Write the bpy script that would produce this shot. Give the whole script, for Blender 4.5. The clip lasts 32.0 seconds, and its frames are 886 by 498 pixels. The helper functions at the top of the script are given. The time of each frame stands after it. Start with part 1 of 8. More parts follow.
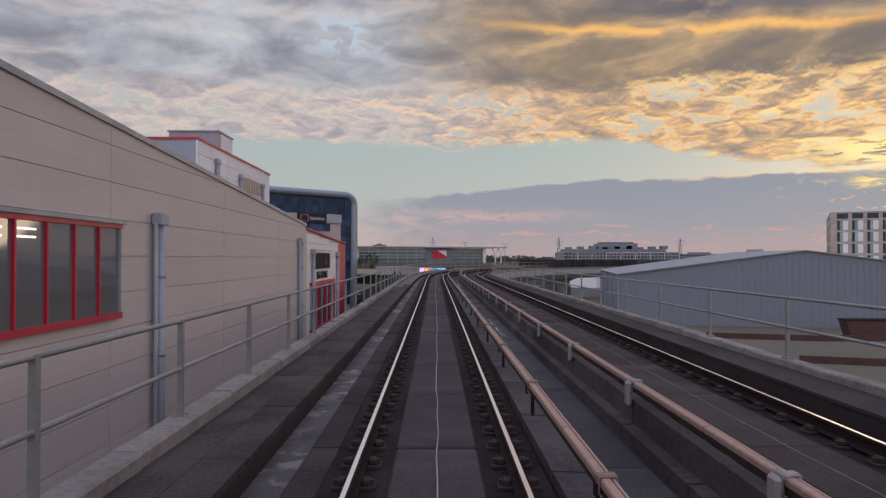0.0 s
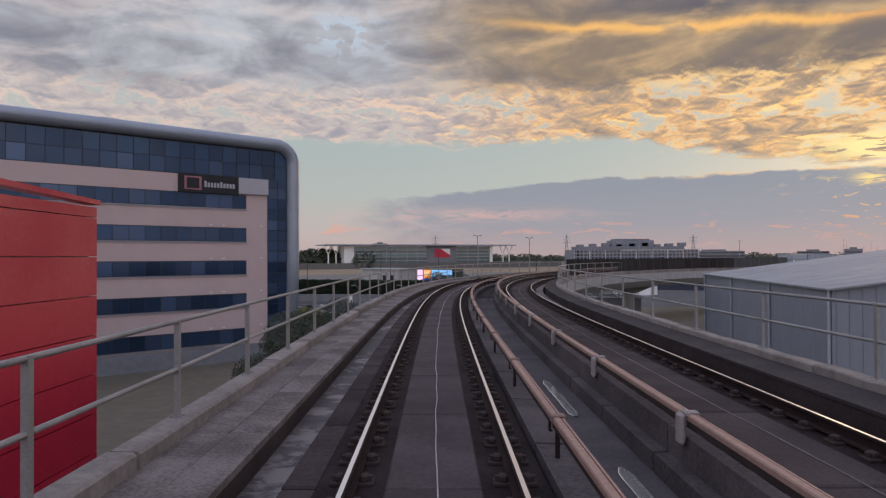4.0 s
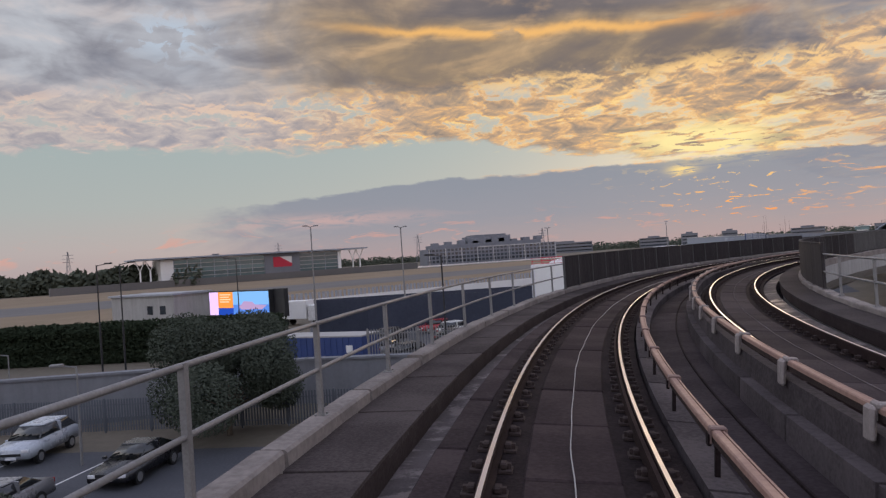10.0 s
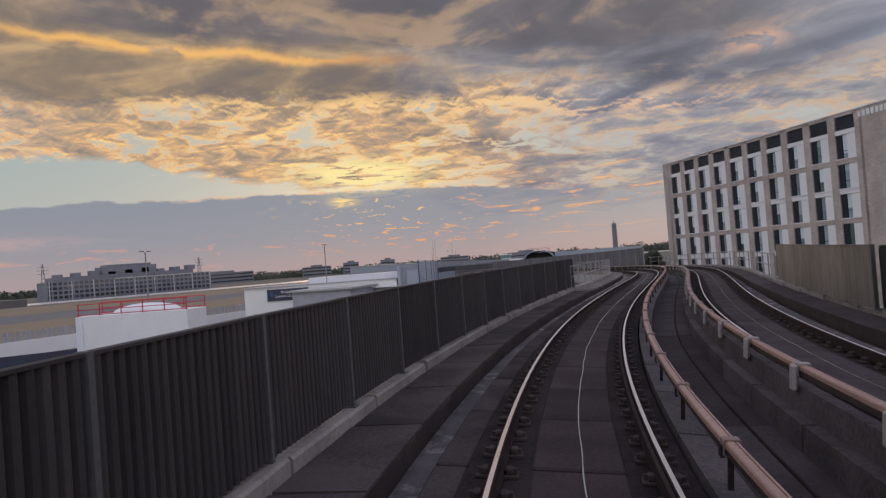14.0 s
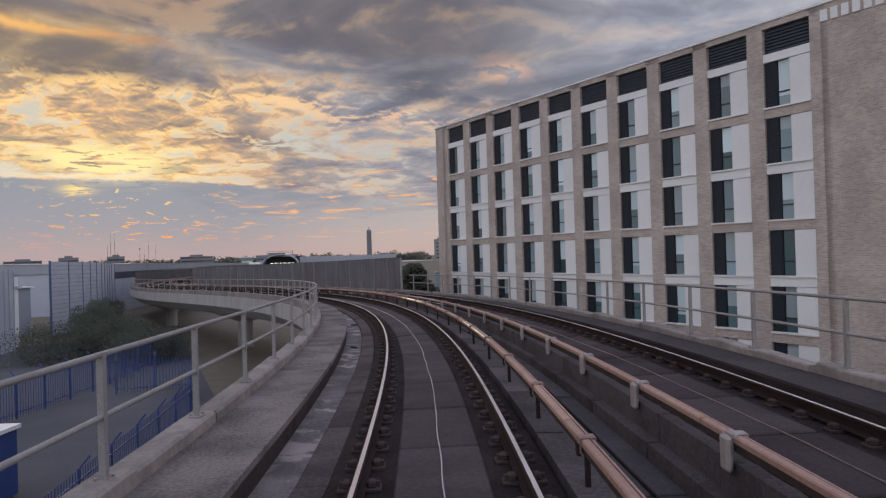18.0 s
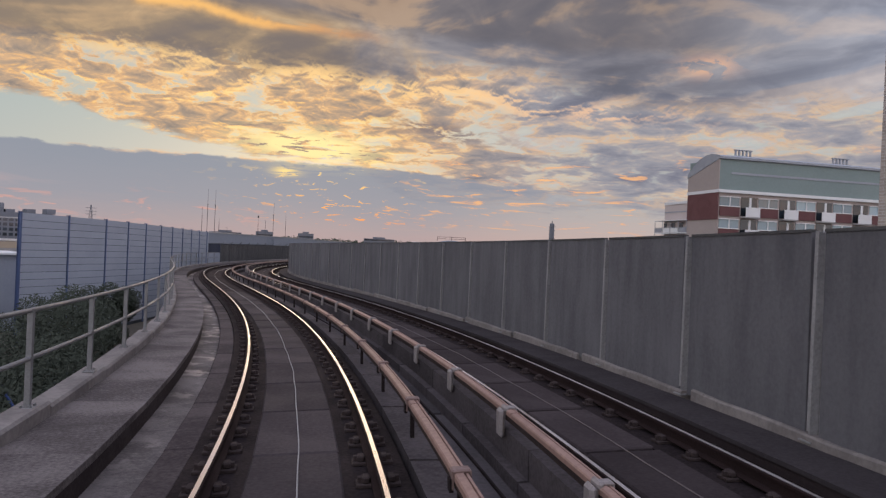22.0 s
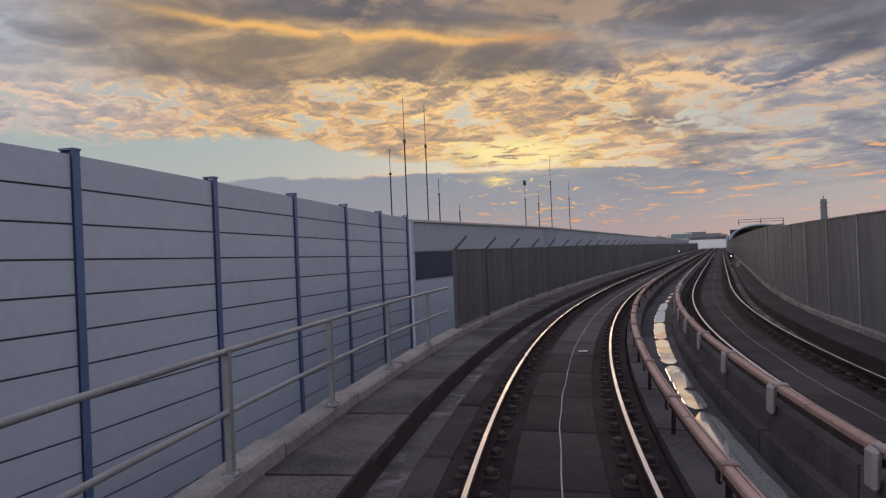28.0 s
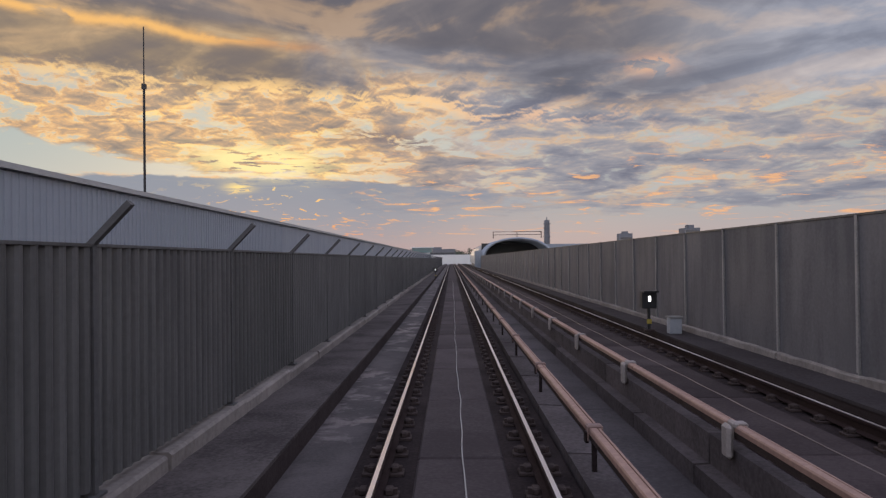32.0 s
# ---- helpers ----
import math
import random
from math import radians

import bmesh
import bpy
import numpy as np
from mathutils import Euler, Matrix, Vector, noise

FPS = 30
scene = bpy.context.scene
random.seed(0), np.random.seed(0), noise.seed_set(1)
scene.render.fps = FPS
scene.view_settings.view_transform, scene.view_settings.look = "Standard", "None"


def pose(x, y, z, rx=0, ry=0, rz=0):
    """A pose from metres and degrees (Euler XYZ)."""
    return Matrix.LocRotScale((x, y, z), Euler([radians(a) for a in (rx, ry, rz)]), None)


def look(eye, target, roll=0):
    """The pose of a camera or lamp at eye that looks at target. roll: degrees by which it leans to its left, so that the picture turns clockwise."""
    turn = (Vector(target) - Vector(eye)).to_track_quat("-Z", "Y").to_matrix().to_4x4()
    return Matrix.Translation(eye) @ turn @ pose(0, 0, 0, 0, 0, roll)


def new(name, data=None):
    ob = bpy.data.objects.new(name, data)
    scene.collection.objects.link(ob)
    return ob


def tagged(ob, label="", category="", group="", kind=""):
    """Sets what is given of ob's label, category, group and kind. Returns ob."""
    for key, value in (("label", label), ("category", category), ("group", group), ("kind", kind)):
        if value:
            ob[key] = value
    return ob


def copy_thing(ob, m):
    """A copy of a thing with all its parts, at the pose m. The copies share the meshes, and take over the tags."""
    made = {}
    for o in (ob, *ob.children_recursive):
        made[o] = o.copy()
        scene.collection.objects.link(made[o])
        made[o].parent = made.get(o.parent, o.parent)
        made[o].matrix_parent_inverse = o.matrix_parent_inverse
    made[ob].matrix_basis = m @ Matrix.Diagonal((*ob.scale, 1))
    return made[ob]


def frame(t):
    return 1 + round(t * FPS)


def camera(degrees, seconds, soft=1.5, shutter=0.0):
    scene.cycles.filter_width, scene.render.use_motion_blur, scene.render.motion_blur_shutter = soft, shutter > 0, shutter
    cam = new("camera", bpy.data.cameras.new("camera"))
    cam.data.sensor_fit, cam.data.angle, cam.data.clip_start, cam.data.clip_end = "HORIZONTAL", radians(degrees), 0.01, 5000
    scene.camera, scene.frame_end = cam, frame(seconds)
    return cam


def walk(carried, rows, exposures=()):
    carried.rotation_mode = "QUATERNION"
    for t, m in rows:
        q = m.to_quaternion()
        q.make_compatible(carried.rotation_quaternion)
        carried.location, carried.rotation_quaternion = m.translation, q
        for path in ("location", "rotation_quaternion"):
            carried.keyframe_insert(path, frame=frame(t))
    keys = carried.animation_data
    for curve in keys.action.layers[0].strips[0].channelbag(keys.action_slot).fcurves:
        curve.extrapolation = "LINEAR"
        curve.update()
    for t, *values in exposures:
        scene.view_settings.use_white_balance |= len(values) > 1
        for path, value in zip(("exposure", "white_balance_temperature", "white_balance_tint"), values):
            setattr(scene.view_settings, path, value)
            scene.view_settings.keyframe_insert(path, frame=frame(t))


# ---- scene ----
cam = camera(64.6, 32.0, soft=1.3)
PATH = [
    (0, -0.089, 9.294, 1.900, 0.000, 0.752, -0.001),
    (0.5, -0.154, 15.926, 1.900, 0.078, 0.747, 0.017),
    (1, -0.216, 22.435, 1.900, 0.117, 0.742, 0.127),
    (1.5, -0.278, 28.812, 1.900, 0.129, 0.722, 0.156),
    (2, -0.340, 35.052, 1.900, 0.136, 0.691, 0.164),
    (2.5, -0.402, 41.156, 1.900, 0.151, 0.690, 0.197),
    (3, -0.465, 47.128, 1.900, 0.175, 0.685, 0.271),
    (3.5, -0.524, 52.976, 1.900, 0.191, 0.675, 0.283),
    (4.2, -0.612, 60.980, 1.900, 0.229, 0.647, 0.307),
    (4.9, -0.698, 68.799, 1.900, 0.254, 0.617, 0.367),
    (5.5, -0.753, 75.366, 1.900, 0.200, 0.610, 0.501),
    (6.0, -0.775, 80.752, 1.899, 0.089, 0.624, 0.682),
    (6.5, -0.767, 86.069, 1.899, -0.185, 0.627, 0.954),
    (7.0, -0.676, 91.329, 1.899, -0.686, 0.637, 1.395),
    (7.5, -0.458, 96.542, 1.898, -1.593, 0.621, 1.846),
    (8.0, -0.091, 101.721, 1.898, -2.785, 0.615, 2.339),
    (8.5, 0.487, 106.876, 1.898, -4.536, 0.586, 2.853),
    (9.0, 1.296, 112.026, 1.898, -6.609, 0.580, 3.303),
    (9.5, 2.430, 117.171, 1.897, -9.243, 0.558, 3.684),
    (10.0, 3.852, 122.312, 1.896, -12.088, 0.529, 3.793),
    (10.5, 5.619, 127.420, 1.895, -15.378, 0.504, 3.879),
    (11.0, 7.693, 132.481, 1.894, -18.618, 0.522, 3.951),
    (11.5, 10.083, 137.453, 1.894, -22.124, 0.582, 3.823),
    (12.0, 12.763, 142.304, 1.895, -25.455, 0.668, 3.824),
    (12.5, 15.747, 146.963, 1.895, -28.988, 0.814, 3.925),
    (13.0, 18.960, 151.409, 1.895, -32.306, 0.895, 4.031),
    (13.5, 22.403, 155.585, 1.895, -35.786, 0.951, 4.180),
    (14.0, 26.009, 159.499, 1.895, -39.033, 0.991, 4.310),
    (14.5, 29.789, 163.115, 1.896, -42.446, 0.981, 4.434),
    (15.0, 33.684, 166.475, 1.896, -45.606, 0.979, 4.324),
    (15.5, 37.712, 169.568, 1.897, -48.845, 0.896, 4.247),
    (16.2, 43.520, 173.577, 1.899, -52.871, 0.771, 3.720),
    (16.8, 48.662, 176.821, 1.903, -55.730, 0.653, 2.995),
    (17.5, 54.845, 180.552, 1.900, -57.998, 0.491, 2.182),
    (18.0, 59.368, 183.270, 1.896, -58.823, 0.355, 1.713),
    (18.5, 63.967, 186.072, 1.875, -59.053, 0.303, 0.933),
    (19.0, 68.595, 189.025, 1.825, -58.649, 0.294, 0.153),
    (19.5, 73.194, 192.178, 1.754, -57.497, 0.254, -0.600),
    (20.0, 77.708, 195.545, 1.666, -55.839, 0.189, -1.315),
    (20.5, 82.041, 199.165, 1.566, -53.389, 0.065, -1.805),
    (21.0, 86.152, 202.999, 1.469, -50.659, -0.040, -2.219),
    (21.5, 89.949, 207.075, 1.371, -47.408, -0.127, -2.488),
    (22.0, 93.459, 211.303, 1.275, -44.210, -0.202, -2.597),
    (22.5, 96.630, 215.691, 1.179, -40.669, -0.216, -2.614),
    (23.0, 99.510, 220.175, 1.091, -37.391, -0.234, -2.578),
    (23.5, 102.098, 224.752, 1.010, -34.001, -0.225, -2.308),
    (24.0, 104.446, 229.398, 0.935, -30.974, -0.257, -1.974),
    (24.5, 106.578, 234.126, 0.863, -28.074, -0.296, -1.467),
    (25.0, 108.584, 238.909, 0.793, -25.806, -0.334, -1.000),
    (25.5, 110.513, 243.745, 0.721, -24.022, -0.367, -0.367),
    (26.2, 113.234, 250.564, 0.620, -22.766, -0.285, 0.548),
    (26.8, 115.711, 256.413, 0.545, -22.871, -0.137, 1.309),
    (27.5, 118.931, 263.152, 0.468, -24.459, -0.005, 2.011),
    (28.0, 121.538, 267.835, 0.413, -26.579, 0.031, 2.352),
    (28.5, 124.416, 272.354, 0.363, -29.460, 0.051, 2.684),
    (29.0, 127.550, 276.680, 0.318, -32.623, 0.089, 2.720),
    (29.5, 130.930, 280.782, 0.277, -36.028, 0.126, 2.688),
    (30.0, 134.473, 284.692, 0.246, -39.124, 0.169, 2.344),
    (30.5, 138.175, 288.395, 0.225, -42.047, 0.217, 1.892),
    (31.0, 141.948, 291.957, 0.206, -44.340, 0.296, 1.507),
    (31.5, 145.776, 295.396, 0.187, -46.316, 0.352, 1.034),
    (32.0, 149.589, 298.789, 0.172, -47.511, 0.426, 0.670),
]
walk(cam, [(t, pose(x, y, z, 90 + p, r, w)) for t, x, y, z, w, p, r in PATH], [(0.0, 0.07), (8.0, 0.08), (11.0, -0.06), (14.0, -0.07), (18.5, 0.09), (21.0, 0.1), (25.0, -0.05), (30.0, 0.0), (32.0, 0.05)])


# ---- light ----
def lin(r, g, b):
    """An 8-bit display colour as linear values."""
    return tuple(((c / 255) / 12.92 if c / 255 <= 0.04045 else ((c / 255 + 0.055) / 1.055) ** 2.4) for c in (r, g, b))


SUN_AZ, SUN_EL = 34.3, 7.0
SUN_DIR = Vector((math.sin(radians(SUN_AZ)) * math.cos(radians(SUN_EL)), math.cos(radians(SUN_AZ)) * math.cos(radians(SUN_EL)), math.sin(radians(SUN_EL))))


class Nodes:
    """Short-hand for building node trees."""

    def __init__(self, tree):
        self.t = tree
        tree.nodes.clear()

    def node(self, kind):
        return self.t.nodes.new(kind)

    def put(self, value, socket):
        if isinstance(value, bpy.types.NodeSocket):
            self.t.links.new(value, socket)
        elif value is not None:
            socket.default_value = (*value, 1) if isinstance(value, tuple) and len(value) == 3 and socket.type == "RGBA" else value

    def math(self, op, a, b=None, c=None, clamp=False):
        n = self.node("ShaderNodeMath")
        n.operation, n.use_clamp = op, clamp
        for s, v in zip(n.inputs, (a, b, c)):
            self.put(v, s)
        return n.outputs[0]

    def vec(self, op, a, b=None, scale=None):
        n = self.node("ShaderNodeVectorMath")
        n.operation = op
        self.put(a, n.inputs[0])
        self.put(b, n.inputs[1])
        if scale is not None:
            self.put(scale, n.inputs["Scale"])
        return n.outputs["Value" if op in ("DOT_PRODUCT", "LENGTH") else "Vector"]

    def mix(self, f, a, b, blend="MIX"):
        n = self.node("ShaderNodeMix")
        n.data_type, n.blend_type = "RGBA", blend
        self.put(f, n.inputs[0])
        self.put(a, n.inputs[6])
        self.put(b, n.inputs[7])
        return n.outputs[2]

    def ramp(self, f, stops, smooth=False):
        n = self.node("ShaderNodeValToRGB")
        r = n.color_ramp
        r.interpolation = "EASE" if smooth else "LINEAR"
        while len(r.elements) < len(stops):
            r.elements.new(0.5)
        for e, (p, c) in zip(r.elements, stops):
            e.position, e.color = p, (*c, 1) if isinstance(c, tuple) else (c, c, c, 1)
        self.put(f, n.inputs[0])
        return n.outputs[0]

    def span(self, v, a, b, c=0.0, d=1.0, smooth=True):
        n = self.node("ShaderNodeMapRange")
        n.interpolation_type = "SMOOTHSTEP" if smooth else "LINEAR"
        for s, x in zip(n.inputs, (v, a, b, c, d)):
            self.put(x, s)
        return n.outputs[0]

    def noise(self, vec, scale, detail=4.0, rough=0.55, distort=0.0, dims="3D"):
        n = self.node("ShaderNodeTexNoise")
        n.noise_dimensions = dims
        self.put(vec, n.inputs["Vector"])
        for k, v in (("Scale", scale), ("Detail", detail), ("Roughness", rough), ("Distortion", distort)):
            self.put(v, n.inputs[k])
        return n.outputs["Fac"]


def make_sky():
    world = bpy.data.worlds.new("evening_sky")
    world.use_nodes = True
    scene.world = world
    k = Nodes(world.node_tree)
    way = k.vec("NORMALIZE", k.node("ShaderNodeTexCoord").outputs["Generated"])
    sep = k.node("ShaderNodeSeparateXYZ")
    k.put(way, sep.inputs[0])
    x, y, z = sep.outputs
    up = k.math("MAXIMUM", z, 0.0)
    el = k.math("MULTIPLY", k.math("ARCSINE", z), 180 / math.pi)
    # az: degrees to the right of the sun
    a = radians(SUN_AZ)
    fwd = k.math("ADD", k.math("MULTIPLY", x, math.sin(a)), k.math("MULTIPLY", y, math.cos(a)))
    side = k.math("SUBTRACT", k.math("MULTIPLY", x, math.cos(a)), k.math("MULTIPLY", y, math.sin(a)))
    az = k.math("MULTIPLY", k.math("ARCTAN2", side, fwd), 180 / math.pi)

    def mul(*v):
        out = v[0]
        for w in v[1:]:
            out = k.math("MULTIPLY", out, w)
        return out

    def add(*v):
        out = v[0]
        for w in v[1:]:
            out = k.math("ADD", out, w)
        return out

    def bell(v, mid, wide):
        q = k.math("DIVIDE", k.math("SUBTRACT", v, mid), wide)
        return k.math("EXPONENT", k.math("MULTIPLY", k.math("MULTIPLY", q, q), -1.0))

    def plane(u, v, du=0.0, dv=0.0):
        com = k.node("ShaderNodeCombineXYZ")
        k.put(k.math("MULTIPLY_ADD", az, u, du), com.inputs[0])
        k.put(k.math("MULTIPLY_ADD", high_, v, dv), com.inputs[1])
        return com.outputs[0]

    # cloud fields in azimuth and height, closing up towards the horizon
    high_ = k.math("LOGARITHM", add(k.math("MAXIMUM", el, 0.0), 4.0), math.e)
    big = k.noise(plane(0.055, 4.2, 3.1, 0.7), 1.0, 5, 0.55, 0.5, "2D")
    big_up = k.noise(plane(0.055, 4.2, 3.1, 0.95), 1.0, 5, 0.55, 0.5, "2D")
    mid = k.noise(plane(0.17, 7.6, 8.3, 2.2), 1.0, 5, 0.55, 0.45, "2D")
    mid_up = k.noise(plane(0.17, 7.6, 8.3, 2.45), 1.0, 5, 0.55, 0.45, "2D")
    fine = k.noise(plane(0.5, 19.0, 1.3, 5.2), 1.0, 5, 0.57, 0.4, "2D")
    fine_up = k.noise(plane(0.5, 19.0, 1.3, 5.42), 1.0, 5, 0.57, 0.4, "2D")
    flake = k.noise(plane(1.9, 46.0, 4.0, 9.0), 1.0, 4, 0.6, 0.4, "2D")
    wob = k.noise(plane(0.12, 3.0, 0.4, 6.0), 1.0, 5, 0.6, 0.3, "2D")
    wave = add(wob, -0.5)
    streak = k.noise(k.vec("MULTIPLY", way, (16.0, 16.0, 75.0)), 1.0, 6, 0.62, 0.9)
    # undersides catch the low sun: brighter where the cloud is thicker just above
    lit = add(mul(k.math("SUBTRACT", fine_up, fine), 0.75), mul(k.math("SUBTRACT", mid_up, mid), 0.8), mul(add(flake, -0.5), 0.2))
    lit = mul(lit, k.span(add(mul(big, 0.5), mul(mid, 0.5)), 0.36, 0.62, 1.25, 0.45))
    lit_big = add(mul(k.math("SUBTRACT", big_up, big), 0.8), mul(k.math("SUBTRACT", mid_up, mid), 0.3))

    # clear air
    sky = k.node("ShaderNodeTexSky")
    sky.sky_type, sky.sun_disc, sky.sun_elevation, sky.sun_rotation = "NISHITA", False, radians(SUN_EL), radians(SUN_AZ)
    air = k.ramp(k.math("DIVIDE", el, 40.0), [(0.0, lin(178, 166, 172)), (0.05, lin(182, 176, 180)), (0.13, lin(172, 182, 184)), (0.24, lin(166, 182, 184)), (0.5, lin(162, 184, 204)), (1.0, lin(128, 152, 190))])
    clear = k.mix(0.1, air, k.vec("SCALE", sky.outputs[0], None, 0.1))

    # high deck: tan over the sun, slate to the right, pale to the left
    thick = k.span(add(mul(big, 0.6), mul(mid, 0.32), mul(fine, 0.08)), 0.27, 0.72)
    tan = k.ramp(thick, [(0.0, lin(206, 182, 146)), (0.3, lin(176, 154, 126)), (0.62, lin(146, 132, 116)), (1.0, lin(124, 116, 112))])
    slate = k.ramp(thick, [(0.0, lin(154, 152, 156)), (0.3, lin(133, 133, 141)), (0.6, lin(117, 119, 130)), (1.0, lin(98, 101, 113))])
    pale = k.ramp(thick, [(0.0, lin(190, 198, 208)), (0.35, lin(174, 180, 190)), (0.7, lin(150, 154, 165)), (1.0, lin(126, 131, 145))])
    line = k.math("SUBTRACT", el, add(16.7, mul(az, -0.07), mul(wave, 1.6)))
    above = mul(k.span(line, 0.0, 1.1), k.span(add(az, mul(wave, 14.0)), -34.0, -20.0))
    high = k.mix(k.span(add(az, mul(wave, 12.0)), -1.0, 9.0), tan, slate)
    high = k.mix(k.span(add(az, mul(wave, 12.0)), -26.0, -42.0), high, pale)
    high = k.mix(mul(above, 0.9), high, k.ramp(thick, [(0.0, lin(126, 122, 125)), (0.5, lin(110, 108, 114)), (1.0, lin(96, 97, 107))]))
    high = k.mix(k.span(az, 24.0, 44.0), high, k.ramp(thick, [(0.0, lin(194, 194, 200)), (0.4, lin(166, 171, 184)), (1.0, lin(132, 140, 158))]))
    glow = mul(k.span(lit_big, 0.0, 0.16), k.span(az, 40.0, 8.0, 0.45, 1.0))
    high = k.mix(mul(glow, 0.3), high, k.mix(k.span(az, -24.0, -46.0), lin(236, 196, 146), lin(222, 208, 202)))
    high = k.mix(mul(k.span(lit_big, -0.02, -0.16), 0.2), high, lin(102, 102, 112))
    rise = k.span(add(el, mul(wave, 3.0), mul(k.span(az, 4.0, 12.0), -0.8), mul(k.span(az, 14.0, 28.0), 2.6)), 12.2, 14.4)

    # broken golden layer below it, its lower edge climbing to the left
    low = add(6.3, mul(k.span(az, -5.0, -22.0), 2.6), mul(k.span(az, 1.0, 9.0), -3.2), mul(wave, 2.4), mul(add(fine, -0.5), 1.6))
    dens = add(mul(mid, 0.42), mul(fine, 0.46), mul(flake, 0.08), mul(big, 0.08))
    gold = k.ramp(k.span(dens, 0.38, 0.68, smooth=False), [(0.0, lin(200, 202, 188)), (0.16, lin(218, 204, 172)), (0.3, lin(246, 208, 150)), (0.42, lin(224, 184, 138)), (0.58, lin(192, 166, 138)), (0.8, lin(166, 150, 134)), (1.0, lin(144, 135, 127))])
    layer = add(mul(big, 0.42), mul(mid, 0.38), mul(fine, 0.2))
    grey = k.ramp(k.span(layer, 0.36, 0.66, smooth=False), [(0.0, lin(190, 194, 196)), (0.2, lin(186, 184, 184)), (0.34, lin(204, 180, 156)), (0.46, lin(172, 166, 166)), (0.66, lin(148, 150, 160)), (1.0, lin(118, 122, 138))])
    soft = k.ramp(k.span(dens, 0.38, 0.66, smooth=False), [(0.0, lin(216, 204, 192)), (0.5, lin(190, 184, 184)), (1.0, lin(158, 158, 168))])
    broken = k.mix(k.span(add(az, mul(wave, 10.0)), 3.0, 20.0), gold, grey)
    broken = k.mix(k.span(az, -20.0, -40.0), broken, soft)
    fire = k.mix(k.span(az, -24.0, -44.0), k.mix(k.span(lit, 0.05, 0.22), lin(240, 188, 124), lin(255, 226, 156)), lin(230, 202, 184))
    broken = k.mix(mul(k.span(lit, 0.015, 0.13), k.span(az, 14.0, 1.0, 0.1, 0.9), k.span(az, -60.0, -16.0, 0.4, 1.0)), broken, fire)
    broken = k.mix(mul(k.span(lit, -0.03, -0.16), k.span(az, 3.0, 14.0, 0.24, 0.08)), broken, k.mix(k.span(az, -20.0, -40.0), lin(116, 110, 110), lin(156, 156, 166)))
    holes = k.span(add(mul(mid, 0.5), mul(fine, 0.4), mul(flake, 0.1)), 0.41, 0.47)
    cover = mul(k.span(k.math("SUBTRACT", el, low), 0.0, 0.7), k.mix(k.span(az, -12.0, 6.0, 0.3, 0.55), holes, (1.0, 1.0, 1.0)))
    shade = k.mix(cover, clear, broken)
    shade = k.mix(rise, shade, high)
    # crest of bright cloudlets under the deck, and one long gilded streak
    ridge = add(13.0, mul(k.math("MAXIMUM", az, 0.0), -0.08), mul(wave, -3.0))
    crest = mul(bell(k.math("SUBTRACT", el, ridge), 0.0, 0.9), k.span(lit, -0.03, 0.07), k.span(az, -24.0, -12.0), k.span(az, 34.0, 22.0))
    shade = k.mix(mul(crest, 0.8), shade, k.mix(k.span(az, 2.0, 24.0), lin(255, 216, 150), lin(238, 198, 164)))
    long_ = mul(bell(k.math("ADD", line, 0.4), 0.0, 0.36), k.span(az, -34.0, -22.0), k.span(az, 7.0, -4.0), k.span(mid, 0.34, 0.46))
    shade = k.mix(mul(long_, 0.85), shade, k.mix(k.span(az, -8.0, 2.0), lin(250, 196, 118), lin(222, 160, 104)))
    # a blue-white hole far left, dark rags right of the sun, a rosy puff
    hole = mul(bell(az, -42.5, 3.0), bell(el, 17.6, 1.5), k.span(fine, 0.5, 0.42))
    shade = k.mix(mul(hole, 0.8), shade, lin(186, 206, 226))
    rag = mul(bell(az, 9.5, 4.6), bell(add(el, mul(az, 0.15)), 10.7, 0.8), k.span(add(mul(fine, 0.6), mul(mid, 0.4)), 0.40, 0.50))
    shade = k.mix(mul(rag, 0.8), shade, lin(108, 108, 120))
    clot = mul(bell(az, 29.0, 5.5), bell(el, 12.2, 1.2), k.span(mid, 0.40, 0.52))
    shade = k.mix(mul(clot, 0.6), shade, lin(100, 106, 124))
    puff = mul(bell(az, 30.0, 1.8), bell(el, 14.4, 0.7), k.span(fine, 0.42, 0.55))
    shade = k.mix(mul(puff, 0.8), shade, lin(232, 182, 146))

    # distant bank with a ragged, rimmed top
    top = add(6.2, mul(k.span(az, -20.0, -40.0), -1.3), mul(wave, 0.9), mul(add(fine, -0.5), 0.5), mul(k.span(az, 2.0, 22.0), -1.6))
    under = k.math("SUBTRACT", top, el)
    bank = mul(k.span(under, -0.08, 0.16), k.span(add(az, mul(wave, 18.0)), -43.0, -34.0), k.span(az, 30.0, 6.0, 0.35, 1.0))
    bankcol = k.ramp(k.math("DIVIDE", add(el, mul(add(streak, -0.5), 1.6)), 8.0), [(0.0, lin(172, 156, 160)), (0.14, lin(164, 156, 162)), (0.36, lin(148, 152, 164)), (0.75, lin(140, 148, 162)), (1.0, lin(150, 157, 166))])
    shade = k.mix(mul(bank, 0.94), shade, bankcol)
    rim = mul(bell(under, 0.0, 0.10), k.span(streak, 0.44, 0.58), k.span(az, -24.0, -6.0), k.span(az, 6.0, 0.0))
    shade = k.mix(mul(rim, 0.75), shade, lin(244, 190, 130))
    # burning gaps round the hidden sun, peach streaks farther right
    gap = k.noise(plane(0.8, 25.0, 7.0, 3.0), 1.0, 4, 0.6, 0.5, "2D")
    lowband = mul(k.span(el, 0.9, 1.7), k.span(el, 6.4, 5.0))
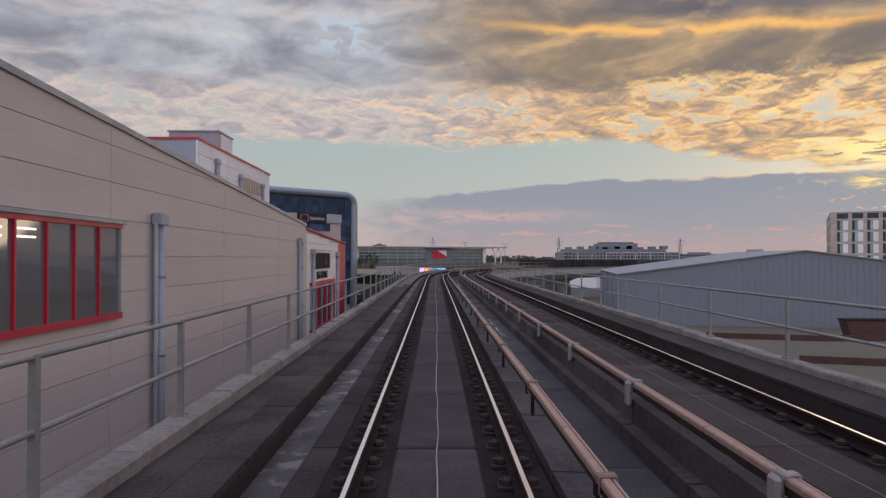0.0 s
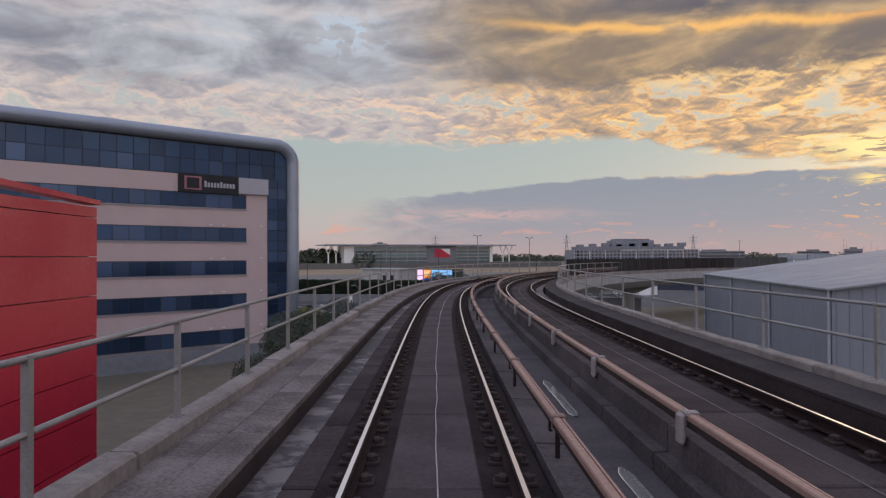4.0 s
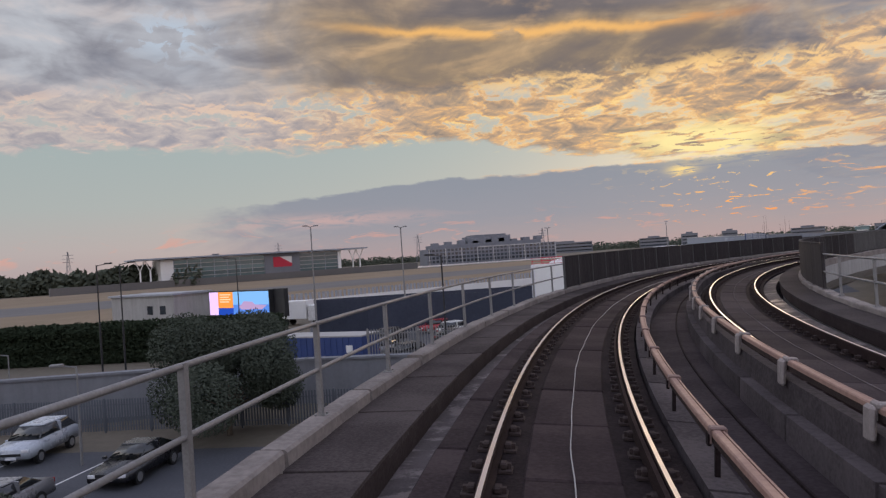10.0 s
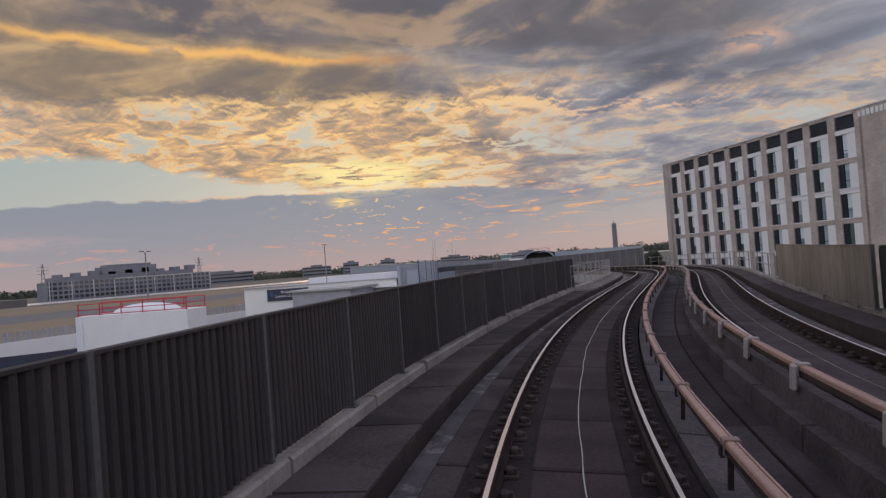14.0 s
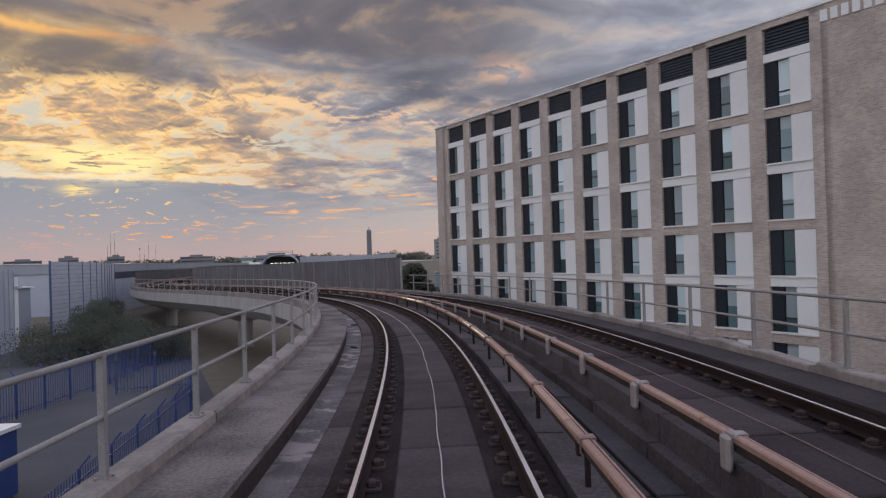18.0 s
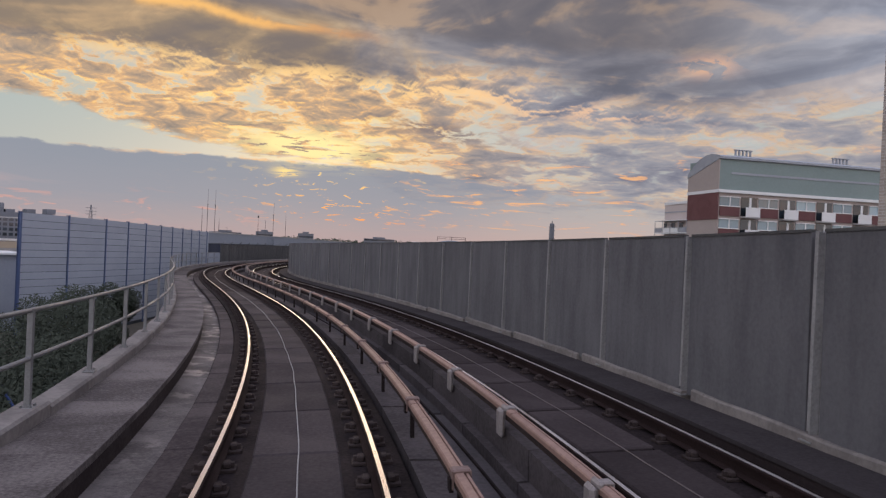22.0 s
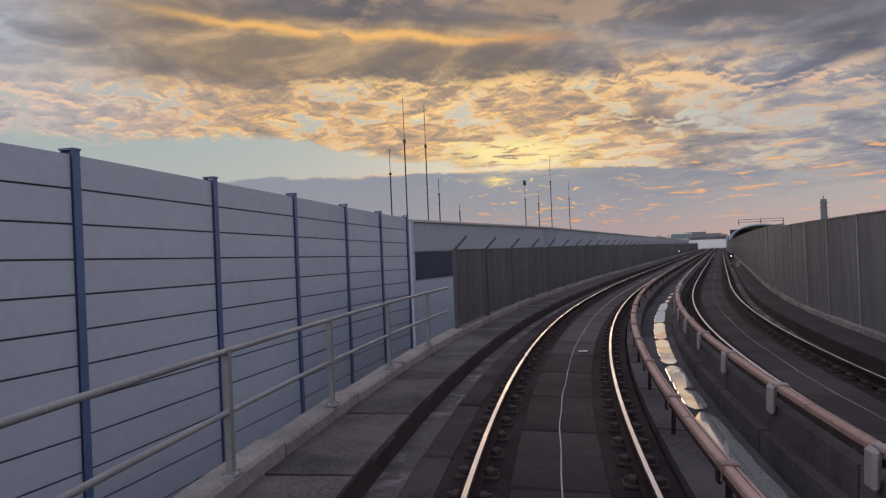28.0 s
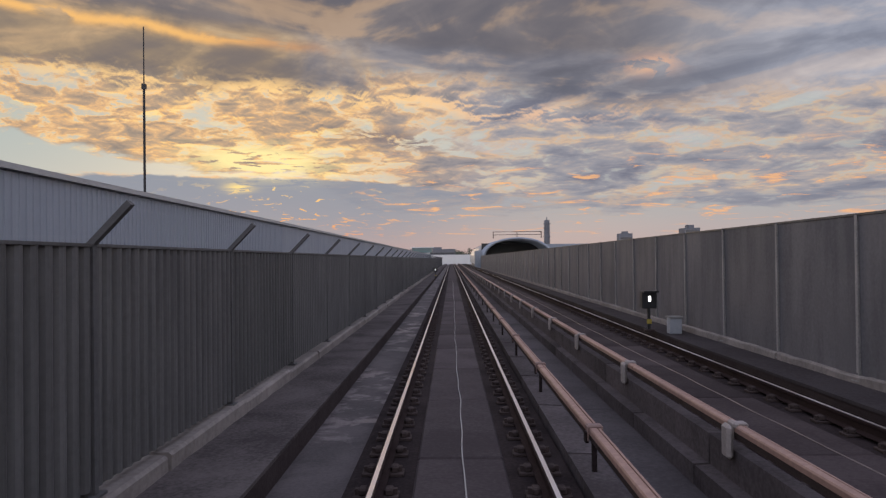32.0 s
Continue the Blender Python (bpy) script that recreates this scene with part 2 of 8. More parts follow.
    hot = mul(k.span(add(gap, mul(wave, 0.25)), 0.62, 0.69), lowband, bell(az, 1.0, 6.5))
    shade = k.mix(hot, shade, k.ramp(k.math("DIVIDE", el, 6.0), [(0.0, lin(240, 146, 116)), (0.35, lin(255, 172, 96)), (1.0, lin(255, 226, 150))]))
    dash = add(k.noise(plane(0.3, 17.0, 2.0, 8.0), 1.0, 6, 0.62, 0.5, "2D"), mul(wave, 0.2))
    peach = mul(k.span(dash, 0.58, 0.68), k.span(el, 1.0, 2.0), k.span(el, 9.5, 6.0), k.span(az, 3.0, 10.0))
    shade = k.mix(mul(peach, 0.75), shade, k.mix(k.span(dash, 0.6, 0.74), lin(222, 170, 136), lin(250, 190, 128)))
    rose = mul(k.span(streak, 0.56, 0.66), bell(el, 1.9, 1.0), k.span(az, 0.0, -8.0))
    shade = k.mix(mul(rose, 0.6), shade, lin(222, 164, 148))
    blush = mul(bell(el, 3.4, 0.5), bell(az, -32.0, 8.0), k.span(streak, 0.4, 0.55))
    shade = k.mix(mul(blush, 0.6), shade, lin(214, 178, 172))
    # sunlit edge right over the hidden sun
    tip = mul(bell(add(az, mul(el, 0.6)), 3.2, 4.4), bell(el, 7.5, 1.1), k.span(add(mul(k.noise(plane(0.35, 34.0, 5.0, 1.0), 1.0, 4, 0.55, 0.3, "2D"), 0.8), mul(flake, 0.2)), 0.42, 0.48), 1.5)
    shade = k.mix(k.math("MINIMUM", tip, 1.0), shade, lin(255, 238, 170))
    blob = mul(bell(az, -3.0, 1.0), bell(el, 5.4, 0.35), k.span(streak, 0.38, 0.48))
    shade = k.mix(blob, shade, lin(255, 228, 152))
    # bluer overhead
    shade = k.mix(mul(k.span(el, 21.0, 44.0), 0.6), shade, lin(138, 150, 180))
    # ground half
    shade = k.mix(k.span(el, -0.6, 0.0), lin(96, 92, 96), shade)
    # the open sky overhead and behind is brighter than the cloud bank in the sunset
    wide = k.math("MAXIMUM", k.span(k.math("ABSOLUTE", az), 64.0, 95.0), mul(k.span(el, 25.0, 42.0), OVERHEAD))
    bg = k.node("ShaderNodeBackground")
    k.put(k.mix(1.0, shade, SKY_TINT, "MULTIPLY"), bg.inputs[0])
    k.put(add(1.0, mul(wide, OPEN_SKY)), bg.inputs[1])
    k.put(bg.outputs[0], k.node("ShaderNodeOutputWorld").inputs[0])


OPEN_SKY, OVERHEAD = 1.8, 0.8
SKY_TINT = (1.035, 0.985, 0.965)
make_sky()
sun = bpy.data.lights.new("sun", "SUN")
sun.energy, sun.angle, sun.color = 0.22, radians(14), (1.0, 0.74, 0.5)
new("sun", sun).matrix_world = look(SUN_DIR * 50, (0, 0, 0))
scene.view_settings.exposure = 0.0


# ---- materials ----
MATS = {}


def mat(name, base, dark=None, rough=0.7, metal=0.0, grain=30.0, blotch=0.6, bump=0.25, amount=0.5, each=0.0, streak=None, spec=0.4):
    """A worn surface: grain and blotches between two tones, relief, and a tone of its own for each object."""
    if name in MATS:
        return MATS[name]
    m = bpy.data.materials.new(name)
    m.use_nodes = True
    k = Nodes(m.node_tree)
    dark = dark or tuple(c * 0.6 for c in base)
    co = k.node("ShaderNodeTexCoord").outputs["Object"]
    if each:
        info = k.node("ShaderNodeObjectInfo")
        co = k.vec("ADD", co, k.vec("SCALE", (13.0, 7.0, 5.0), None, info.outputs["Random"]))
    small = k.noise(co, grain, 5, 0.65)
    large = k.noise(co, blotch, 5, 0.6, 0.4)
    f = k.math("ADD", k.math("MULTIPLY", small, 0.45), k.math("MULTIPLY", large, 0.55))
    f = k.span(f, 0.36, 0.64)
    if streak:
        s = k.noise(k.vec("MULTIPLY", co, streak), 1.0, 4, 0.6)
        f = k.math("ADD", k.math("MULTIPLY", f, 0.5), k.math("MULTIPLY", k.span(s, 0.35, 0.65), 0.5))
    col = k.mix(k.math("MULTIPLY", f, amount), base, dark)
    if each:
        tone = k.math("MULTIPLY_ADD", info.outputs["Random"], each, 1.0 - each / 2)
        col = k.vec("SCALE", col, None, tone)
    b = k.node("ShaderNodeBsdfPrincipled")
    k.put(col, b.inputs["Base Color"])
    k.put(k.math("MULTIPLY_ADD", f, 0.18, rough - 0.09, clamp=True), b.inputs["Roughness"])
    b.inputs["Metallic"].default_value = metal
    b.inputs["Specular IOR Level"].default_value = spec
    if bump:
        n = k.node("ShaderNodeBump")
        n.inputs["Strength"].default_value, n.inputs["Distance"].default_value = bump, 0.01
        k.put(k.math("ADD", small, k.math("MULTIPLY", large, 0.6)), n.inputs["Height"])
        k.put(n.outputs[0], b.inputs["Normal"])
    k.put(b.outputs[0], k.node("ShaderNodeOutputMaterial").inputs[0])
    MATS[name] = m
    return m


def wet_concrete(name, base, dark):
    """Deck concrete with pale scuffs and shallow standing water."""
    m = bpy.data.materials.new(name)
    m.use_nodes = True
    k = Nodes(m.node_tree)
    co = k.node("ShaderNodeTexCoord").outputs["Object"]
    small, large = k.noise(co, 26, 6, 0.65), k.noise(co, 0.9, 5, 0.6, 0.8)
    pale = k.span(k.noise(co, 1.7, 7, 0.66, 0.25), 0.49, 0.6)
    pale = k.math("MULTIPLY", pale, k.span(k.noise(co, 0.31, 3, 0.5, 0.2), 0.36, 0.5))
    col = k.mix(k.span(k.math("ADD", k.math("MULTIPLY", small, 0.4), k.math("MULTIPLY", large, 0.6)), 0.38, 0.62), base, dark)
    col = k.mix(k.math("MULTIPLY", pale, 0.55), col, tuple(min(1, c * 2.1) for c in base))
    b = k.node("ShaderNodeBsdfPrincipled")
    k.put(col, b.inputs["Base Color"])
    k.put(k.math("SUBTRACT", 0.8, k.math("MULTIPLY", pale, 0.35)), b.inputs["Roughness"])
    n = k.node("ShaderNodeBump")
    n.inputs["Strength"].default_value, n.inputs["Distance"].default_value = 0.3, 0.01
    k.put(small, n.inputs["Height"])
    k.put(n.outputs[0], b.inputs["Normal"])
    k.put(b.outputs[0], k.node("ShaderNodeOutputMaterial").inputs[0])
    return m


def glass(name, tint, rough=0.08, tone=(1.0, 1.0, 1.0)):
    m = bpy.data.materials.new(name)
    m.use_nodes = True
    k = Nodes(m.node_tree)
    co = k.node("ShaderNodeTexCoord").outputs["Object"]
    info = k.node("ShaderNodeObjectInfo")
    b = k.node("ShaderNodeBsdfPrincipled")
    k.put(k.vec("SCALE", tint, None, k.math("MULTIPLY_ADD", info.outputs["Random"], 0.9, 0.55)), b.inputs["Base Color"])
    b.inputs["Roughness"].default_value = rough
    b.inputs["Specular IOR Level"].default_value = 0.7
    b.inputs["Specular Tint"].default_value = (*tone, 1)
    n = k.node("ShaderNodeBump")
    n.inputs["Strength"].default_value, n.inputs["Distance"].default_value = 0.04, 0.02
    k.put(k.noise(co, 0.7, 2), n.inputs["Height"])
    k.put(n.outputs[0], b.inputs["Normal"])
    k.put(b.outputs[0], k.node("ShaderNodeOutputMaterial").inputs[0])
    return m


def lamp_mat(name, colour, strength):
    m = bpy.data.materials.new(name)
    m.use_nodes = True
    k = Nodes(m.node_tree)
    e = k.node("ShaderNodeEmission")
    e.inputs[0].default_value, e.inputs[1].default_value = (*colour, 1), strength
    k.put(e.outputs[0], k.node("ShaderNodeOutputMaterial").inputs[0])
    return m


SLAB = mat("slab_concrete", (0.06, 0.048, 0.05), (0.024, 0.018, 0.0195), 0.85, grain=22, blotch=0.7, each=0.35, spec=0.12)
SLAB_FAR = mat("far_slab_concrete", (0.054, 0.042, 0.043), (0.022, 0.0165, 0.0175), 0.9, grain=22, blotch=0.7, each=0.35, spec=0.08)
# darker tones for some stretches of the slabs and the walkway
SLAB_DARK = mat("dark_slab_concrete", (0.04, 0.0285, 0.029), (0.018, 0.0125, 0.0135), 0.88, grain=22, blotch=0.7, amount=0.7, each=0.35, spec=0.1)
WALK_DARK = mat("dark_walkway_concrete", (0.07, 0.057, 0.056), (0.028, 0.0225, 0.023), 0.88, grain=24, blotch=0.6, amount=0.85, each=0.15, spec=0.1)
WALK_LATE = mat("worn_walkway_concrete", (0.105, 0.089, 0.088), (0.04, 0.033, 0.034), 0.88, grain=24, blotch=0.8, amount=0.9, each=0.15, spec=0.1)
WALK_FAR = mat("far_walkway_concrete", (0.052, 0.044, 0.046), (0.023, 0.0185, 0.02), 0.88, grain=18, blotch=0.5, spec=0.1)
PLINTH = mat("plinth_concrete", (0.042, 0.031, 0.031), (0.018, 0.0125, 0.0135), 0.85, grain=20, blotch=0.8, spec=0.12)
# grime, with the shadowed band beside the rails painted into the same tone
RAILBED = mat("grimy_shaded_concrete", (0.027, 0.0195, 0.02), (0.011, 0.008, 0.0085), 0.9, grain=24, blotch=1.1, amount=0.8, spec=0.08)
EDGE = mat("edge_concrete", (0.05, 0.037, 0.038), (0.022, 0.0155, 0.017), 0.88, grain=20, blotch=0.9, amount=0.8, each=0.3, spec=0.1)
EDGE_PALE = mat("pale_edge_concrete", (0.085, 0.068, 0.067), (0.035, 0.027, 0.028), 0.88, grain=20, blotch=0.9, amount=0.85, each=0.3, spec=0.1)
DECK_PALE = wet_concrete("pale_deck_concrete", (0.14, 0.118, 0.114), (0.045, 0.036, 0.036))
DECK = wet_concrete("deck_concrete", (0.074, 0.06, 0.062), (0.03, 0.0235, 0.025))
TROUGH = mat("channel_concrete", (0.056, 0.047, 0.05), (0.024, 0.019, 0.0215), 0.8, grain=15, blotch=0.5, spec=0.12)
WALK = mat("walkway_concrete", (0.18, 0.153, 0.147), (0.058, 0.048, 0.047), 0.85, grain=24, blotch=0.8, amount=0.9, each=0.06, spec=0.12)
KERB = mat("kerb_concrete", (0.24, 0.21, 0.195), (0.07, 0.06, 0.058), 0.85, grain=12, blotch=1.1, each=0.2, spec=0.12)
FASCIA = mat("viaduct_concrete", (0.33, 0.32, 0.31), (0.18, 0.17, 0.17), 0.85, grain=6, blotch=0.35, streak=(2.0, 2.0, 0.25))
STEEL = mat("polished_steel", (0.9, 0.85, 0.83), (0.74, 0.68, 0.66), 0.36, 1.0, grain=60, blotch=0.8, bump=0.03)
RUST = mat("rusty_steel", (0.026, 0.0155, 0.015), (0.013, 0.0085, 0.0085), 0.9, 0.0, grain=40, blotch=1.0, spec=0.1)
IRON = mat("dark_iron", (0.05, 0.036, 0.034), (0.024, 0.018, 0.018), 0.8, 0.0, grain=50, blotch=2.0, spec=0.12)
COVER = mat("conductor_cover", (0.31, 0.19, 0.15), (0.16, 0.095, 0.08), 0.6, 0.0, grain=14, blotch=0.35, bump=0.08, each=0.2)
ALU = mat("conductor_metal", (0.72, 0.64, 0.6), (0.45, 0.38, 0.36), 0.3, 1.0, grain=30, blotch=0.6, bump=0.05)
BRACKET = mat("bracket_grp", (0.26, 0.225, 0.215), (0.13, 0.11, 0.105), 0.65, grain=25, blotch=2.0)
CLIP = mat("clip_grp", (0.2, 0.13, 0.115), (0.09, 0.06, 0.055), 0.65, grain=25, blotch=2.0)
GALV = mat("galvanised_steel", (0.24, 0.233, 0.233), (0.12, 0.115, 0.115), 0.55, 0.25, grain=35, blotch=1.5, bump=0.1)
CABLE = mat("pale_cable", (0.5, 0.47, 0.45), (0.3, 0.28, 0.27), 0.6, grain=20, blotch=2.0, bump=0)
FENCE = mat("dark_fence", (0.085, 0.081, 0.081), (0.026, 0.024, 0.025), 0.6, grain=18, blotch=0.8, each=0.45, streak=(6.0, 6.0, 0.6))
FENCE_DARK = mat("brown_fence", (0.042, 0.036, 0.037), (0.02, 0.017, 0.018), 0.8, grain=18, blotch=0.8, each=0.45, streak=(6.0, 6.0, 0.6), spec=0.2)
FENCEPOST = mat("fence_post", (0.075, 0.072, 0.074), (0.04, 0.038, 0.04), 0.7, grain=20, blotch=1.0)
PANEL = mat("grey_panel", (0.125, 0.118, 0.126), (0.055, 0.052, 0.058), 0.75, grain=16, blotch=0.45, amount=0.7, each=0.16, streak=(2.2, 2.2, 0.35))
PANELPOST = mat("panel_post", (0.3, 0.285, 0.285), (0.12, 0.115, 0.115), 0.65, 0.2, grain=25, blotch=1.0)


# ---- the line of the track ----
HEADS = [0.46, 0.46, 0.46, 0.57, 0.59, 0.63, 0.67, 0.71, 0.53, -0.53, -3.48, -8.74, -15.63, -23.01, -30.45, -37.95, -45.56, -52.7, -57.37, -58.58, -56.65, -51.88, -45.17, -37.61, -30.24, -24.55, -22.23, -23.93, -29.61, -37.03, -43.37, -47.14, -48.0, -48.2, -48.2]
CANTS = [0, 0, 0, 0.1, 0.2, 0.3, 0.3, 0.4, 0.7, 1.6, 2.7, 3.7, 3.9, 3.8, 4.0, 4.3, 4.3, 3.7, 2.3, 0.9, -0.8, -2.0, -2.6, -2.6, -2.0, -0.8, 0.7, 2.0, 2.7, 2.6, 1.6, 0.6, 0.3, 0.1, 0]
DROPS = [0.0, 0.0, 0.0, 0.0, 0.0, 0.0, 0.0, 0.0, 0.0, 0.0, 0.0, 0.0, 0.0, 0.0, 0.0, 0.0, 0.0, 0.0, 0.001, 0.0, -0.05, -0.213, -0.421, -0.632, -0.836, -1.009, -1.174, -1.333, -1.458, -1.57, -1.653, -1.699, -1.735]
DROPS += [-1.735 - 0.085 * i for i in range(1, 26)]
S0, STEP, S_END = -24.0, 12.0, 660.0


def glide(values, s):
    """Catmull-Rom between even knots; constant beyond the ends."""
    u = (s - S0) / STEP
    i = max(0, min(len(values) - 2, int(math.floor(u))))
    u = max(0.0, min(1.0, u - i))
    p = [values[max(0, min(len(values) - 1, i + j))] for j in (-1, 0, 1, 2)]
    return 0.5 * (2 * p[1] + (p[2] - p[0]) * u + (2 * p[0] - 5 * p[1] + 4 * p[2] - p[3]) * u * u + (3 * p[1] - p[0] - 3 * p[2] + p[3]) * u ** 3)


GRID = 0.25
LINE = [(0.19, -24.0)]
for i in range(int((S_END - S0) / GRID)):
    h = radians(glide(HEADS, S0 + (i + 0.5) * GRID))
    LINE.append((LINE[-1][0] - math.sin(h) * GRID, LINE[-1][1] + math.cos(h) * GRID))


def ease(u):
    u = max(0.0, min(1.0, u))
    return u * u * (3 - 2 * u)


def at(s, d=0.0, z=0.0, base=None):
    """The world place d metres right of the near track's middle, s metres along it. base: the middle of the track whose cant tips the point."""
    h = radians(glide(HEADS, s))
    # the far track draws a little closer on the last curves
    draw = 0.24 * ease((s - 200) / 55) * ease((362 - s) / 45) * ease((d - 2.1) / 0.4)
    u = (s - S0) / GRID
    i = max(0, min(len(LINE) - 2, int(u)))
    x = LINE[i][0] + (LINE[i + 1][0] - LINE[i][0]) * (u - i)
    y = LINE[i][1] + (LINE[i + 1][1] - LINE[i][1]) * (u - i)
    if base is not None:
        c = radians(glide(CANTS, s))
        e = d - base
        d, z = base + e * math.cos(c) + z * math.sin(c), z * math.cos(c) - e * math.sin(c)
    d -= draw
    return Vector((x + math.cos(h) * d, y + math.sin(h) * d, z + glide(DROPS, s)))


def spot(s, d=0.0, z=0.0, base=None, turn=0.0):
    """The pose of a thing there: x to the right of the line, y along it."""
    m = Matrix.Translation(at(s, d, z, base)) @ Matrix.Rotation(radians(glide(HEADS, s) + turn), 4, "Z")
    return m @ Matrix.Rotation(radians(glide(CANTS, s)), 4, "Y") if base is not None else m


def slope(s):
    """The pitch of the line there, for pieces laid along it."""
    return Matrix.Rotation(math.atan(glide(DROPS, s + 0.5) - glide(DROPS, s - 0.5)), 4, "X")


# ---- mesh helpers ----
def link(name, bm, material, parent=None, label="", m=None):
    me = bpy.data.meshes.new(name)
    bm.normal_update()
    bm.to_mesh(me)
    bm.free()
    for q in material if isinstance(material, (list, tuple)) else (material,):
        me.materials.append(q)
    return hang(name, me, parent, label, m)


def hang(name, me, parent=None, label="", m=None):
    ob = new(name, me)
    if parent is not None:
        ob.parent = parent
    if m is not None:
        ob.matrix_basis = m
    if label:
        ob["label"] = label
    return ob


part = link


def empty(name, m=None, **tags):
    ob = new(name)
    ob.empty_display_size = 0.2
    if m is not None:
        ob.matrix_basis = m
    return tagged(ob, **tags)


def box(bm, x0, x1, y0, y1, z0, z1, m=None, bevel=0.0, mi=0):
    r = bmesh.ops.create_cube(bm, size=1.0)
    v = r["verts"]
    bmesh.ops.transform(bm, verts=v, matrix=Matrix.Translation(((x0 + x1) / 2, (y0 + y1) / 2, (z0 + z1) / 2)) @ Matrix.Diagonal((x1 - x0, y1 - y0, z1 - z0, 1)))
    faces = list({f for q in v for f in q.link_faces})
    if mi:
        for f in faces:
            f.material_index = mi
    if bevel:
        e = list({e for q in v for e in q.link_edges})
        out = bmesh.ops.bevel(bm, geom=e, offset=bevel, segments=1, affect="EDGES")
        v = list({w for f in out["faces"] for w in f.verts} | {q for q in v if q.is_valid})
    if m is not None:
        bmesh.ops.transform(bm, verts=v, matrix=m)
    return v


def boxes(*items, bevel=0.0):
    bm = bmesh.new()
    for it in items:
        box(bm, *it, bevel=bevel)
    return bm


def tube(bm, a, b, r, r2=None, n=8, cap=True):
    a, b = Vector(a), Vector(b)
    d = b - a
    out = bmesh.ops.create_cone(bm, cap_ends=cap, segments=n, radius1=r, radius2=r if r2 is None else r2, depth=d.length)
    bmesh.ops.transform(bm, verts=out["verts"], matrix=Matrix.Translation((a + b) / 2) @ d.to_track_quat("Z", "Y").to_matrix().to_4x4())
    return out["verts"]


def prism(bm, outline, y0, y1, mi=0):
    """An x-z outline pushed from y0 to y1."""
    a = [bm.verts.new((x, y0, z)) for x, z in outline]
    b = [bm.verts.new((x, y1, z)) for x, z in outline]
    fs = [bm.faces.new(a), bm.faces.new(b[::-1])]
    for i in range(len(a)):
        j = (i + 1) % len(a)
        fs.append(bm.faces.new((a[j], a[i], b[i], b[j])))
    for f in fs:
        f.material_index = mi
    bmesh.ops.recalc_face_normals(bm, faces=fs)


def sweep(outline, s0, s1, step=1.0, base=None, closed=True, index=None, wave=None):
    """A d-z outline drawn along the line, as a bmesh."""
    bm = bmesh.new()
    n = max(1, int(math.ceil((s1 - s0) / step)))
    rings = []
    for i in range(n + 1):
        s = s0 + (s1 - s0) * i / n
        w = wave(s) if wave else (0, 0)
        rings.append([bm.verts.new(at(s, d + w[0], z + w[1], base)) for d, z in outline])
    m = len(outline)
    for a, b in zip(rings, rings[1:]):
        for j in range(m if closed else m - 1):
            f = bm.faces.new((a[j], a[(j + 1) % m], b[(j + 1) % m], b[j]))
            if index:
                f.material_index = index[j]
    if closed:
        bm.faces.new(rings[0][::-1])
        bm.faces.new(rings[-1])
    bmesh.ops.recalc_face_normals(bm, faces=bm.faces)
    return bm


def smooth(ob):
    for p in ob.data.polygons:
        p.use_smooth = True
    return ob


TROUGH2 = mat("channel_floor_concrete", (0.08, 0.07, 0.074), (0.029, 0.025, 0.027), 0.88, grain=18, blotch=0.7, each=0.3, spec=0.12)
# darker channel floor for the stretch from 100 to 215 m
TROUGH_DARK = mat("dark_channel_floor_concrete", (0.046, 0.036, 0.039), (0.019, 0.0145, 0.016), 0.88, grain=18, blotch=0.7, amount=0.7, each=0.35, spec=0.1)
BEAM = mat("beam_concrete", (0.088, 0.074, 0.077), (0.031, 0.0255, 0.027), 0.88, grain=18, blotch=0.7, amount=0.7, each=0.35, spec=0.1)


# ---- deck ----
TRACK2 = 3.85
RK = 6.1


def flare(s):
    """The right edge stands a little further out on the first straight."""
    u = max(0.0, min(1.0, (205 - s) / 20))
    return (0.3 * u * u * (3 - 2 * u), 0.0)


viaduct = empty("viaduct", kind="structure", label="long curving concrete railway viaduct carrying two tracks", category="viaduct")
D0, D1 = -20.0, 640.0
for s0, s1, q in ((D0, 198, DECK), (198, 300, DECK_PALE), (300, D1, DECK)):
    part("deck", sweep([(-1.95, -0.34), (-1.0, -0.36), (-1.0, -1.4), (-1.95, -1.4)], s0, s1, 2), q, viaduct, "stained concrete deck beside the track")
part("deck", sweep([(4.75, -0.36), (5.35, -0.34), (5.35, -1.4), (4.75, -1.4)], D0, D1, 2), DECK, viaduct)
part("channel", sweep([(1.0, -0.53), (2.85, -0.53), (2.85, -1.4), (1.0, -1.4)], D0, D1, 2), TROUGH, viaduct, "dark concrete channel between the tracks")
part("fascia", sweep([(-3.02, -0.3), (-1.9, -0.4), (-1.9, -1.2), (-1.2, -2.0), (-2.0, -2.05), (-3.1, -1.25), (-3.1, -0.3)], D0, D1, 2), FASCIA, viaduct)
part("fascia", sweep([(RK + 0.12, -0.3), (5.3, -0.4), (5.3, -1.2), (4.6, -2.0), (5.4, -2.05), (RK + 0.2, -1.25), (RK + 0.2, -0.3)], D0, D1, 2, wave=flare), FASCIA, viaduct)
part("soffit", sweep([(-2.2, -1.35), (5.4, -1.35), (4.8, -2.2), (-1.4, -2.2)], D0, D1, 4), FASCIA, viaduct)
for i in range(16):
    s = 12 + i * 30.0
    bm = bmesh.new()
    tube(bm, (0, 0, -7.2), (0, 0, -3.0), 0.75, 0.75, 16)
    prism(bm, [(-0.75, -3.2), (0.75, -3.2), (3.3, -2.15), (-3.3, -2.15)], -0.7, 0.7)
    part("pier", bm, FASCIA, viaduct, m=spot(s, 1.7))


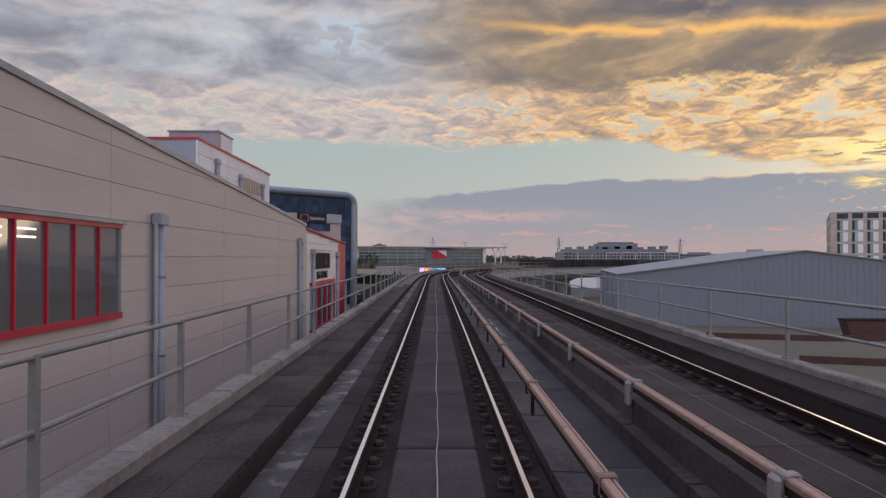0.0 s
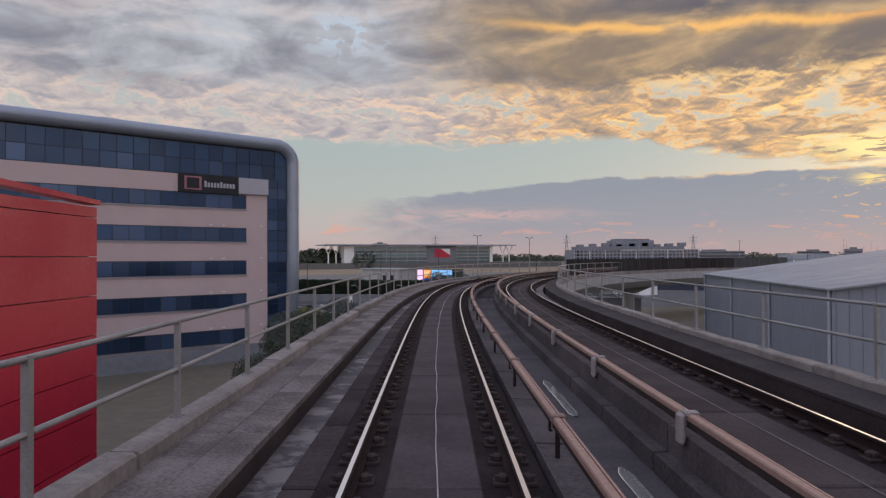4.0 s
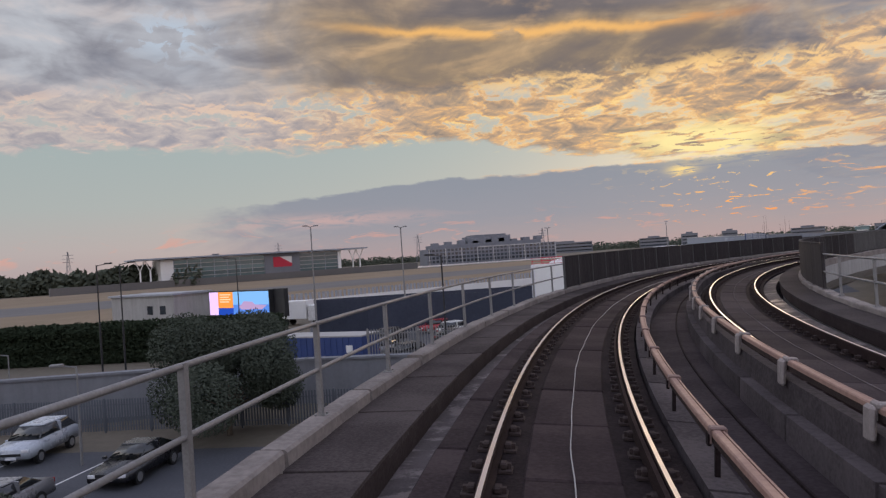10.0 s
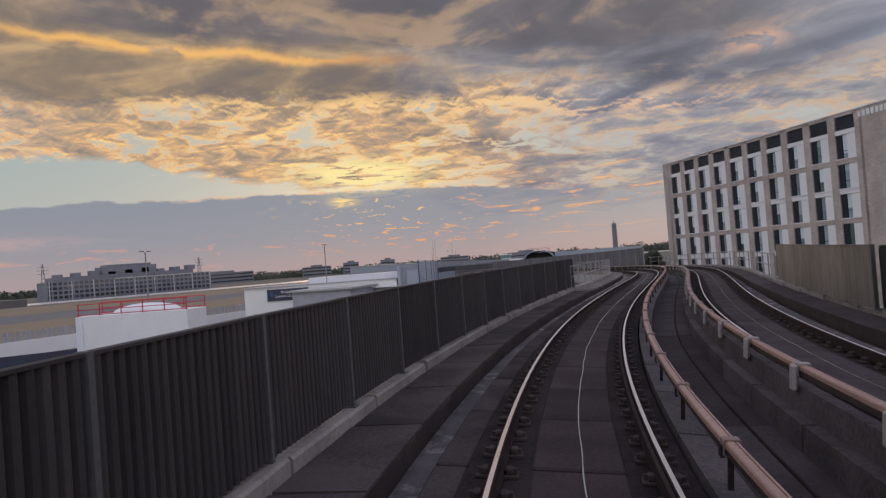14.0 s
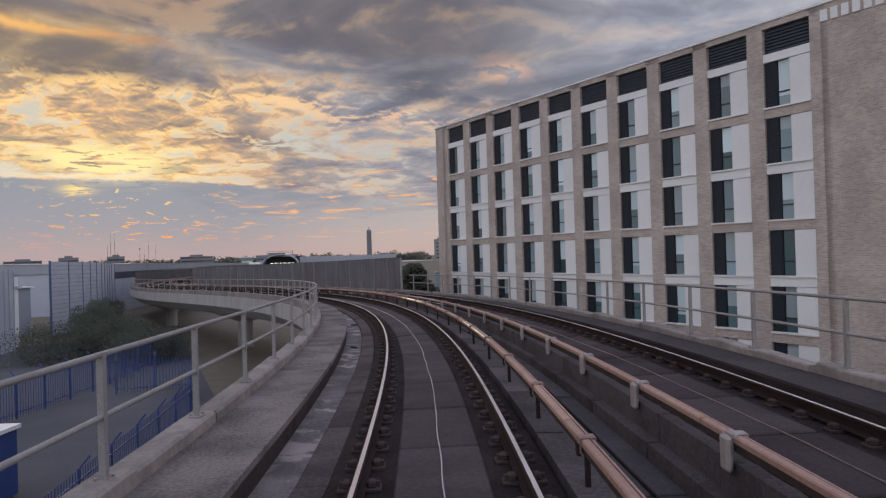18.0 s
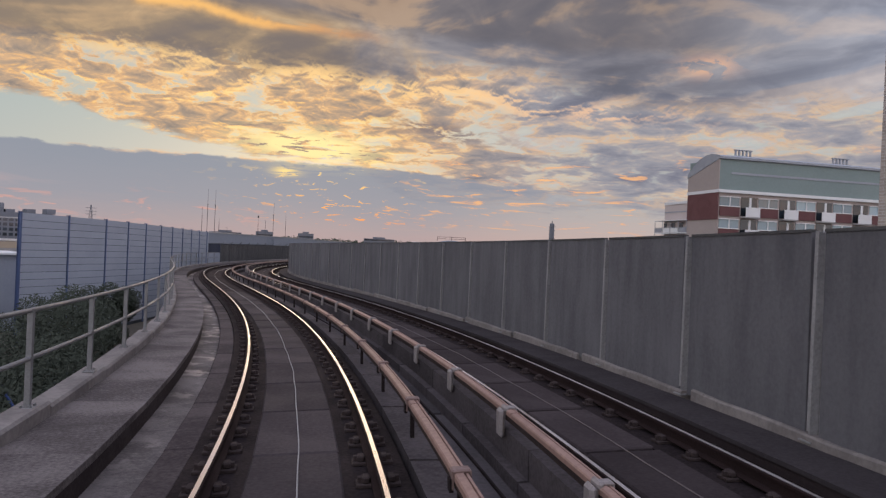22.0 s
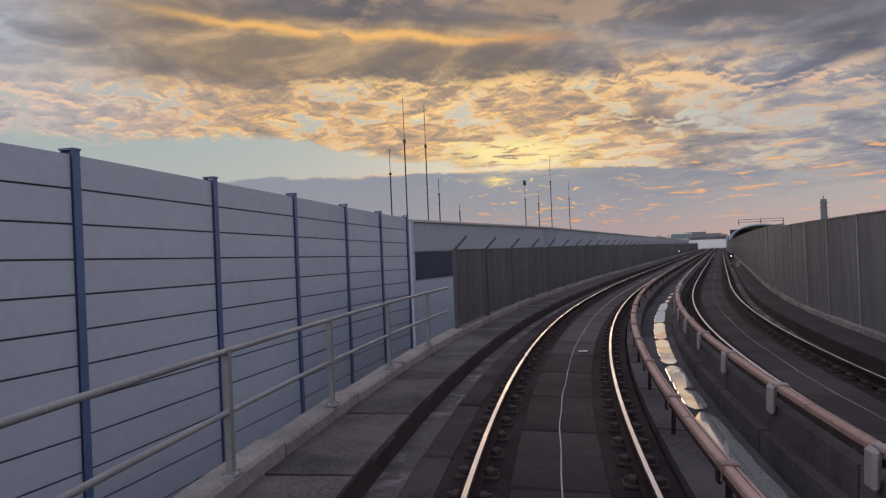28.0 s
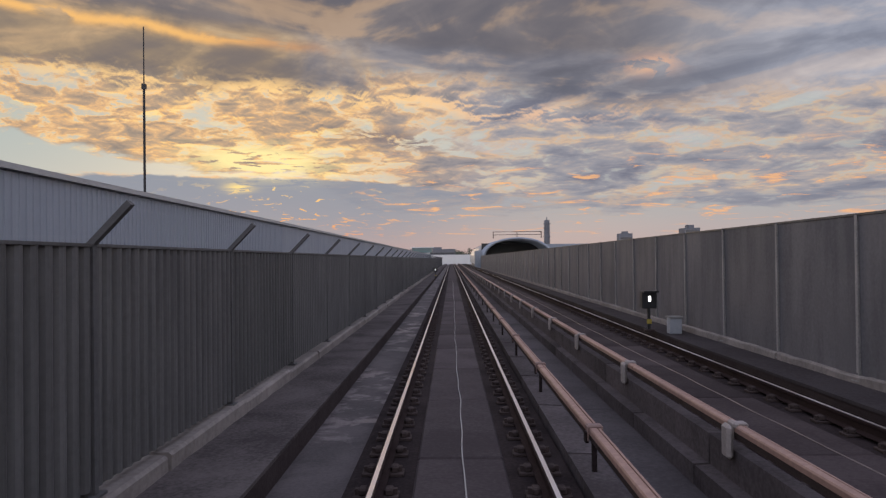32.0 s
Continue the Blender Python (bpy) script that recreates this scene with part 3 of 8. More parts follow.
def track(centre, name, label):
    t = empty(name, kind="structure", label=label, category="railway track")
    # slab edges carrying the rails
    for e in (-1, 1):
        a, b = centre + e * 0.42, centre + e * 1.06
        part("plinth", sweep([(a, -0.2), (b, -0.2), (b, -0.62), (a, -0.62)] if e > 0 else [(b, -0.2), (a, -0.2), (a, -0.62), (b, -0.62)], D0, D1, 1.5, centre), RAILBED, t)
        g = centre + e * 0.7525
        head = [(g - 0.036, -0.009), (g - 0.021, 0.0), (g + 0.021, 0.0), (g + 0.036, -0.009), (g + 0.036, -0.035), (g + 0.009, -0.05), (g + 0.009, -0.13), (g + 0.07, -0.15), (g + 0.07, -0.16), (g - 0.07, -0.16), (g - 0.07, -0.15), (g - 0.009, -0.13), (g - 0.009, -0.05), (g - 0.036, -0.035)]
        part("rail", sweep(head, D0, D1, 0.75, centre, index=[1, 0, 1] + [1] * 11), (STEEL, RUST), t, "rusty running rail with polished head")
    return t


near_track = track(0.0, "railway_track", "near railway track with bright rails on concrete slabs")
far_track = track(TRACK2, "railway_track", "far railway track with bright rails on concrete slabs")
part("check_rail", sweep([(0.655, 0.01), (0.695, 0.01), (0.695, -0.15), (0.655, -0.15)], 112, 205, 0.75, 0.0), RUST, near_track, "rusty check rail beside the inner rail")
part("check_rail", sweep([(TRACK2 + 0.655, 0.01), (TRACK2 + 0.695, 0.01), (TRACK2 + 0.695, -0.15), (TRACK2 + 0.655, -0.15)], 112, 205, 0.75, TRACK2), RUST, far_track)
CABLE_OLD = mat("old_cable", (0.16, 0.13, 0.13), (0.06, 0.05, 0.05), 0.6, grain=30, blotch=0.6)
for c, t in ((0.02, near_track), (TRACK2 + 0.03, far_track)):
    b = 0.0 if c < 1 else TRACK2
    wave = lambda s, q=c: (0.01 * math.sin(s * 1.1 + q) + 0.008 * math.sin(s * 0.37 + 1) * math.sin(s * 3.3) + 0.014 * math.sin(s * 0.23), 0.0)
    part("cable", sweep([(c - 0.007, -0.17), (c, -0.158), (c + 0.007, -0.17)], D0, 420, 0.3, b, wave=wave), CABLE if c < 1 else CABLE_OLD, t, "loose cable along the slabs")


# conductor rails between the tracks
BARE = (220.6, 225.0, 234.8, 239.6)


def conductor(centre, e, name):
    c = empty(name, kind="structure", label="conductor rail under a pinkish insulating cover on brackets", category="conductor rail")
    g = centre + e * 1.25
    top = [(g - 0.056, 0.235), (g - 0.056, 0.278), (g - 0.046, 0.292), (g + 0.012, 0.294), (g + 0.016, 0.272), (g + 0.026, 0.272), (g + 0.03, 0.29), (g + 0.05, 0.288), (g + 0.056, 0.278), (g + 0.056, 0.235)]
    n = 0
    s = D0
    while s < 640:
        ln = 9.0 if s < 400 else 60.0
        cuts = [s] + [q for q in BARE if s < q < s + ln and e > 0] + [s + ln]
        for a, b in zip(cuts, cuts[1:]):
            bare = e > 0 and any(lo <= a + 0.01 < hi for lo, hi in zip(BARE[::2], BARE[1::2]))
            part("cover", sweep(top, a, b - 0.03, 1.0, centre), ALU if bare else COVER, c, "bare polished metal length" if bare else "")
        s += ln
        n += 1
    part("conductor", sweep([(g - 0.05, 0.233), (g + 0.05, 0.233), (g + 0.04, 0.165), (g - 0.04, 0.165)], D0, 640, 1.0, centre), IRON, c, "dark conductor bar under the cover")
    w = 1.42 if e > 0 else 1.46
    lift = -0.12 if e > 0 else -0.24
    beam = [(centre + e * 1.1, lift), (centre + e * w, lift - 0.015), (centre + e * w, -0.75), (centre + e * 1.1, -0.75)]
    s = D0
    while s < 400:
        part("beam", sweep(beam if e > 0 else beam[::-1], s, s + 2.34, 1.2, centre), BEAM, c)
        s += 2.4
    part("beam", sweep(beam if e > 0 else beam[::-1], s, D1, 3, centre), BEAM, c)
    if e < 0:
        # upright wall that carries the far brackets
        face = [(g - 0.05, 0.06), (g + 0.1, 0.06), (g + 0.1, -0.5), (g - 0.05, -0.5)]
        s = D0
        while s < 400:
            part("wall", sweep(face, s, s + 4.76, 1.2, centre), BEAM, c)
            s += 4.8
        part("wall", sweep(face, s, D1, 3, centre), BEAM, c)
    bm = bmesh.new()
    box(bm, -0.072, 0.072, -0.05, 0.05, 0.284, 0.318, bevel=0.012, mi=0)
    box(bm, -0.074, -0.058, -0.05, 0.05, 0.17, 0.305, mi=0)
    box(bm, 0.058, 0.074, -0.05, 0.05, 0.17, 0.305, mi=0)
    if e > 0:
        box(bm, -0.022, 0.022, -0.022, 0.022, -0.25, 0.17, mi=1)
        box(bm, -0.09, -0.06, -0.045, 0.045, 0.15, 0.25, mi=1)
    else:
        box(bm, -0.135, -0.07, -0.085, 0.085, -0.02, 0.3, bevel=0.028, mi=0)
        box(bm, -0.075, -0.02, -0.085, 0.085, 0.262, 0.33, bevel=0.02, mi=0)
    me = bpy.data.meshes.new("bracket")
    bm.to_mesh(me)
    bm.free()
    me.materials.append(CLIP if e > 0 else BRACKET)
    me.materials.append(RAILBED)
    s = -9.23
    while s < 470:
        hang("bracket", me, c, "", spot(s, g, 0, centre))
        s += 2.55 if 92 < s < 335 else 3.95
    return c


conductor(0.0, 1, "conductor_rail")
far_conductor = conductor(TRACK2, -1, "conductor_rail")
for s in (343.9, 344.9):
    bm = bmesh.new()
    for q in range(4):
        tube(bm, (0, -0.16 + q * 0.09, 0.24), (0, -0.1 + q * 0.09, 0.24), 0.085, n=12)
    tube(bm, (0, -0.2, 0.24), (0, 0.24, 0.24), 0.055, n=12)
    smooth(part("insulator", bm, CABLE, far_conductor, "pale ribbed insulator joint", spot(s, TRACK2 - 1.25, 0, TRACK2)))

# walkways and kerbs
walkway = empty("walkway", kind="structure", label="narrow concrete walkway with a kerb along the viaduct edge", category="walkway")
part("duct", sweep([(-2.72, -0.09), (-1.85, -0.09), (-1.85, -0.4), (-2.72, -0.4)], D0, D1, 2), PLINTH, walkway)
part("duct", sweep([(5.22, -0.09), (RK - 0.15, -0.09), (RK - 0.15, -0.4), (5.22, -0.4)], D0, D1, 2, wave=flare), PLINTH, walkway)


# ---- edge fences ----
def post_mesh():
    bm = bmesh.new()
    box(bm, -0.028, 0.028, -0.035, 0.035, 0.0, 1.12)
    box(bm, -0.075, 0.075, -0.09, 0.09, 0.0, 0.02, bevel=0.004)
    for x in (-0.05, 0.05):
        tube(bm, (x, 0.06, 0.02), (x, 0.06, 0.045), 0.014, n=6)
        tube(bm, (x, -0.06, 0.02), (x, -0.06, 0.045), 0.014, n=6)
    me = bpy.data.meshes.new("post")
    bm.to_mesh(me)
    bm.free()
    me.materials.append(GALV)
    return me


POST = post_mesh()


def handrail(s0, s1, d, z, label, gap=3.0, tall=1.1):
    h = empty("handrail", label=label, category="handrail", m=None)
    ring = [(0.027 * math.cos(a * math.pi / 4), 0.027 * math.sin(a * math.pi / 4)) for a in range(8)]
    for up in (tall, tall * 0.51):
        smooth(part("top_rail" if up == tall else "middle_rail", sweep([(d + x, z + up + y) for x, y in ring], s0, s1, 0.75), GALV, h))
    n = int((s1 - s0) / gap)
    for i in range(n + 1):
        hang("post", POST, h, "", spot(s0 + i * gap + 0.02, d, z) @ Matrix.Diagonal((1, 1, tall / 1.1, 1)))
    return h


# ---- both edges of the viaduct, stretch by stretch ----
handrail(-14.685, 153.8, -2.9, 0.09, "galvanised two-rail handrail on the viaduct kerb beside the car park", 2.905)
handrail(200.99, 299.11, -2.84, 0.1, "galvanised two-rail handrail on the outer kerb of the bend", 2.453, 1.06)
handrail(299.2, 330.2, -2.78, 0.1, "galvanised two-rail handrail in front of the noise barrier", 2.66, 1.06)
handrail(-14.0, 148.0, RK + 0.3, 0.08, "galvanised two-rail handrail on the far kerb", 3.6)
handrail(198.9, 254.6, RK, 0.08, "galvanised two-rail handrail in front of the brick hotel", 2.62, 1.05)


def slat_fence(s0, n, pitch, d, z, high, label, arms, single, board, last=True):
    """A close-boarded dark fence: posts, rails, upright slats, and inward arms where there are any."""
    f = empty("slat_fence", label=label, category="fence")
    count = 20
    w = pitch / count

    def ridge(bm, y):
        """One folded upright rib, narrower at its face."""
        wavy = [(-0.5, -0.03), (-0.4, -0.018), (-0.26, 0.022), (-0.1, 0.034), (0.1, 0.034), (0.26, 0.022), (0.4, -0.018), (0.5, -0.03)]
        n0 = len(wavy)
        vs = [bm.verts.new((x, y + q * w * 0.99, zz)) for zz in (0.06, high - 0.02) for q, x in wavy]
        for i0 in range(n0 - 1):
            bm.faces.new((vs[i0], vs[i0 + 1], vs[i0 + n0 + 1], vs[i0 + n0]))
        bm.faces.new((vs[n0 - 1], vs[0], vs[n0], vs[-1]))
        bm.faces.new(vs[n0:])
        bm.faces.new(vs[n0 - 1::-1])

    bm = bmesh.new()
    ridge(bm, 0.0)
    bmesh.ops.recalc_face_normals(bm, faces=bm.faces)
    slat = bpy.data.meshes.new("slat")
    bm.to_mesh(slat)
    bm.free()
    slat.materials.append(board)
    bm = bmesh.new()
    for i in range(count):
        ridge(bm, (i + 0.5) * w - pitch / 2)
    bmesh.ops.recalc_face_normals(bm, faces=bm.faces)
    run = bpy.data.meshes.new("slat_run")
    bm.to_mesh(run)
    bm.free()
    run.materials.append(board)
    bm = boxes((-0.055, -0.032, -pitch / 2, pitch / 2, 0.03, high - 0.05), (-0.055, 0.04, -pitch / 2, pitch / 2, high - 0.024, high))
    back = bpy.data.meshes.new("backing")
    bm.to_mesh(back)
    bm.free()
    back.materials.append(board)
    bm = boxes((-0.05, 0.042, -0.03, 0.03, 0.0, high + 0.005), (-0.08, 0.08, -0.09, 0.09, 0.0, 0.02))
    post = bpy.data.meshes.new("post")
    bm.to_mesh(post)
    bm.free()
    post.materials.append(FENCEPOST)
    if arms:
        bm = bmesh.new()
        box(bm, -0.024, 0.024, -0.034, 0.034, 0.0, 0.46, Matrix.Translation((0.0, 0, high - 0.02)) @ Matrix.Rotation(radians(44), 4, "Y"))
        arm = bpy.data.meshes.new("arm")
        bm.to_mesh(arm)
        bm.free()
        arm.materials.append(FENCEPOST)
    for i in range(n):
        s = s0 + i * pitch
        hang("post", post, f, "", spot(s, d, z))
        if arms:
            hang("arm", arm, f, "", spot(s, d, z))
        m = spot(s + pitch / 2, d, z) @ slope(s + pitch / 2)
        hang("backing", back, f, "", m)
        if i < single:
            for j in range(count):
                hang("slat", slat, f, "", m @ Matrix.Translation((0, (j + 0.5) * w - pitch / 2, 0)))
        else:
            hang("slat_run", run, f, "", m)["kind"] = "stuff"
    if last:
        hang("post", post, f, "", spot(s0 + n * pitch, d, z))
    return f


slat_fence(152.9, 20, 2.45, -2.86, 0.1, 1.42, "dark brown upright-slat fence along the outer curve", False, 8, FENCE_DARK)
slat_fence(331.3, 3, 3.54, -2.84, 0.1, 1.93, "tall dark slat fence with angled steel arms", True, 3, FENCE, False)
slat_fence(341.92, 66, 3.36, -2.84, 0.1, 1.93, "long dark slat fence with angled steel arms", True, 6, FENCE)
slat_fence(147.05, 15, 2.45, RK + 0.3, 0.1, 1.42, "dark grey upright-slat fence along the inner kerb", False, 2, FENCE_DARK)
slat_fence(183.8, 6, 2.45, RK + 0.1, 0.1, 1.45, "short dark slat fence on the far kerb", False, 3, FENCE)


def panel_wall(s0, n, pitch, d, z, high, last=True):
    f = empty("panel_fence", label="tall grey boarded noise fence with pale steel posts", category="fence")
    bm = bmesh.new()
    box(bm, -0.03, 0.03, -pitch / 2 + 0.03, pitch / 2 - 0.03, -0.1, high, bevel=0.006)
    pan = bpy.data.meshes.new("panel")
    bm.to_mesh(pan)
    bm.free()
    pan.materials.append(PANEL)
    bm = boxes((-0.07, -0.055, -0.028, 0.028, 0.0, high + 0.01), (0.055, 0.07, -0.028, 0.028, -0.12, high + 0.01), (-0.06, 0.06, -0.008, 0.008, -0.12, high), (-0.12, 0.12, -0.1, 0.1, -0.12, -0.1))
    post = bpy.data.meshes.new("post")
    bm.to_mesh(post)
    bm.free()
    post.materials.append(PANELPOST)
    bm = boxes((-0.045, 0.045, -pitch / 2 + 0.03, pitch / 2 - 0.03, high, high + 0.035))
    cap = bpy.data.meshes.new("capping")
    bm.to_mesh(cap)
    bm.free()
    cap.materials.append(FENCE)
    for i in range(n):
        s = s0 + i * pitch
        mid = s + pitch / 2
        hang("post", post, f, "", spot(s, d, z))
        hang("panel", pan, f, "", spot(mid, d, z) @ slope(mid))
        hang("capping", cap, f, "", spot(mid, d, z) @ slope(mid))
    if last:
        hang("post", post, f, "", spot(s0 + n * pitch, d, z))


panel_wall(256.1, 33, 2.587, RK - 0.05, 0.1, 2.285, False)
panel_wall(341.47, 62, 2.587, RK - 0.03, 0.1, 2.365)

# kerb stones and walkway slabs
KERB_MESH = {}


def kerbs(s0, n, pitch, d, z, wave=None, wide=0.3):
    key = round(pitch, 3)
    if key not in KERB_MESH:
        row = []
        for v in range(3):
            bm = bmesh.new()
            out = [(-wide / 2, -0.42), (wide / 2, -0.42), (wide / 2, -0.03), (wide / 2 - 0.03, 0.0), (-wide / 2 + 0.02, 0.005), (-wide / 2, -0.02)]
            k = 5
            rings = []
            for i in range(k + 1):
                y = (i / k - 0.5) * (pitch - 0.03)
                q = 0.012 * math.sin(i * 2.3 + v * 1.9)
                rings.append([bm.verts.new((x + (q if zz > -0.1 else 0), y, zz + (q * 0.8 if zz > -0.1 else 0))) for x, zz in out])
            for a, b in zip(rings, rings[1:]):
                for j in range(6):
                    bm.faces.new((a[j], a[(j + 1) % 6], b[(j + 1) % 6], b[j]))
            bm.faces.new(rings[0][::-1])
            bm.faces.new(rings[-1])
            bmesh.ops.recalc_face_normals(bm, faces=bm.faces)
            me = bpy.data.meshes.new("kerb_stone")
            bm.to_mesh(me)
            bm.free()
            me.materials.append(KERB)
            row.append(me)
        KERB_MESH[key] = row
    for i in range(n):
        s = s0 + (i + 0.5) * pitch
        w = wave(s)[0] if wave else 0
        hang("kerb_stone", KERB_MESH[key][i % 3], walkway, "", spot(s, d + w, z + 0.012 * math.sin(i * 1.7)))


kerbs(-16.1, 74, 2.905, -2.88, 0.11)
kerbs(198.9, 160, 2.453, -2.86, 0.1)
kerbs(-16.1, 87, 3.6, RK, 0.08, flare)
kerbs(297.1, 110, 2.8, RK, 0.08)


def slab_mesh(x0, x1, ln, z0, z1, material, name, gap=0.008):
    bm = bmesh.new()
    box(bm, x0, x1, -ln / 2 + gap, ln / 2 - gap, z0, z1, bevel=gap)
    me = bpy.data.meshes.new(name)
    bm.to_mesh(me)
    bm.free()
    me.materials.append(material)
    return me


wa = slab_mesh(-0.445, 0.445, 2.4, -0.08, 0.0, WALK, "walkway_slab", 0.002)
wl = slab_mesh(-0.445, 0.445, 2.4, -0.08, 0.0, WALK_LATE, "walkway_slab", 0.003)
wo = slab_mesh(-0.445, 0.445, 2.4, -0.08, 0.0, WALK_DARK, "walkway_slab", 0.003)
wb, wc = slab_mesh(-0.222, 0.222, 2.4, -0.08, 0.0, WALK, "walkway_slab", 0.005), slab_mesh(-0.222, 0.222, 2.4, -0.08, 0.0, WALK_DARK, "walkway_slab", 0.005)
rnd = random.Random(4)
for i in range(150):
    s = 3 + i * 2.4
    if s > 122:
        hang("walkway_slab", wo if s < 200 else wl if s > 302 else wa, walkway, "", spot(s, -2.29, -0.055 + rnd.uniform(-0.002, 0.002)) @ slope(s))
        continue
    for me, d in (((wc if s < 56 else wb), -2.515), ((wc if s < 62 else wb), -2.07)):
        hang("walkway_slab", me, walkway, "", spot(s, d, -0.055 + rnd.uniform(-0.004, 0.004)))
part("walkway_strip", sweep([(5.2, -0.05), (RK - 0.14, -0.05), (RK - 0.14, -0.1), (5.2, -0.1)], D0, D1, 2, wave=flare), WALK_FAR, walkway)
part("walkway_strip", sweep([(-2.74, -0.06), (-1.84, -0.06), (-1.84, -0.1), (-2.74, -0.1)], 361.8, D1, 3), WALK_LATE, walkway)
part("walkway_strip", sweep([(-2.74, -0.06), (-1.84, -0.06), (-1.84, -0.1), (-2.74, -0.1)], D0, 1.8, 3), WALK, walkway)

# edge slabs outside the near rail, and the floor of the channel
ea, ca = slab_mesh(-0.17, 0.17, 2.4, -0.2, 0.0, EDGE, "edge_slab", 0.02), slab_mesh(-0.66, 0.66, 4.8, -0.2, 0.0, TROUGH2, "channel_slab", 0.012)
cb_dark = slab_mesh(-0.66, 0.66, 4.8, -0.2, 0.0, TROUGH_DARK, "channel_slab", 0.012)
eb = slab_mesh(-0.17, 0.17, 2.4, -0.2, 0.0, EDGE_PALE, "edge_slab", 0.02)
for i in range(150):
    hang("edge_slab", eb if 205 < i * 2.4 < 308 else ea, near_track, "", spot(-8 + i * 2.4, -1.24, -0.23 + rnd.uniform(-0.008, 0.008), 0.0) @ slope(-8 + i * 2.4))
for i in range(84):
    hang("channel_slab", cb_dark if 100 < -14 + i * 4.8 < 215 else ca, viaduct, "", spot(-14 + i * 4.8, 1.96, -0.46 + rnd.uniform(-0.004, 0.004)) @ slope(-14 + i * 4.8))
part("cable", sweep([(2.03, -0.455), (2.035, -0.43), (2.06, -0.43), (2.065, -0.455)], 96, 312, 1.2, wave=lambda s: (0.02 * math.sin(s * 0.4), 0.0)), RAILBED, viaduct, "dark cable along the channel floor")

# slabs between the rails
for centre, t in ((0.0, near_track), (TRACK2, far_track)):
    long_, short_ = slab_mesh(-0.44, 0.44, 3.0, -0.12, 0.0, SLAB if centre == 0.0 else SLAB_FAR, "slab", 0.02), slab_mesh(-0.44, 0.44, 2.0, -0.12, 0.0, SLAB if centre == 0.0 else SLAB_FAR, "slab", 0.02)
    darker_ = slab_mesh(-0.44, 0.44, 2.0, -0.12, 0.0, SLAB_DARK, "slab", 0.02)
    s = -19.0
    while s < 430:
        me, ln = (short_, 2.0) if 92 < s < 330 else (long_, 3.0)
        hang("slab", darker_ if centre == 0.0 and (112 < s < 205 or 285 < s < 328) else me, t, "", spot(s + ln / 2, centre, -0.175 + rnd.uniform(-0.008, 0.008), centre) @ slope(s + ln / 2))
        s += ln
    part("slab", sweep([(centre - 0.5, -0.175), (centre + 0.5, -0.175), (centre + 0.5, -0.3), (centre - 0.5, -0.3)], s, D1, 3, centre), SLAB, t)


# rail fastenings: a baseplate with a clip on either side
def fastening(bm=None):
    bm = bm or bmesh.new()
    box(bm, -0.2, 0.2, -0.09, 0.09, -0.2, -0.165, bevel=0.006)
    for q in (-1, 1):
        lo, hi = sorted((q * 0.075, q * 0.15))
        box(bm, lo, hi, -0.06, 0.06, -0.17, -0.105, bevel=0.014)
        lo, hi = sorted((q * 0.15, q * 0.185))
        box(bm, lo, hi, -0.025, 0.025, -0.17, -0.115)
    return bm


bm = fastening()
fme = bpy.data.meshes.new("fastening")
bm.to_mesh(fme)
bm.free()
fme.materials.append(IRON)
base_v = np.array([v.co for v in fme.vertices])
base_f = [tuple(p.vertices) for p in fme.polygons]


def rest_of(name, poses, parent):
    verts, faces, n = [], [], len(base_v)
    for i, m in enumerate(poses):
        a = np.array(m)
        verts.append(base_v @ a[:3, :3].T + a[:3, 3])
        faces += [tuple(k + i * n for k in f) for f in base_f]
    me = bpy.data.meshes.new(name)
    me.from_pydata(np.concatenate(verts).tolist(), [], faces)
    me.materials.append(IRON)
    ob = hang(name, me, parent)
    ob["kind"] = "stuff"


for centre, t in ((0.0, near_track), (TRACK2, far_track)):
    rest = []
    for e in (-1, 1):
        for i in range(600):
            s = -12 + i * 0.66
            if s > 384:
                break
            m = spot(s, centre + e * 0.7525, 0.0, centre)
            if centre == 0.0 and 10 < s < 108:
                hang("fastening", fme, t, "", m)
            else:
                rest.append(m)
    rest_of("fastenings", rest, t)


# ---- standing water, marks and scraps on the deck ----
def puddle(s0, s1, d0, d1, z, seed):
    r = random.Random(seed)
    n = max(4, int((s1 - s0) / 0.18))
    verts, faces = [], []
    for i in range(n + 1):
        s = s0 + (s1 - s0) * i / n
        taper = min(1.0, 9.0 * i / n + 0.45, 9.0 * (n - i) / n + 0.3)
        mid, half = (d0 + d1) / 2, (d1 - d0) / 2 * taper
        lo, hi = mid - half * r.uniform(0.9, 1.04), mid + half * r.uniform(0.9, 1.04)
        for d, q in ((lo, -0.004), (lo + 0.01, 0.0), (hi - 0.01, 0.0), (hi, -0.004)):
            verts.append(tuple(at(s, d, z + q)))
        if i:
            for j in range(3):
                a = (i - 1) * 4 + j
                faces.append((a, a + 1, a + 5, a + 4))
    me = bpy.data.meshes.new("puddle")
    me.from_pydata(verts, [], faces)
    me.materials.append(WATER)
    hang("puddle", me, viaduct, "shallow puddle mirroring the sky")


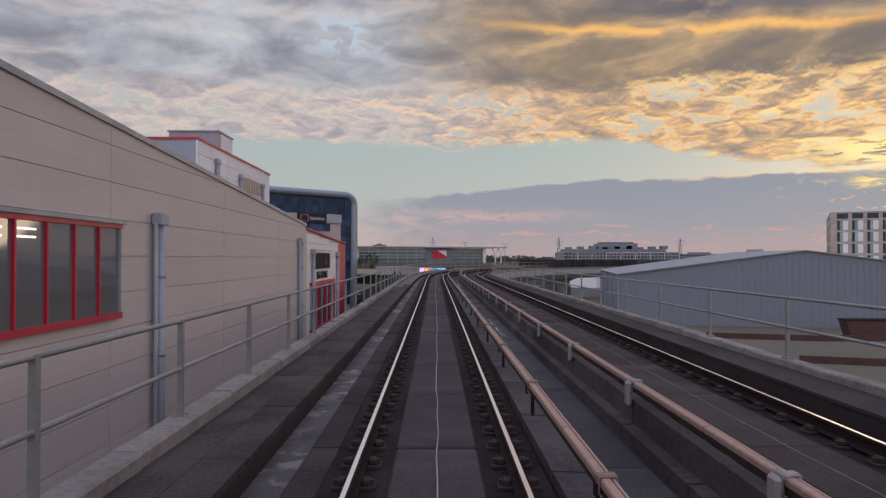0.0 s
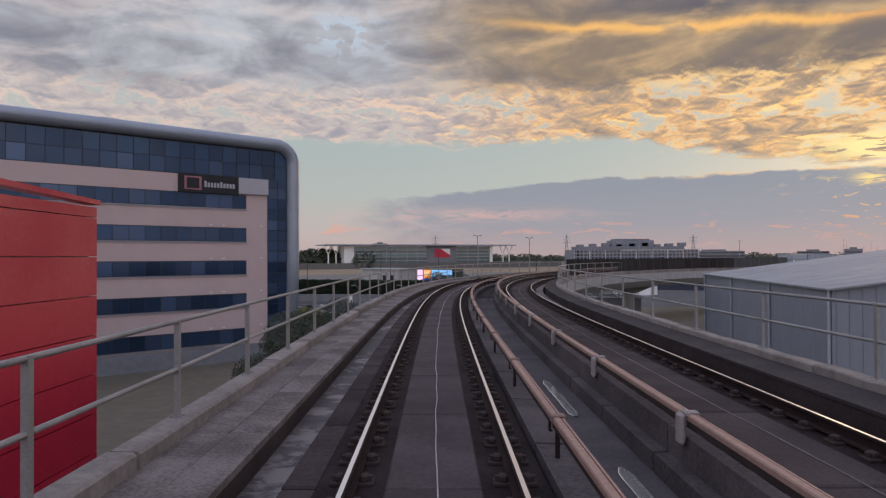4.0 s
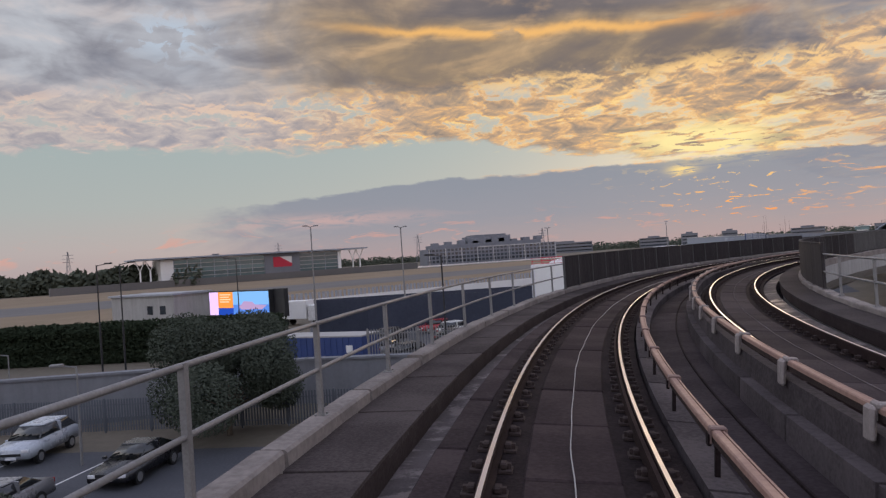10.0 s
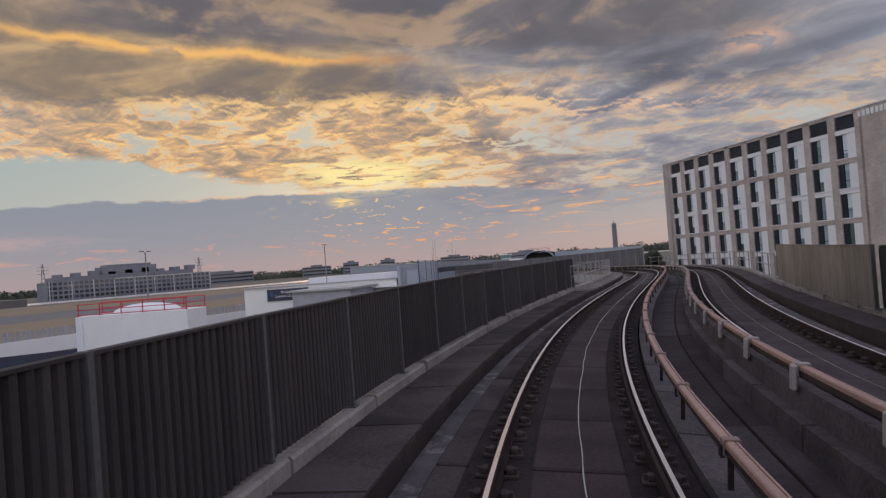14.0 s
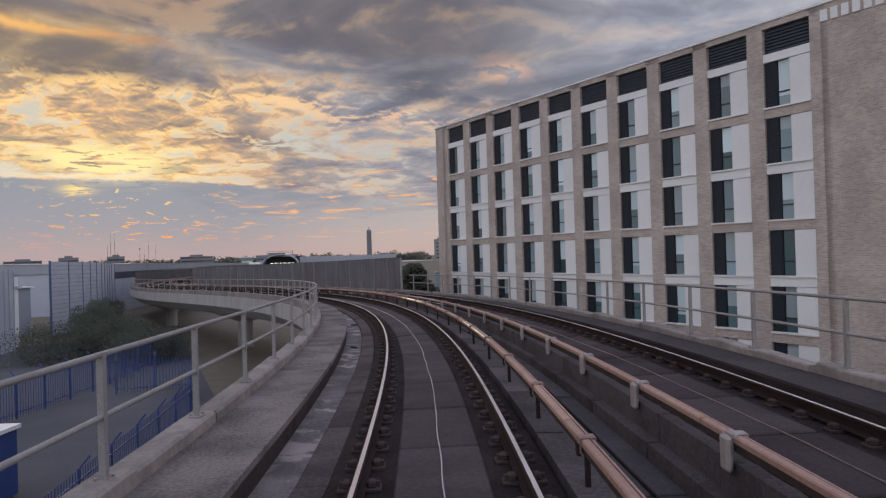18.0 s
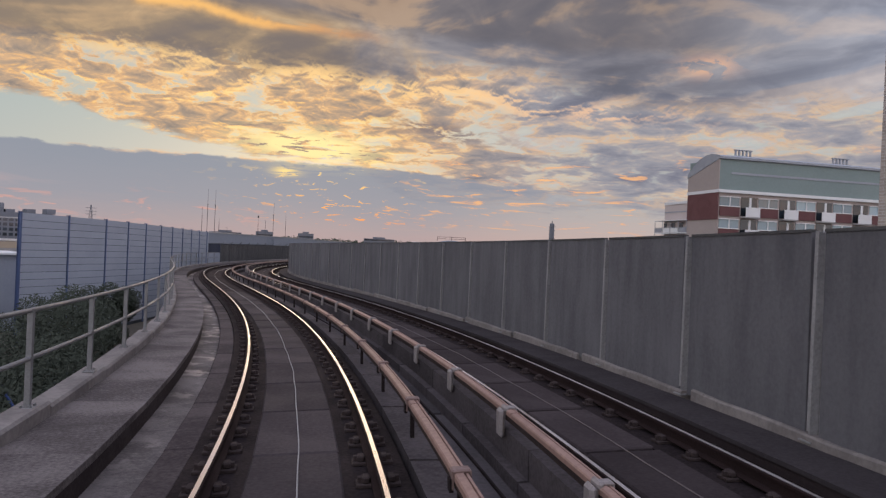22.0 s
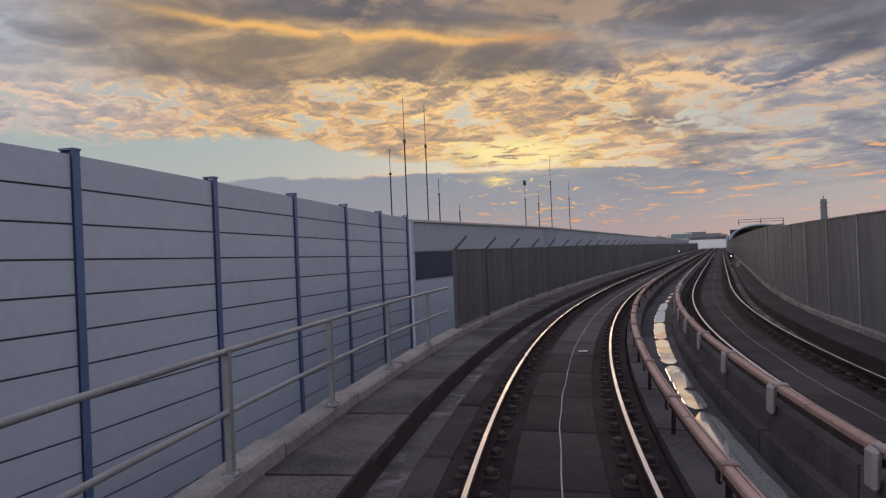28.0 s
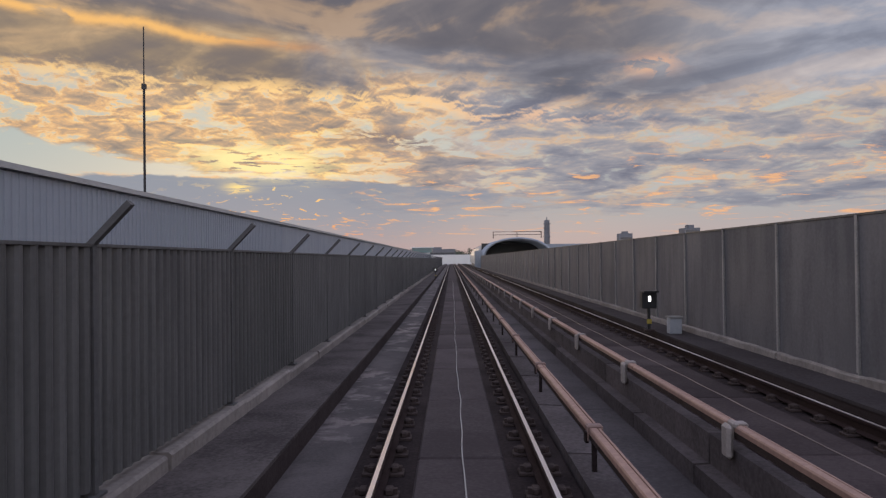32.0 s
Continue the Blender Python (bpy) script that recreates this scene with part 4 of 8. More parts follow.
WATER = glass("standing_water", (0.03, 0.027, 0.026), 0.01)
# pale part-metal base strengthens the sky glint beyond water's own reflection
for nd in WATER.node_tree.nodes:
    if nd.type == "BSDF_PRINCIPLED":
        nd.inputs["IOR"].default_value = 3.6
        nd.inputs["Metallic"].default_value = 0.7
        for ln in list(nd.inputs["Base Color"].links):
            WATER.node_tree.links.remove(ln)
        nd.inputs["Base Color"].default_value = (0.8, 0.78, 0.76, 1)
    if nd.type == "BUMP":
        nd.inputs["Strength"].default_value = 0.01
for i, (s0, s1) in enumerate([(29.2, 33.1), (33.4, 36.4), (42.0, 44.2), (53.6, 58.0), (58.3, 62.8), (63.6, 65.2), (68.5, 70.4)]):
    puddle(s0, s1, 1.56, 1.72, -0.44, i)
for i, (s0, s1) in enumerate([(30.2, 33.2), (33.7, 35.0), (35.2, 36.3), (43.0, 44.6), (53.6, 55.0), (55.3, 56.6), (58.8, 62.6), (64.0, 66.5), (69.0, 72.0)]):
    puddle(s0, s1, 1.98, 2.14, -0.44, 20 + i)
for i, (s0, s1) in enumerate([(321.0, 325.2), (325.4, 329.3), (329.5, 333.4), (333.5, 337.4), (337.5, 341.4), (341.5, 344.6)]):
    puddle(s0, s1, 1.75, 2.07, -0.44, 40 + i)
for i, (s0, s1) in enumerate([(345.0, 346.6), (347.4, 348.6), (349.6, 350.4)]):
    puddle(s0, s1, 1.9, 2.06, -0.44, 60 + i)
bm_drain = bmesh.new()
tube(bm_drain, (0, 0, 0), (0, 0, 0.02), 0.09, n=14)
part("drain_cover", bm_drain, IRON, viaduct, "round dark drain cover in the gutter", spot(326.9, 1.98, -0.452))
for s, d in ((55.24, 0.24), (64.05, -0.34), (329.4, 0.21), (357.45, -0.12), (120.5, 0.3)):
    hang("white_plate", slab_mesh(-0.09, 0.09, 0.12, 0.0, 0.012, CABLE, "white_plate"), near_track, "small white marker plate", spot(s, d, -0.168))
for i, (s, d, ln, turn) in enumerate([(232.5, -1.2, 0.5, 0.5), (233.4, -1.5, 0.3, 1.2), (236.0, -1.3, 0.9, 0.15), (240.2, -1.45, 0.4, 0.9), (246.0, -1.2, 0.35, 0.3), (252.0, -1.5, 0.3, 1.4), (146.0, -1.3, 0.3, 0.7), (112.4, -1.35, 0.35, 0.6), (226.0, -1.6, 0.3, 0.4)]):
    sc = slab_mesh(-0.045, 0.045, ln, 0.0, 0.035, KERB if i == 2 else IRON, "scrap")
    sc_ob = hang("scrap", sc, None, "", spot(s, d, -0.345) @ Matrix.Rotation(turn, 4, "Z"))
    tagged(sc_ob, "pale broken strip lying on the deck" if i == 2 else "dark broken strip lying on the deck", "debris")


# ---- materials of the buildings and the land ----
BEIGE = mat("beige_cladding", (0.5, 0.425, 0.4), (0.43, 0.36, 0.34), 0.6, grain=8, blotch=0.25, each=0.06, bump=0.08, streak=(0.3, 0.3, 14.0))
CREAM = mat("cream_ribbed_cladding", (0.72, 0.68, 0.645), (0.6, 0.565, 0.53), 0.6, grain=8, blotch=0.3, each=0.05, bump=0.1, streak=(0.25, 0.25, 34.0))
WHITE_CLAD = mat("white_cladding", (0.62, 0.62, 0.66), (0.52, 0.52, 0.56), 0.55, grain=6, blotch=0.3, each=0.06, bump=0.08)
RED = mat("red_cladding", (0.44, 0.012, 0.04), (0.35, 0.011, 0.034), 0.5, grain=8, blotch=0.4, bump=0.08)
PIPE = mat("pipe_grey", (0.3, 0.31, 0.34), (0.2, 0.21, 0.24), 0.5, grain=10, blotch=0.8, bump=0.08)
SIGN_DARK = mat("sign_charcoal", (0.03, 0.03, 0.032), (0.02, 0.02, 0.022), 0.8, bump=0.0, spec=0.15)
SIGN_GREY = mat("sign_grey", (0.34, 0.33, 0.36), (0.28, 0.27, 0.3), 0.5, bump=0.0)
SIGN_WORN = mat("sign_worn_bronze", (0.3, 0.235, 0.185), (0.4, 0.34, 0.3), 0.6, grain=20, blotch=1.5, bump=0.0)
DARKGLASS = glass("dark_glass", (0.018, 0.024, 0.032), 0.06)
# sky reflected in the panes is painted into these two base colours
BLUEGLASS = glass("blue_tint_glass", (0.2, 0.27, 0.3), 0.06)
SKYBLINDGLASS = glass("sky_blind_glass", (0.44, 0.52, 0.55), 0.06)
# blue base and tone stand in for the blue sky these panes reflect
NAVYGLASS = glass("navy_glass", (0.04, 0.06, 0.105), 0.08, (0.42, 0.6, 1.0))
DEEPGLASS = glass("deep_navy_glass", (0.016, 0.028, 0.052), 0.07, (0.36, 0.54, 0.95))
# greyish sky reflection is put into the base colour
STRIPGLASS = glass("strip_glass", (0.2, 0.2, 0.2), 0.05)
MAROONGLASS = glass("maroon_glass", (0.11, 0.015, 0.024), 0.08)
STRIP_GLOW = lamp_mat("tube_light", (1.0, 0.96, 0.88), 1.6)
SHOPGLASS = glass("shop_glass", (0.06, 0.065, 0.07), 0.1)
PINK = mat("pink_render", (0.45, 0.345, 0.335), (0.39, 0.295, 0.29), 0.8, grain=18, blotch=0.3, bump=0.1)
FRAME = mat("grey_metal_frame", (0.26, 0.285, 0.335), (0.2, 0.22, 0.265), 0.4, 0.3, grain=8, blotch=0.4, bump=0.05)


def brickwork(name, one, two, mortar):
    """Stretcher courses 75 mm high on an upright face, stained and uneven in tone."""
    m = bpy.data.materials.new(name)
    m.use_nodes = True
    k = Nodes(m.node_tree)
    co = k.node("ShaderNodeTexCoord").outputs["Object"]
    t = k.node("ShaderNodeTexBrick")
    for q, v in (("Scale", 1.0), ("Mortar Size", 0.007), ("Mortar Smooth", 0.2), ("Brick Width", 0.225), ("Row Height", 0.075), ("Bias", 0.0)):
        t.inputs[q].default_value = v
    k.put(co, t.inputs["Vector"])
    for q, v in (("Color1", one), ("Color2", two), ("Mortar", mortar)):
        k.put(v, t.inputs[q])
    stain = k.span(k.noise(co, 0.5, 5, 0.6, 0.4), 0.35, 0.65, 0.86, 1.06)
    speck = k.noise(co, 30, 4, 0.6)
    b = k.node("ShaderNodeBsdfPrincipled")
    k.put(k.vec("SCALE", t.outputs["Color"], None, k.math("MULTIPLY", stain, k.span(speck, 0.3, 0.7, 0.85, 1.1))), b.inputs["Base Color"])
    b.inputs["Roughness"].default_value = 0.88
    b.inputs["Specular IOR Level"].default_value = 0.2
    n = k.node("ShaderNodeBump")
    n.inputs["Strength"].default_value, n.inputs["Distance"].default_value = 0.6, 0.006
    k.put(k.math("SUBTRACT", k.math("MULTIPLY", speck, 0.3), t.outputs["Fac"]), n.inputs["Height"])
    k.put(n.outputs[0], b.inputs["Normal"])
    k.put(b.outputs[0], k.node("ShaderNodeOutputMaterial").inputs[0])
    return m


BRICK = brickwork("buff_brick", (0.45, 0.372, 0.328), (0.325, 0.272, 0.246), (0.5, 0.455, 0.42))
PALE = mat("pale_panel", (0.66, 0.65, 0.645), (0.58, 0.57, 0.565), 0.6, grain=5, blotch=0.4, each=0.06, bump=0.05)
NAVY = mat("navy_louvre", (0.022, 0.03, 0.042), (0.014, 0.02, 0.028), 0.5, grain=20, blotch=1.0, bump=0.1)
SHED = mat("grey_sheet", (0.25, 0.27, 0.31), (0.19, 0.205, 0.24), 0.55, grain=8, blotch=0.3, streak=(8.0, 8.0, 0.4), bump=0.1)
SHED_WALL = mat("blue_grey_sheet", (0.17, 0.18, 0.215), (0.14, 0.15, 0.182), 0.6, grain=8, blotch=0.25, streak=(6.0, 6.0, 0.3), bump=0.08)
SHEDROOF = mat("pale_roof_sheet", (0.36, 0.35, 0.345), (0.27, 0.26, 0.255), 0.6, grain=6, blotch=0.25, bump=0.1)
STORE_ROOF = mat("blue_grey_roof_sheet", (0.235, 0.24, 0.262), (0.165, 0.17, 0.19), 0.65, grain=6, blotch=0.25, each=0.1, bump=0.1)
ASPHALT = mat("asphalt", (0.056, 0.058, 0.068), (0.038, 0.04, 0.048), 0.85, grain=8, blotch=0.12, bump=0.2)
PAINT = mat("road_paint", (0.62, 0.61, 0.6), (0.4, 0.39, 0.39), 0.7, grain=14, blotch=2.0)
LAND = mat("rough_ground", (0.12, 0.1, 0.075), (0.075, 0.066, 0.05), 0.95, grain=1.2, blotch=0.06, bump=0.3)
STRAW = mat("dry_grass", (0.2, 0.145, 0.09), (0.14, 0.105, 0.068), 0.95, grain=0.8, blotch=0.03, bump=0.3)
RUNWAY = mat("runway", (0.12, 0.112, 0.11), (0.09, 0.086, 0.086), 0.9, grain=1.0, blotch=0.03, bump=0.1)
LEAF = mat("leaf", (0.068, 0.076, 0.056), (0.036, 0.042, 0.031), 0.85, grain=3, blotch=0.7, each=0.3, bump=0.0, spec=0.1)
LEAF_Y = mat("leaf_yellow", (0.2, 0.19, 0.05), (0.12, 0.12, 0.035), 0.75, grain=3, blotch=0.7, bump=0.0)
BARK = mat("bark", (0.1, 0.075, 0.055), (0.05, 0.04, 0.03), 0.9, grain=12, blotch=1.0)
WALLC = mat("retaining_concrete", (0.185, 0.19, 0.21), (0.1, 0.102, 0.114), 0.85, grain=4, blotch=0.3, streak=(1.5, 1.5, 0.2), bump=0.2)
BLACK = mat("black_paint", (0.02, 0.02, 0.022), (0.012, 0.012, 0.014), 0.5, bump=0.05)
BLUEP = mat("blue_painted_steel", (0.03, 0.055, 0.17), (0.022, 0.04, 0.125), 0.45, grain=12, blotch=0.8, bump=0.08)
POSTBLUE = mat("dull_blue_steel", (0.07, 0.1, 0.2), (0.05, 0.075, 0.15), 0.5, grain=12, blotch=0.8, bump=0.08)
LILAC = mat("pale_blue_panel", (0.33, 0.35, 0.4), (0.272, 0.29, 0.335), 0.6, grain=6, blotch=0.35, each=0.07, bump=0.08)
HOARD = mat("navy_hoarding", (0.03, 0.036, 0.06), (0.02, 0.024, 0.04), 0.7, grain=3, blotch=0.2, bump=0.1)
# blue-grey cast of distant haze is put into this base colour
FAR = mat("far_masonry", (0.15, 0.155, 0.175), (0.115, 0.12, 0.14), 0.9, grain=0.5, blotch=0.03, bump=0.0)
TEAL = glass("teal_glass", (0.07, 0.12, 0.125), 0.12)


def writing(name, words, size, depth, material, parent, m, label=""):
    cu = bpy.data.curves.new(name, "FONT")
    cu.body, cu.size, cu.extrude, cu.align_x, cu.align_y = words, size, depth, "CENTER", "CENTER"
    tmp = bpy.data.objects.new("tmp", cu)
    scene.collection.objects.link(tmp)
    me = bpy.data.meshes.new_from_object(tmp)
    bpy.data.objects.remove(tmp)
    me.materials.clear()
    me.materials.append(material)
    return hang(name, me, parent, label, m)


def upright(x, y, z, ax, ay):
    """A frame on an upright face: x along (ax, ay), y up, z out of the face."""
    a = Vector((ax, ay, 0)).normalized()
    up = Vector((0, 0, 1))
    n = a.cross(up)
    m = Matrix((a, up, n)).transposed().to_4x4()
    m.translation = (x, y, z)
    return m


# ---- storage building beside the first straight ----
M50 = spot(50.0)


def storage_building():
    b = empty("storage_building", M50, label="beige metal-clad self-storage building with red trim and downpipes", category="building")
    D, lo = -8.65, -6.9
    eave = lambda s: 5.68 - 0.0485 * (s - 23.2)
    bm = bmesh.new()
    prism(bm, [(-30, lo), (D - 0.12, lo), (D - 0.12, eave(0) - 0.15), (-30, eave(0) + 0.6)], -50 - 20, 26.5)
    # the roof falls along the building
    for v in bm.verts:
        if v.co.z > 0:
            v.co.z -= 0.0485 * (v.co.y + 50)
    part("wall", bm, BEIGE, b)
    for i in range(8):
        y0 = -22 + i * 10
        s0, s1 = y0, min(y0 + 9.98, 56.3)
        if s0 >= 56.3:
            break
        k = 0
        z = lo
        while z < eave(s0) - 0.02:
            z1 = z + 0.97
            bm = bmesh.new()
            vs = [bm.verts.new((x, yy - 50, zz)) for x in (D - 0.1, D) for yy, zz in ((s0, min(z, eave(s0))), (s1, min(z, eave(s1))), (s1, min(z1, eave(s1))), (s0, min(z1, eave(s0))))]
            for f in ((4, 5, 6, 7), (0, 3, 2, 1), (0, 1, 5, 4), (2, 3, 7, 6), (0, 4, 7, 3), (1, 2, 6, 5)):
                bm.faces.new([vs[j] for j in f])
            bmesh.ops.recalc_face_normals(bm, faces=bm.faces)
            part("cladding_panel", bm, BEIGE, b)
            z += 0.985
    for s in range(-22, 57, 6):
        e = min(s + 6, 56.3)
        bm = boxes((D - 0.25, D + 0.06, s - 50, e - 50.01, 0, 0.16))
        for v in bm.verts:
            v.co.z += eave(v.co.y + 50) - 0.02
        part("gutter_length", bm, PIPE, b)
    # pale end bay with red coping and a red corner
    z = lo
    while z < 3.2:
        for s0, s1, m in ((56.36, 61.3, CREAM), (61.33, 66.3, CREAM), (66.33, 71.4, CREAM), (71.45, 76.6, RED)):
            z1 = min(z + 0.96, 3.55 if s0 < 60 else 3.4 if s0 < 66 else 3.2)
            if z1 > z:
                part("cladding_panel", boxes((D - 0.1, D + 0.03, s0 - 50, s1 - 50, z, z1)), m, b)
        z += 0.985
    bm = bmesh.new()
    box(bm, D - 0.3, D + 0.08, 56.3 - 50, 76.7 - 50, 0.06, 0.18)
    for v in bm.verts:
        v.co.z += 3.78 - (v.co.y - 6.3) * 0.028
    part("coping", bm, RED, b, "red metal coping")
    # strip window with red frame
    w = part("strip_window", boxes((D - 0.02, D + 0.03, 8 - 50, 28.4 - 50, 0.42, 2.75)), STRIPGLASS, b)
    for z0, z1 in ((0.28, 0.44), (2.7, 2.82)):
        part("window_frame", boxes((D, D + 0.1, 8 - 50, 28.5 - 50, z0, z1)), RED, w)
    for i in range(18):
        s = 28.4 - i * 1.2
        part("mullion", boxes((D, D + 0.1, s - 0.035 - 50, s + 0.035 - 50, 0.44, 2.7)), RED if i else PIPE, w)
    part("head_flashing", boxes((D, D + 0.16, 7.9 - 50, 28.6 - 50, 2.82, 2.92)), PIPE, w)
    for s, z in ((22.9, 2.5), (22.9, 2.33), (24.1, 2.5), (24.1, 2.33), (21.0, 2.42), (19.0, 2.42)):
        part("strip_light", boxes((D + 0.032, D + 0.036, s - 0.35 - 50, s + 0.35 - 50, z, z + 0.045)), STRIP_GLOW, w, "white tube light seen through the glass")
    # low shop window
    w = part("shop_window", boxes((D + 0.03, D + 0.06, 57.6 - 50, 68.3 - 50, -3.1, -0.02)), SHOPGLASS, b)
    part("window_frame", boxes((D + 0.03, D + 0.2, 57.4 - 50, 68.5 - 50, -0.05, 0.2)), RED, w)
    part("window_frame", boxes((D + 0.03, D + 0.2, 57.4 - 50, 68.5 - 50, -3.35, -3.05)), RED, w)
    part("window_frame", boxes((D + 0.03, D + 0.2, 68.2 - 50, 68.5 - 50, -3.05, -0.05)), RED, w)
    for i in range(9):
        s = 57.6 + i * 1.2
        part("mullion", boxes((D + 0.05, D + 0.14, s - 0.05 - 50, s + 0.05 - 50, -3.05, -0.05)), RED if i % 2 else PIPE, w)
        if i < 8:
            part("pane", boxes((D + 0.062, D + 0.075, s + 0.08 - 50, s + 1.1 - 50, -3.0, -0.1)), MAROONGLASS if i % 3 else SHOPGLASS, w)
    # downpipes with hoppers
    for s, z, two in ((30.9, 3.2, 1), (53.6, 3.1, 1), (58.0, 2.45, 0), (70.2, 2.35, 0)):
        p = part("hopper", boxes((D + 0.03, D + 0.34, s - 0.32 - 50, s + 0.32 - 50, z - 0.3, z + 0.08), bevel=0.03), PIPE, b)
        bm = bmesh.new()
        tube(bm, (D + 0.2, s - 50, lo), (D + 0.2, s - 50, z - 0.25), 0.13, n=12)
        if two:
            tube(bm, (D + 0.16, s - 50 - 0.28, lo), (D + 0.16, s - 50 - 0.28, z - 0.25), 0.07, n=10)
        for q in range(4):
            tube(bm, (D + 0.2, s - 50, lo + 1 + q * 2.4), (D + 0.2, s - 50, lo + 1.1 + q * 2.4), 0.15, n=12)
        smooth(part("downpipe", bm, PIPE, p))
    # name board: plain shapes, with the readable words below
    for i in range(8):
        part("sign_bar", boxes((D + 0.05, D + 0.12, 59.0 + i * 0.92 - 50, 59.78 + i * 0.92 - 50, 1.12, 2.3), bevel=0.05), SIGN_DARK, b, "large charcoal sign shape")
    part("sign_mark", boxes((D + 0.12, D + 0.14, 63.85 - 50, 64.15 - 50, 1.5, 1.85)), RED, b, "small red sign mark")
    part("light_bar", boxes((D + 0.3, D + 0.36, 58.8 - 50, 66.4 - 50, 2.45, 2.5)), PIPE, b)
    for s in (59.2, 62.5, 66):
        part("lamp_arm", boxes((D, D + 0.33, s - 50, s + 0.04 - 50, 2.46, 2.49)), PIPE, b)
    writing("lettering", "SELF-STORAGE", 0.78, 0.02, SIGN_DARK, b, upright(D + 0.06, 62.7 - 50, 0.62, 0, 1), "charcoal lettering")
    # set-back upper block
    U = -16.0
    up = empty("upper_storey", M50, label="white clad upper storey of the storage building with worn sign", category="building")
    part("wall", boxes((-42, U - 0.1, 56.5 - 50, 77 - 50, -6.9, 9.9)), SHED, up)
    for i in range(3):
        for j in range(8):
            z0 = 2.4 + j * 0.94
            part("cladding_panel", boxes((U - 0.1, U, 56.5 + i * 6.85 - 50, 56.5 + (i + 1) * 6.85 - 0.03 - 50, z0, z0 + 0.92)), WHITE_CLAD, up)
    part("coping", boxes((-42.1, U + 0.08, 56.4 - 50, 77.1 - 50, 9.9, 10.05)), RED, up, "thin red coping")
    part("plant_room", boxes((-20, U - 0.3, 62 - 50, 65.6 - 50, 10.05, 11.4)), SHED, up)
    part("plant_room_trim", boxes((-20.1, U - 0.2, 61.9 - 50, 65.7 - 50, 11.4, 11.5)), PIPE, up)
    part("plant_room_side", boxes((-20, U - 0.28, 62.6 - 50, 65.62 - 50, 10.05, 11.38)), WHITE_CLAD, up)
    for s, z in ((60.5, 9.0), (66.6, 8.6), (73.9, 8.6)):
        p = part("hopper", boxes((U, U + 0.3, s - 0.35 - 50, s + 0.35 - 50, z - 0.25, z + 0.12), bevel=0.03), PIPE, up)
        bm = bmesh.new()
        for q in (-0.15, 0.15):
            tube(bm, (U + 0.15, s + q - 50, 2.5), (U + 0.15, s + q - 50, z - 0.2), 0.1, n=10)
        part("downpipe", bm, PIPE, p)
    for i in range(8):
        part("sign_bar", boxes((U + 0.02, U + 0.08, 67.3 + i * 0.78 - 50, 67.95 + i * 0.78 - 50, 7.5, 8.7), bevel=0.04), SIGN_WORN, up, "worn bronze sign shape")
    writing("lettering", "SELF-STORAGE", 0.62, 0.02, SIGN_WORN, up, upright(U + 0.05, 70.3 - 50, 6.85, 0, 1), "worn bronze lettering")


storage_building()


